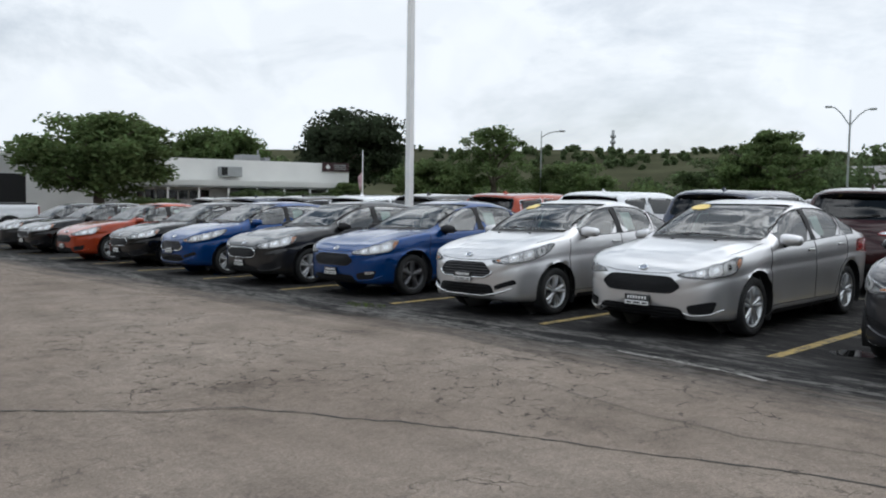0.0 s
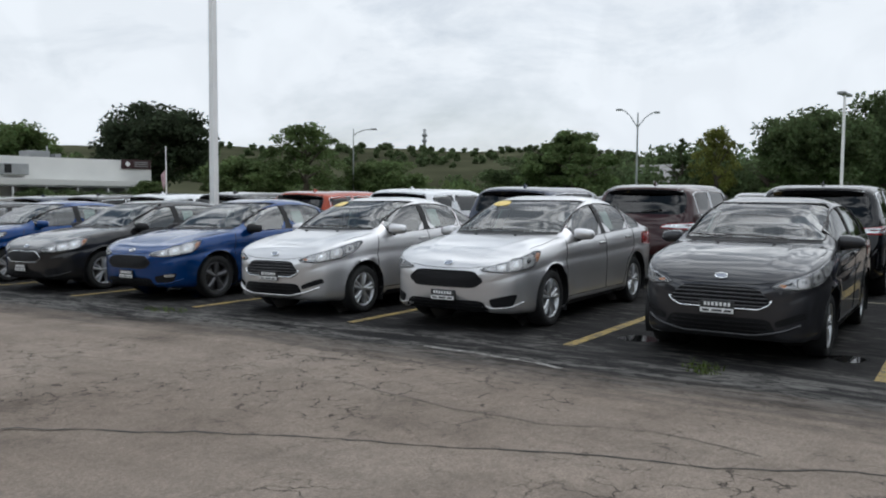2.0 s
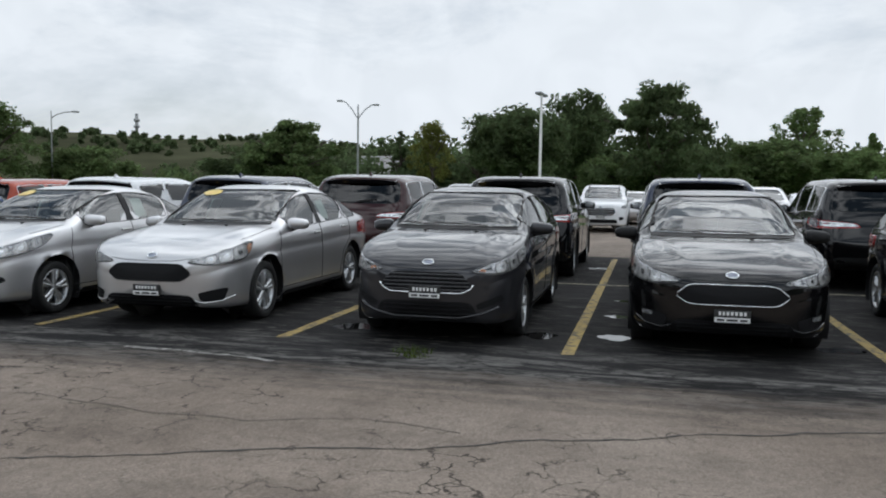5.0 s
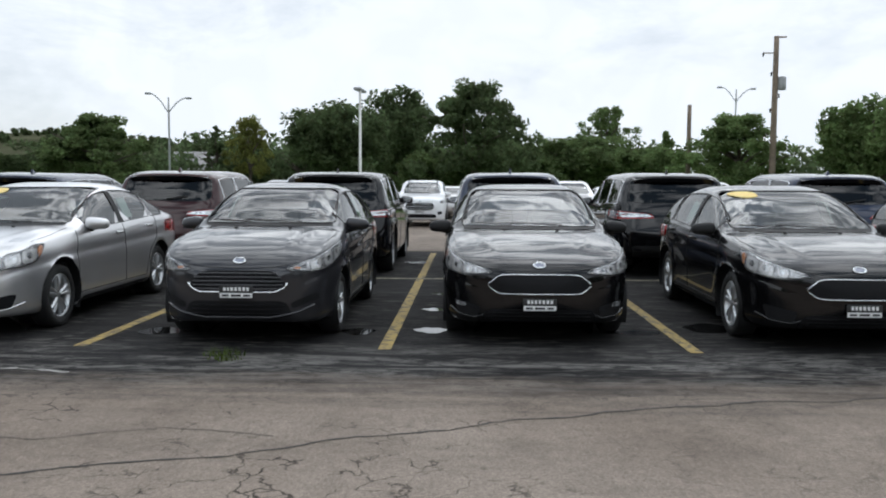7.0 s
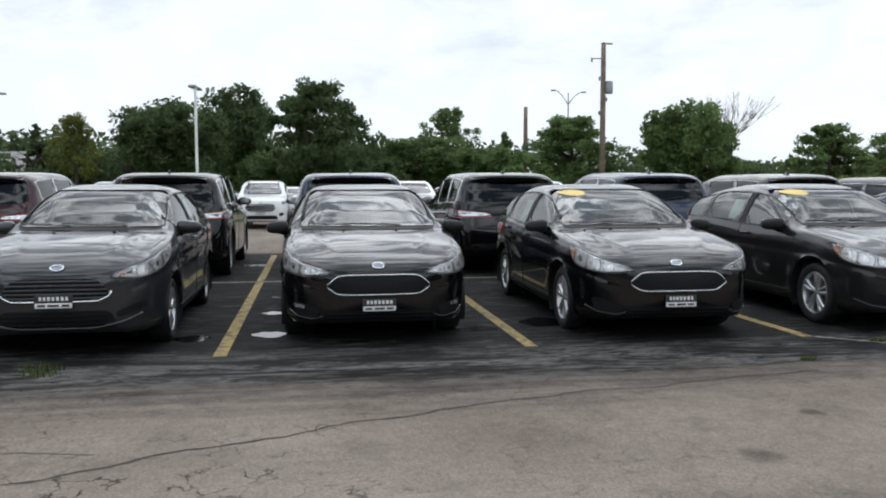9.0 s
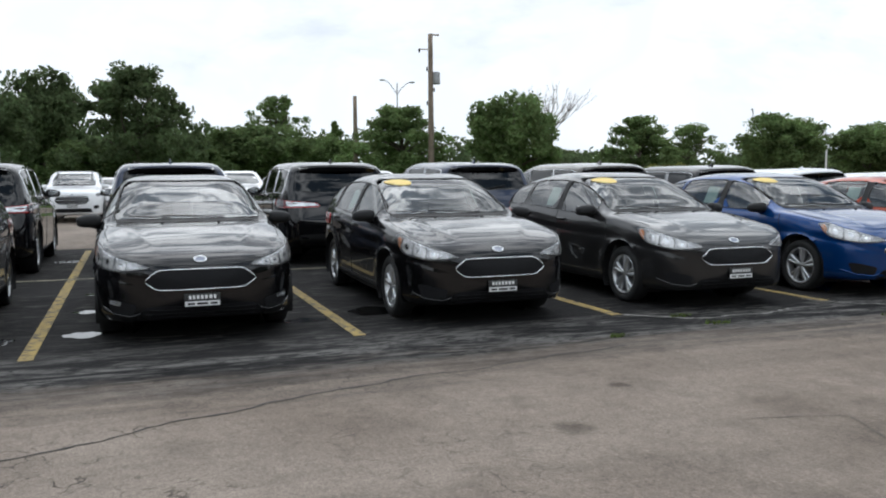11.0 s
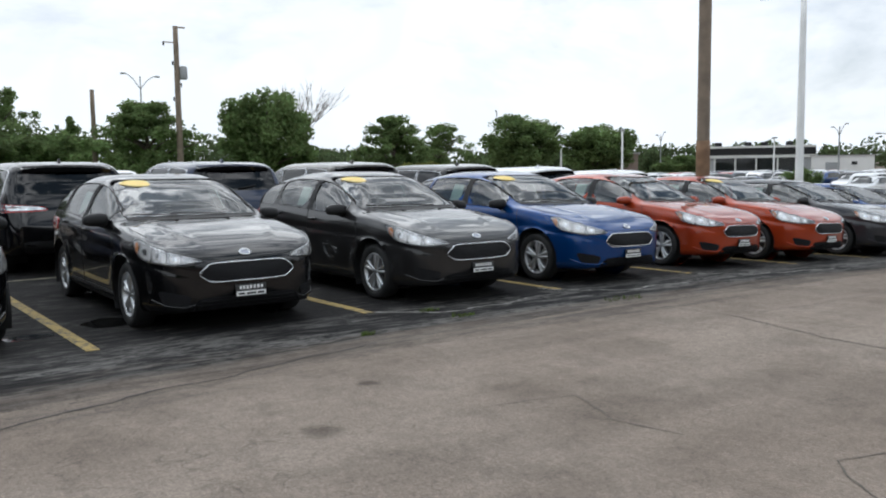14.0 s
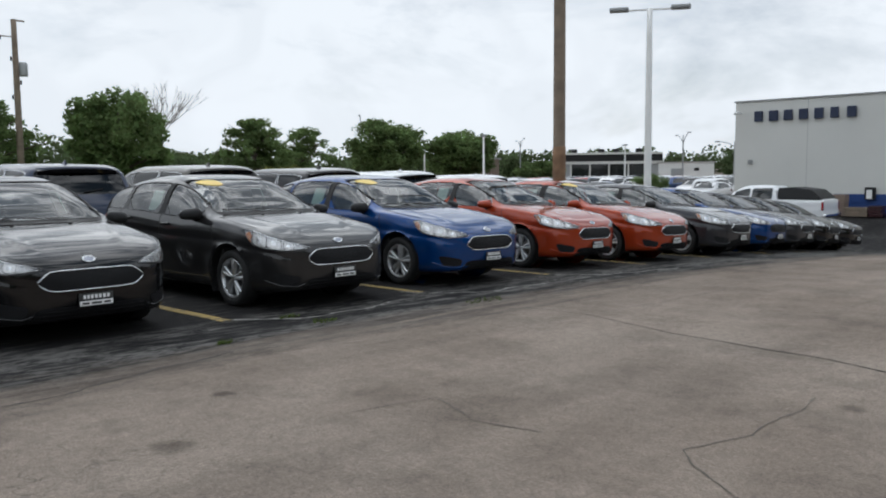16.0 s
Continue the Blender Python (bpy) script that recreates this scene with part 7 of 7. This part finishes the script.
tree("round", 5, 54.2, -26.7, 7.8, 7.0, M_LEAFLIT, "dense rounded dark green tree")
tree("spread", 1, 66.4, -45.6, 7.2, 8.2, M_LEAFLIT, "green tree past the second row")
tree("open", 6, 78, -60.0, 7.2, 7.5, M_LEAFLIT, "loose green tree past the second row")
tree("round", 4, 62.6, -58.5, 7.4, 7.8, M_LEAFLIT, "dark rounded tree past the second row")
tree("round", 5, 63.5, -71.6, 6.9, 8.8, M_LEAFLIT, "dark rounded tree past the second row")
tree("round", 3, 71.5, -79.5, 5.0, 6.5, M_LEAFLIT, "green tree past the second row")
tree("round", 4, 65.5, -89.4, 3.4, 6.0, M_LEAFLIT, "low dark shrub past the lower lot", -0.8)
tree("round", 5, 29.0, -52.8, 1.55, 2.4, M_LEAFLIT, "round green shrub at the edge of the lower lot", -1.2)
tree("round", 3, 58.5, -43.5, 2.6, 4.5, YEL, "bright yellow-green shrub past the second row", -1.0)
tree("spread", 7, 43, 56, 2.6, 6.0, MID, "low green shrub before the workshop", -1.4)
tree("round", 3, 26.5, 57.8, 1.2, 5.0, MID, "low clipped shrub before the workshop", -1.4)
for hx in range(4):
    tree("round", 5, 34.2 + hx * 2.3, 57.4 - hx * 0.31, 1.95 - 0.06 * hx, 3.6, DK, "dark hedge before the workshop", -1.6)

# the bare tree
rng_ = random.Random(4)
bare = thing("bare_tree", "leafless pale tree with thin upright branches", "tree", at=pose(59.6, -30.7, float(ground_z(59.6, -30.7))))


def twigs(p, d, ln, r, depth, out):
    q = p + d * ln
    out.append(tube([p, p.lerp(q, 0.5) + Vector((rng_.uniform(-1, 1), rng_.uniform(-1, 1), 0)) * ln * 0.06, q], r, 5, False, [1, 0.8, 0.6]))
    if depth:
        for _ in range(3 if depth > 1 else 2):
            nd = (d + Vector((rng_.uniform(-0.45, 0.45), rng_.uniform(-0.45, 0.45), rng_.uniform(0.0, 0.35)))).normalized()
            twigs(q, nd, ln * rng_.uniform(0.62, 0.85), r * 0.6, depth - 1, out)


out_ = []
twigs(Vector((0, 0, 0)), Vector((0, -0.05, 1)), 2.95, 0.14, 5, out_)
part_me("limb", joined(*out_), M_DEADWOOD, bare)

# belts of distant wood
def wood(name, label, a0, a1, d0, d1, n, h0, h1, leaf, seed, per=250, size=0.27):
    rng = np.random.default_rng(seed)
    cs, rs = [], []
    for i in range(n):
        a, d_ = radians(rng.uniform(a0, a1)), rng.uniform(d0, d1)
        x, y = d_ * math.cos(a), d_ * math.sin(a)
        z = float(ground_z(x, y) + far_rise(x, y))
        h = rng.uniform(h0, h1)
        r = h * rng.uniform(0.40, 0.6)
        cs += [(x, y, z + h - r * 0.75), (x + rng.uniform(-1, 1), y + rng.uniform(-1, 1), z + (h - r) * 0.45)]
        rs += [r, r * 0.95]
    me = leaf_cloud(rng, cs, rs, per, size)
    me.materials.append(leaf)
    ob = new(name, me)
    tagged(ob, label, "trees", kind="stuff")


wood("distant_wood", "belt of dark green trees behind the lot", -9, 22, 84, 100, 50, 4.2, 7.4, DK, 21, 260, 0.33)
wood("distant_wood", "belt of low dark trees below the hill", 22, 46, 84, 100, 40, 2.4, 4.2, DK, 31)
wood("distant_wood", "belt of mixed green scrub behind the lot", -7, 46, 74, 84, 54, 1.8, 3.6, MID, 22, 220, 0.24)
wood("distant_wood", "belt of green trees past the second row", -49, -24, 112, 135, 60, 3.5, 6.0, DK, 23, 170, 0.38)
wood("distant_wood", "dark tree belt on the skyline", -70, -22, 210, 260, 80, 5, 8.5, DK, 24, 150, 0.7)
wood("distant_wood", "tall dark tree belt on the skyline", -22, 20, 210, 250, 66, 10, 14.5, DK, 34, 170, 0.8)
wood("distant_wood", "low dark trees on the skyline", 46, 62, 210, 260, 22, 4, 8, DK, 35, 140, 0.7)
wood("distant_wood", "scattered scrub on the far hill", 14, 54, 280, 400, 200, 1.4, 3.2, DK, 25, 80, 0.75)
wood("distant_wood", "trees behind the workshop", 56, 80, 105, 130, 45, 4.0, 7.0, MID, 26, 170, 0.36)

# weeds in the cracks
def weed(x, y, r, n, h, seed):
    rng = random.Random(seed)
    vs, fs = [], []
    for _ in range(n):
        a, d_ = rng.uniform(0, 6.28), r * math.sqrt(rng.random())
        px, py = x + d_ * math.cos(a) * 0.55, y + d_ * math.sin(a) * 1.2
        z = float(ground_z(px, py))
        lean, b = rng.uniform(0.2, 1.1), rng.uniform(0, 6.28)
        hh = h * rng.uniform(0.4, 1.0)
        w = 0.006
        o = len(vs)
        dx, dy = math.cos(b), math.sin(b)
        for t in (0, 0.5, 1):
            ww = w * (1 - 0.8 * t)
            cx, cy = px + dx * lean * hh * t * t, py + dy * lean * hh * t * t
            vs += [(cx - dy * ww, cy + dx * ww, z + hh * t * (1 - 0.25 * lean * t)), (cx + dy * ww, cy - dx * ww, z + hh * t * (1 - 0.25 * lean * t))]
        fs += [(o, o + 1, o + 3, o + 2), (o + 2, o + 3, o + 5, o + 4)]
    me = pydata(vs, fs)
    me.materials.append(M_WEED)
    ob = new("weeds", me)
    tagged(ob, "tuft of green weeds growing from the asphalt", "weeds", kind="stuff")


M_WEED = leaf_mat("weed_green", (0.075, 0.105, 0.028), 0.5)
weed(6.98, 1.45, 0.16, 60, 0.09, 1)
weed(6.80, 1.40, 0.13, 45, 0.06, 9)
weed(6.9, 8.4, 0.34, 110, 0.06, 2)
weed(7.0, -5.9, 0.10, 60, 0.05, 3)
weed(6.35, -4.75, 0.08, 50, 0.05, 4)
weed(6.25, -8.1, 0.25, 70, 0.05, 5)
weed(6.55, -6.0, 0.12, 60, 0.05, 6)

# added behind the camera, unseen: a plain belt of trees and a low wall, mirrored in the cars' paint
wood("distant_wood", "unseen dark trees added behind the camera", 120, 240, 34, 46, 60, 5, 9, DK, 27, 120, 0.5)
slab(thing("boundary_wall", "plain brown unseen wall added behind the camera", "wall", kind="structure"), "wall", M_BROWN, -30.3, -30, -60, 60, -1.2, 2.6, 0.02)
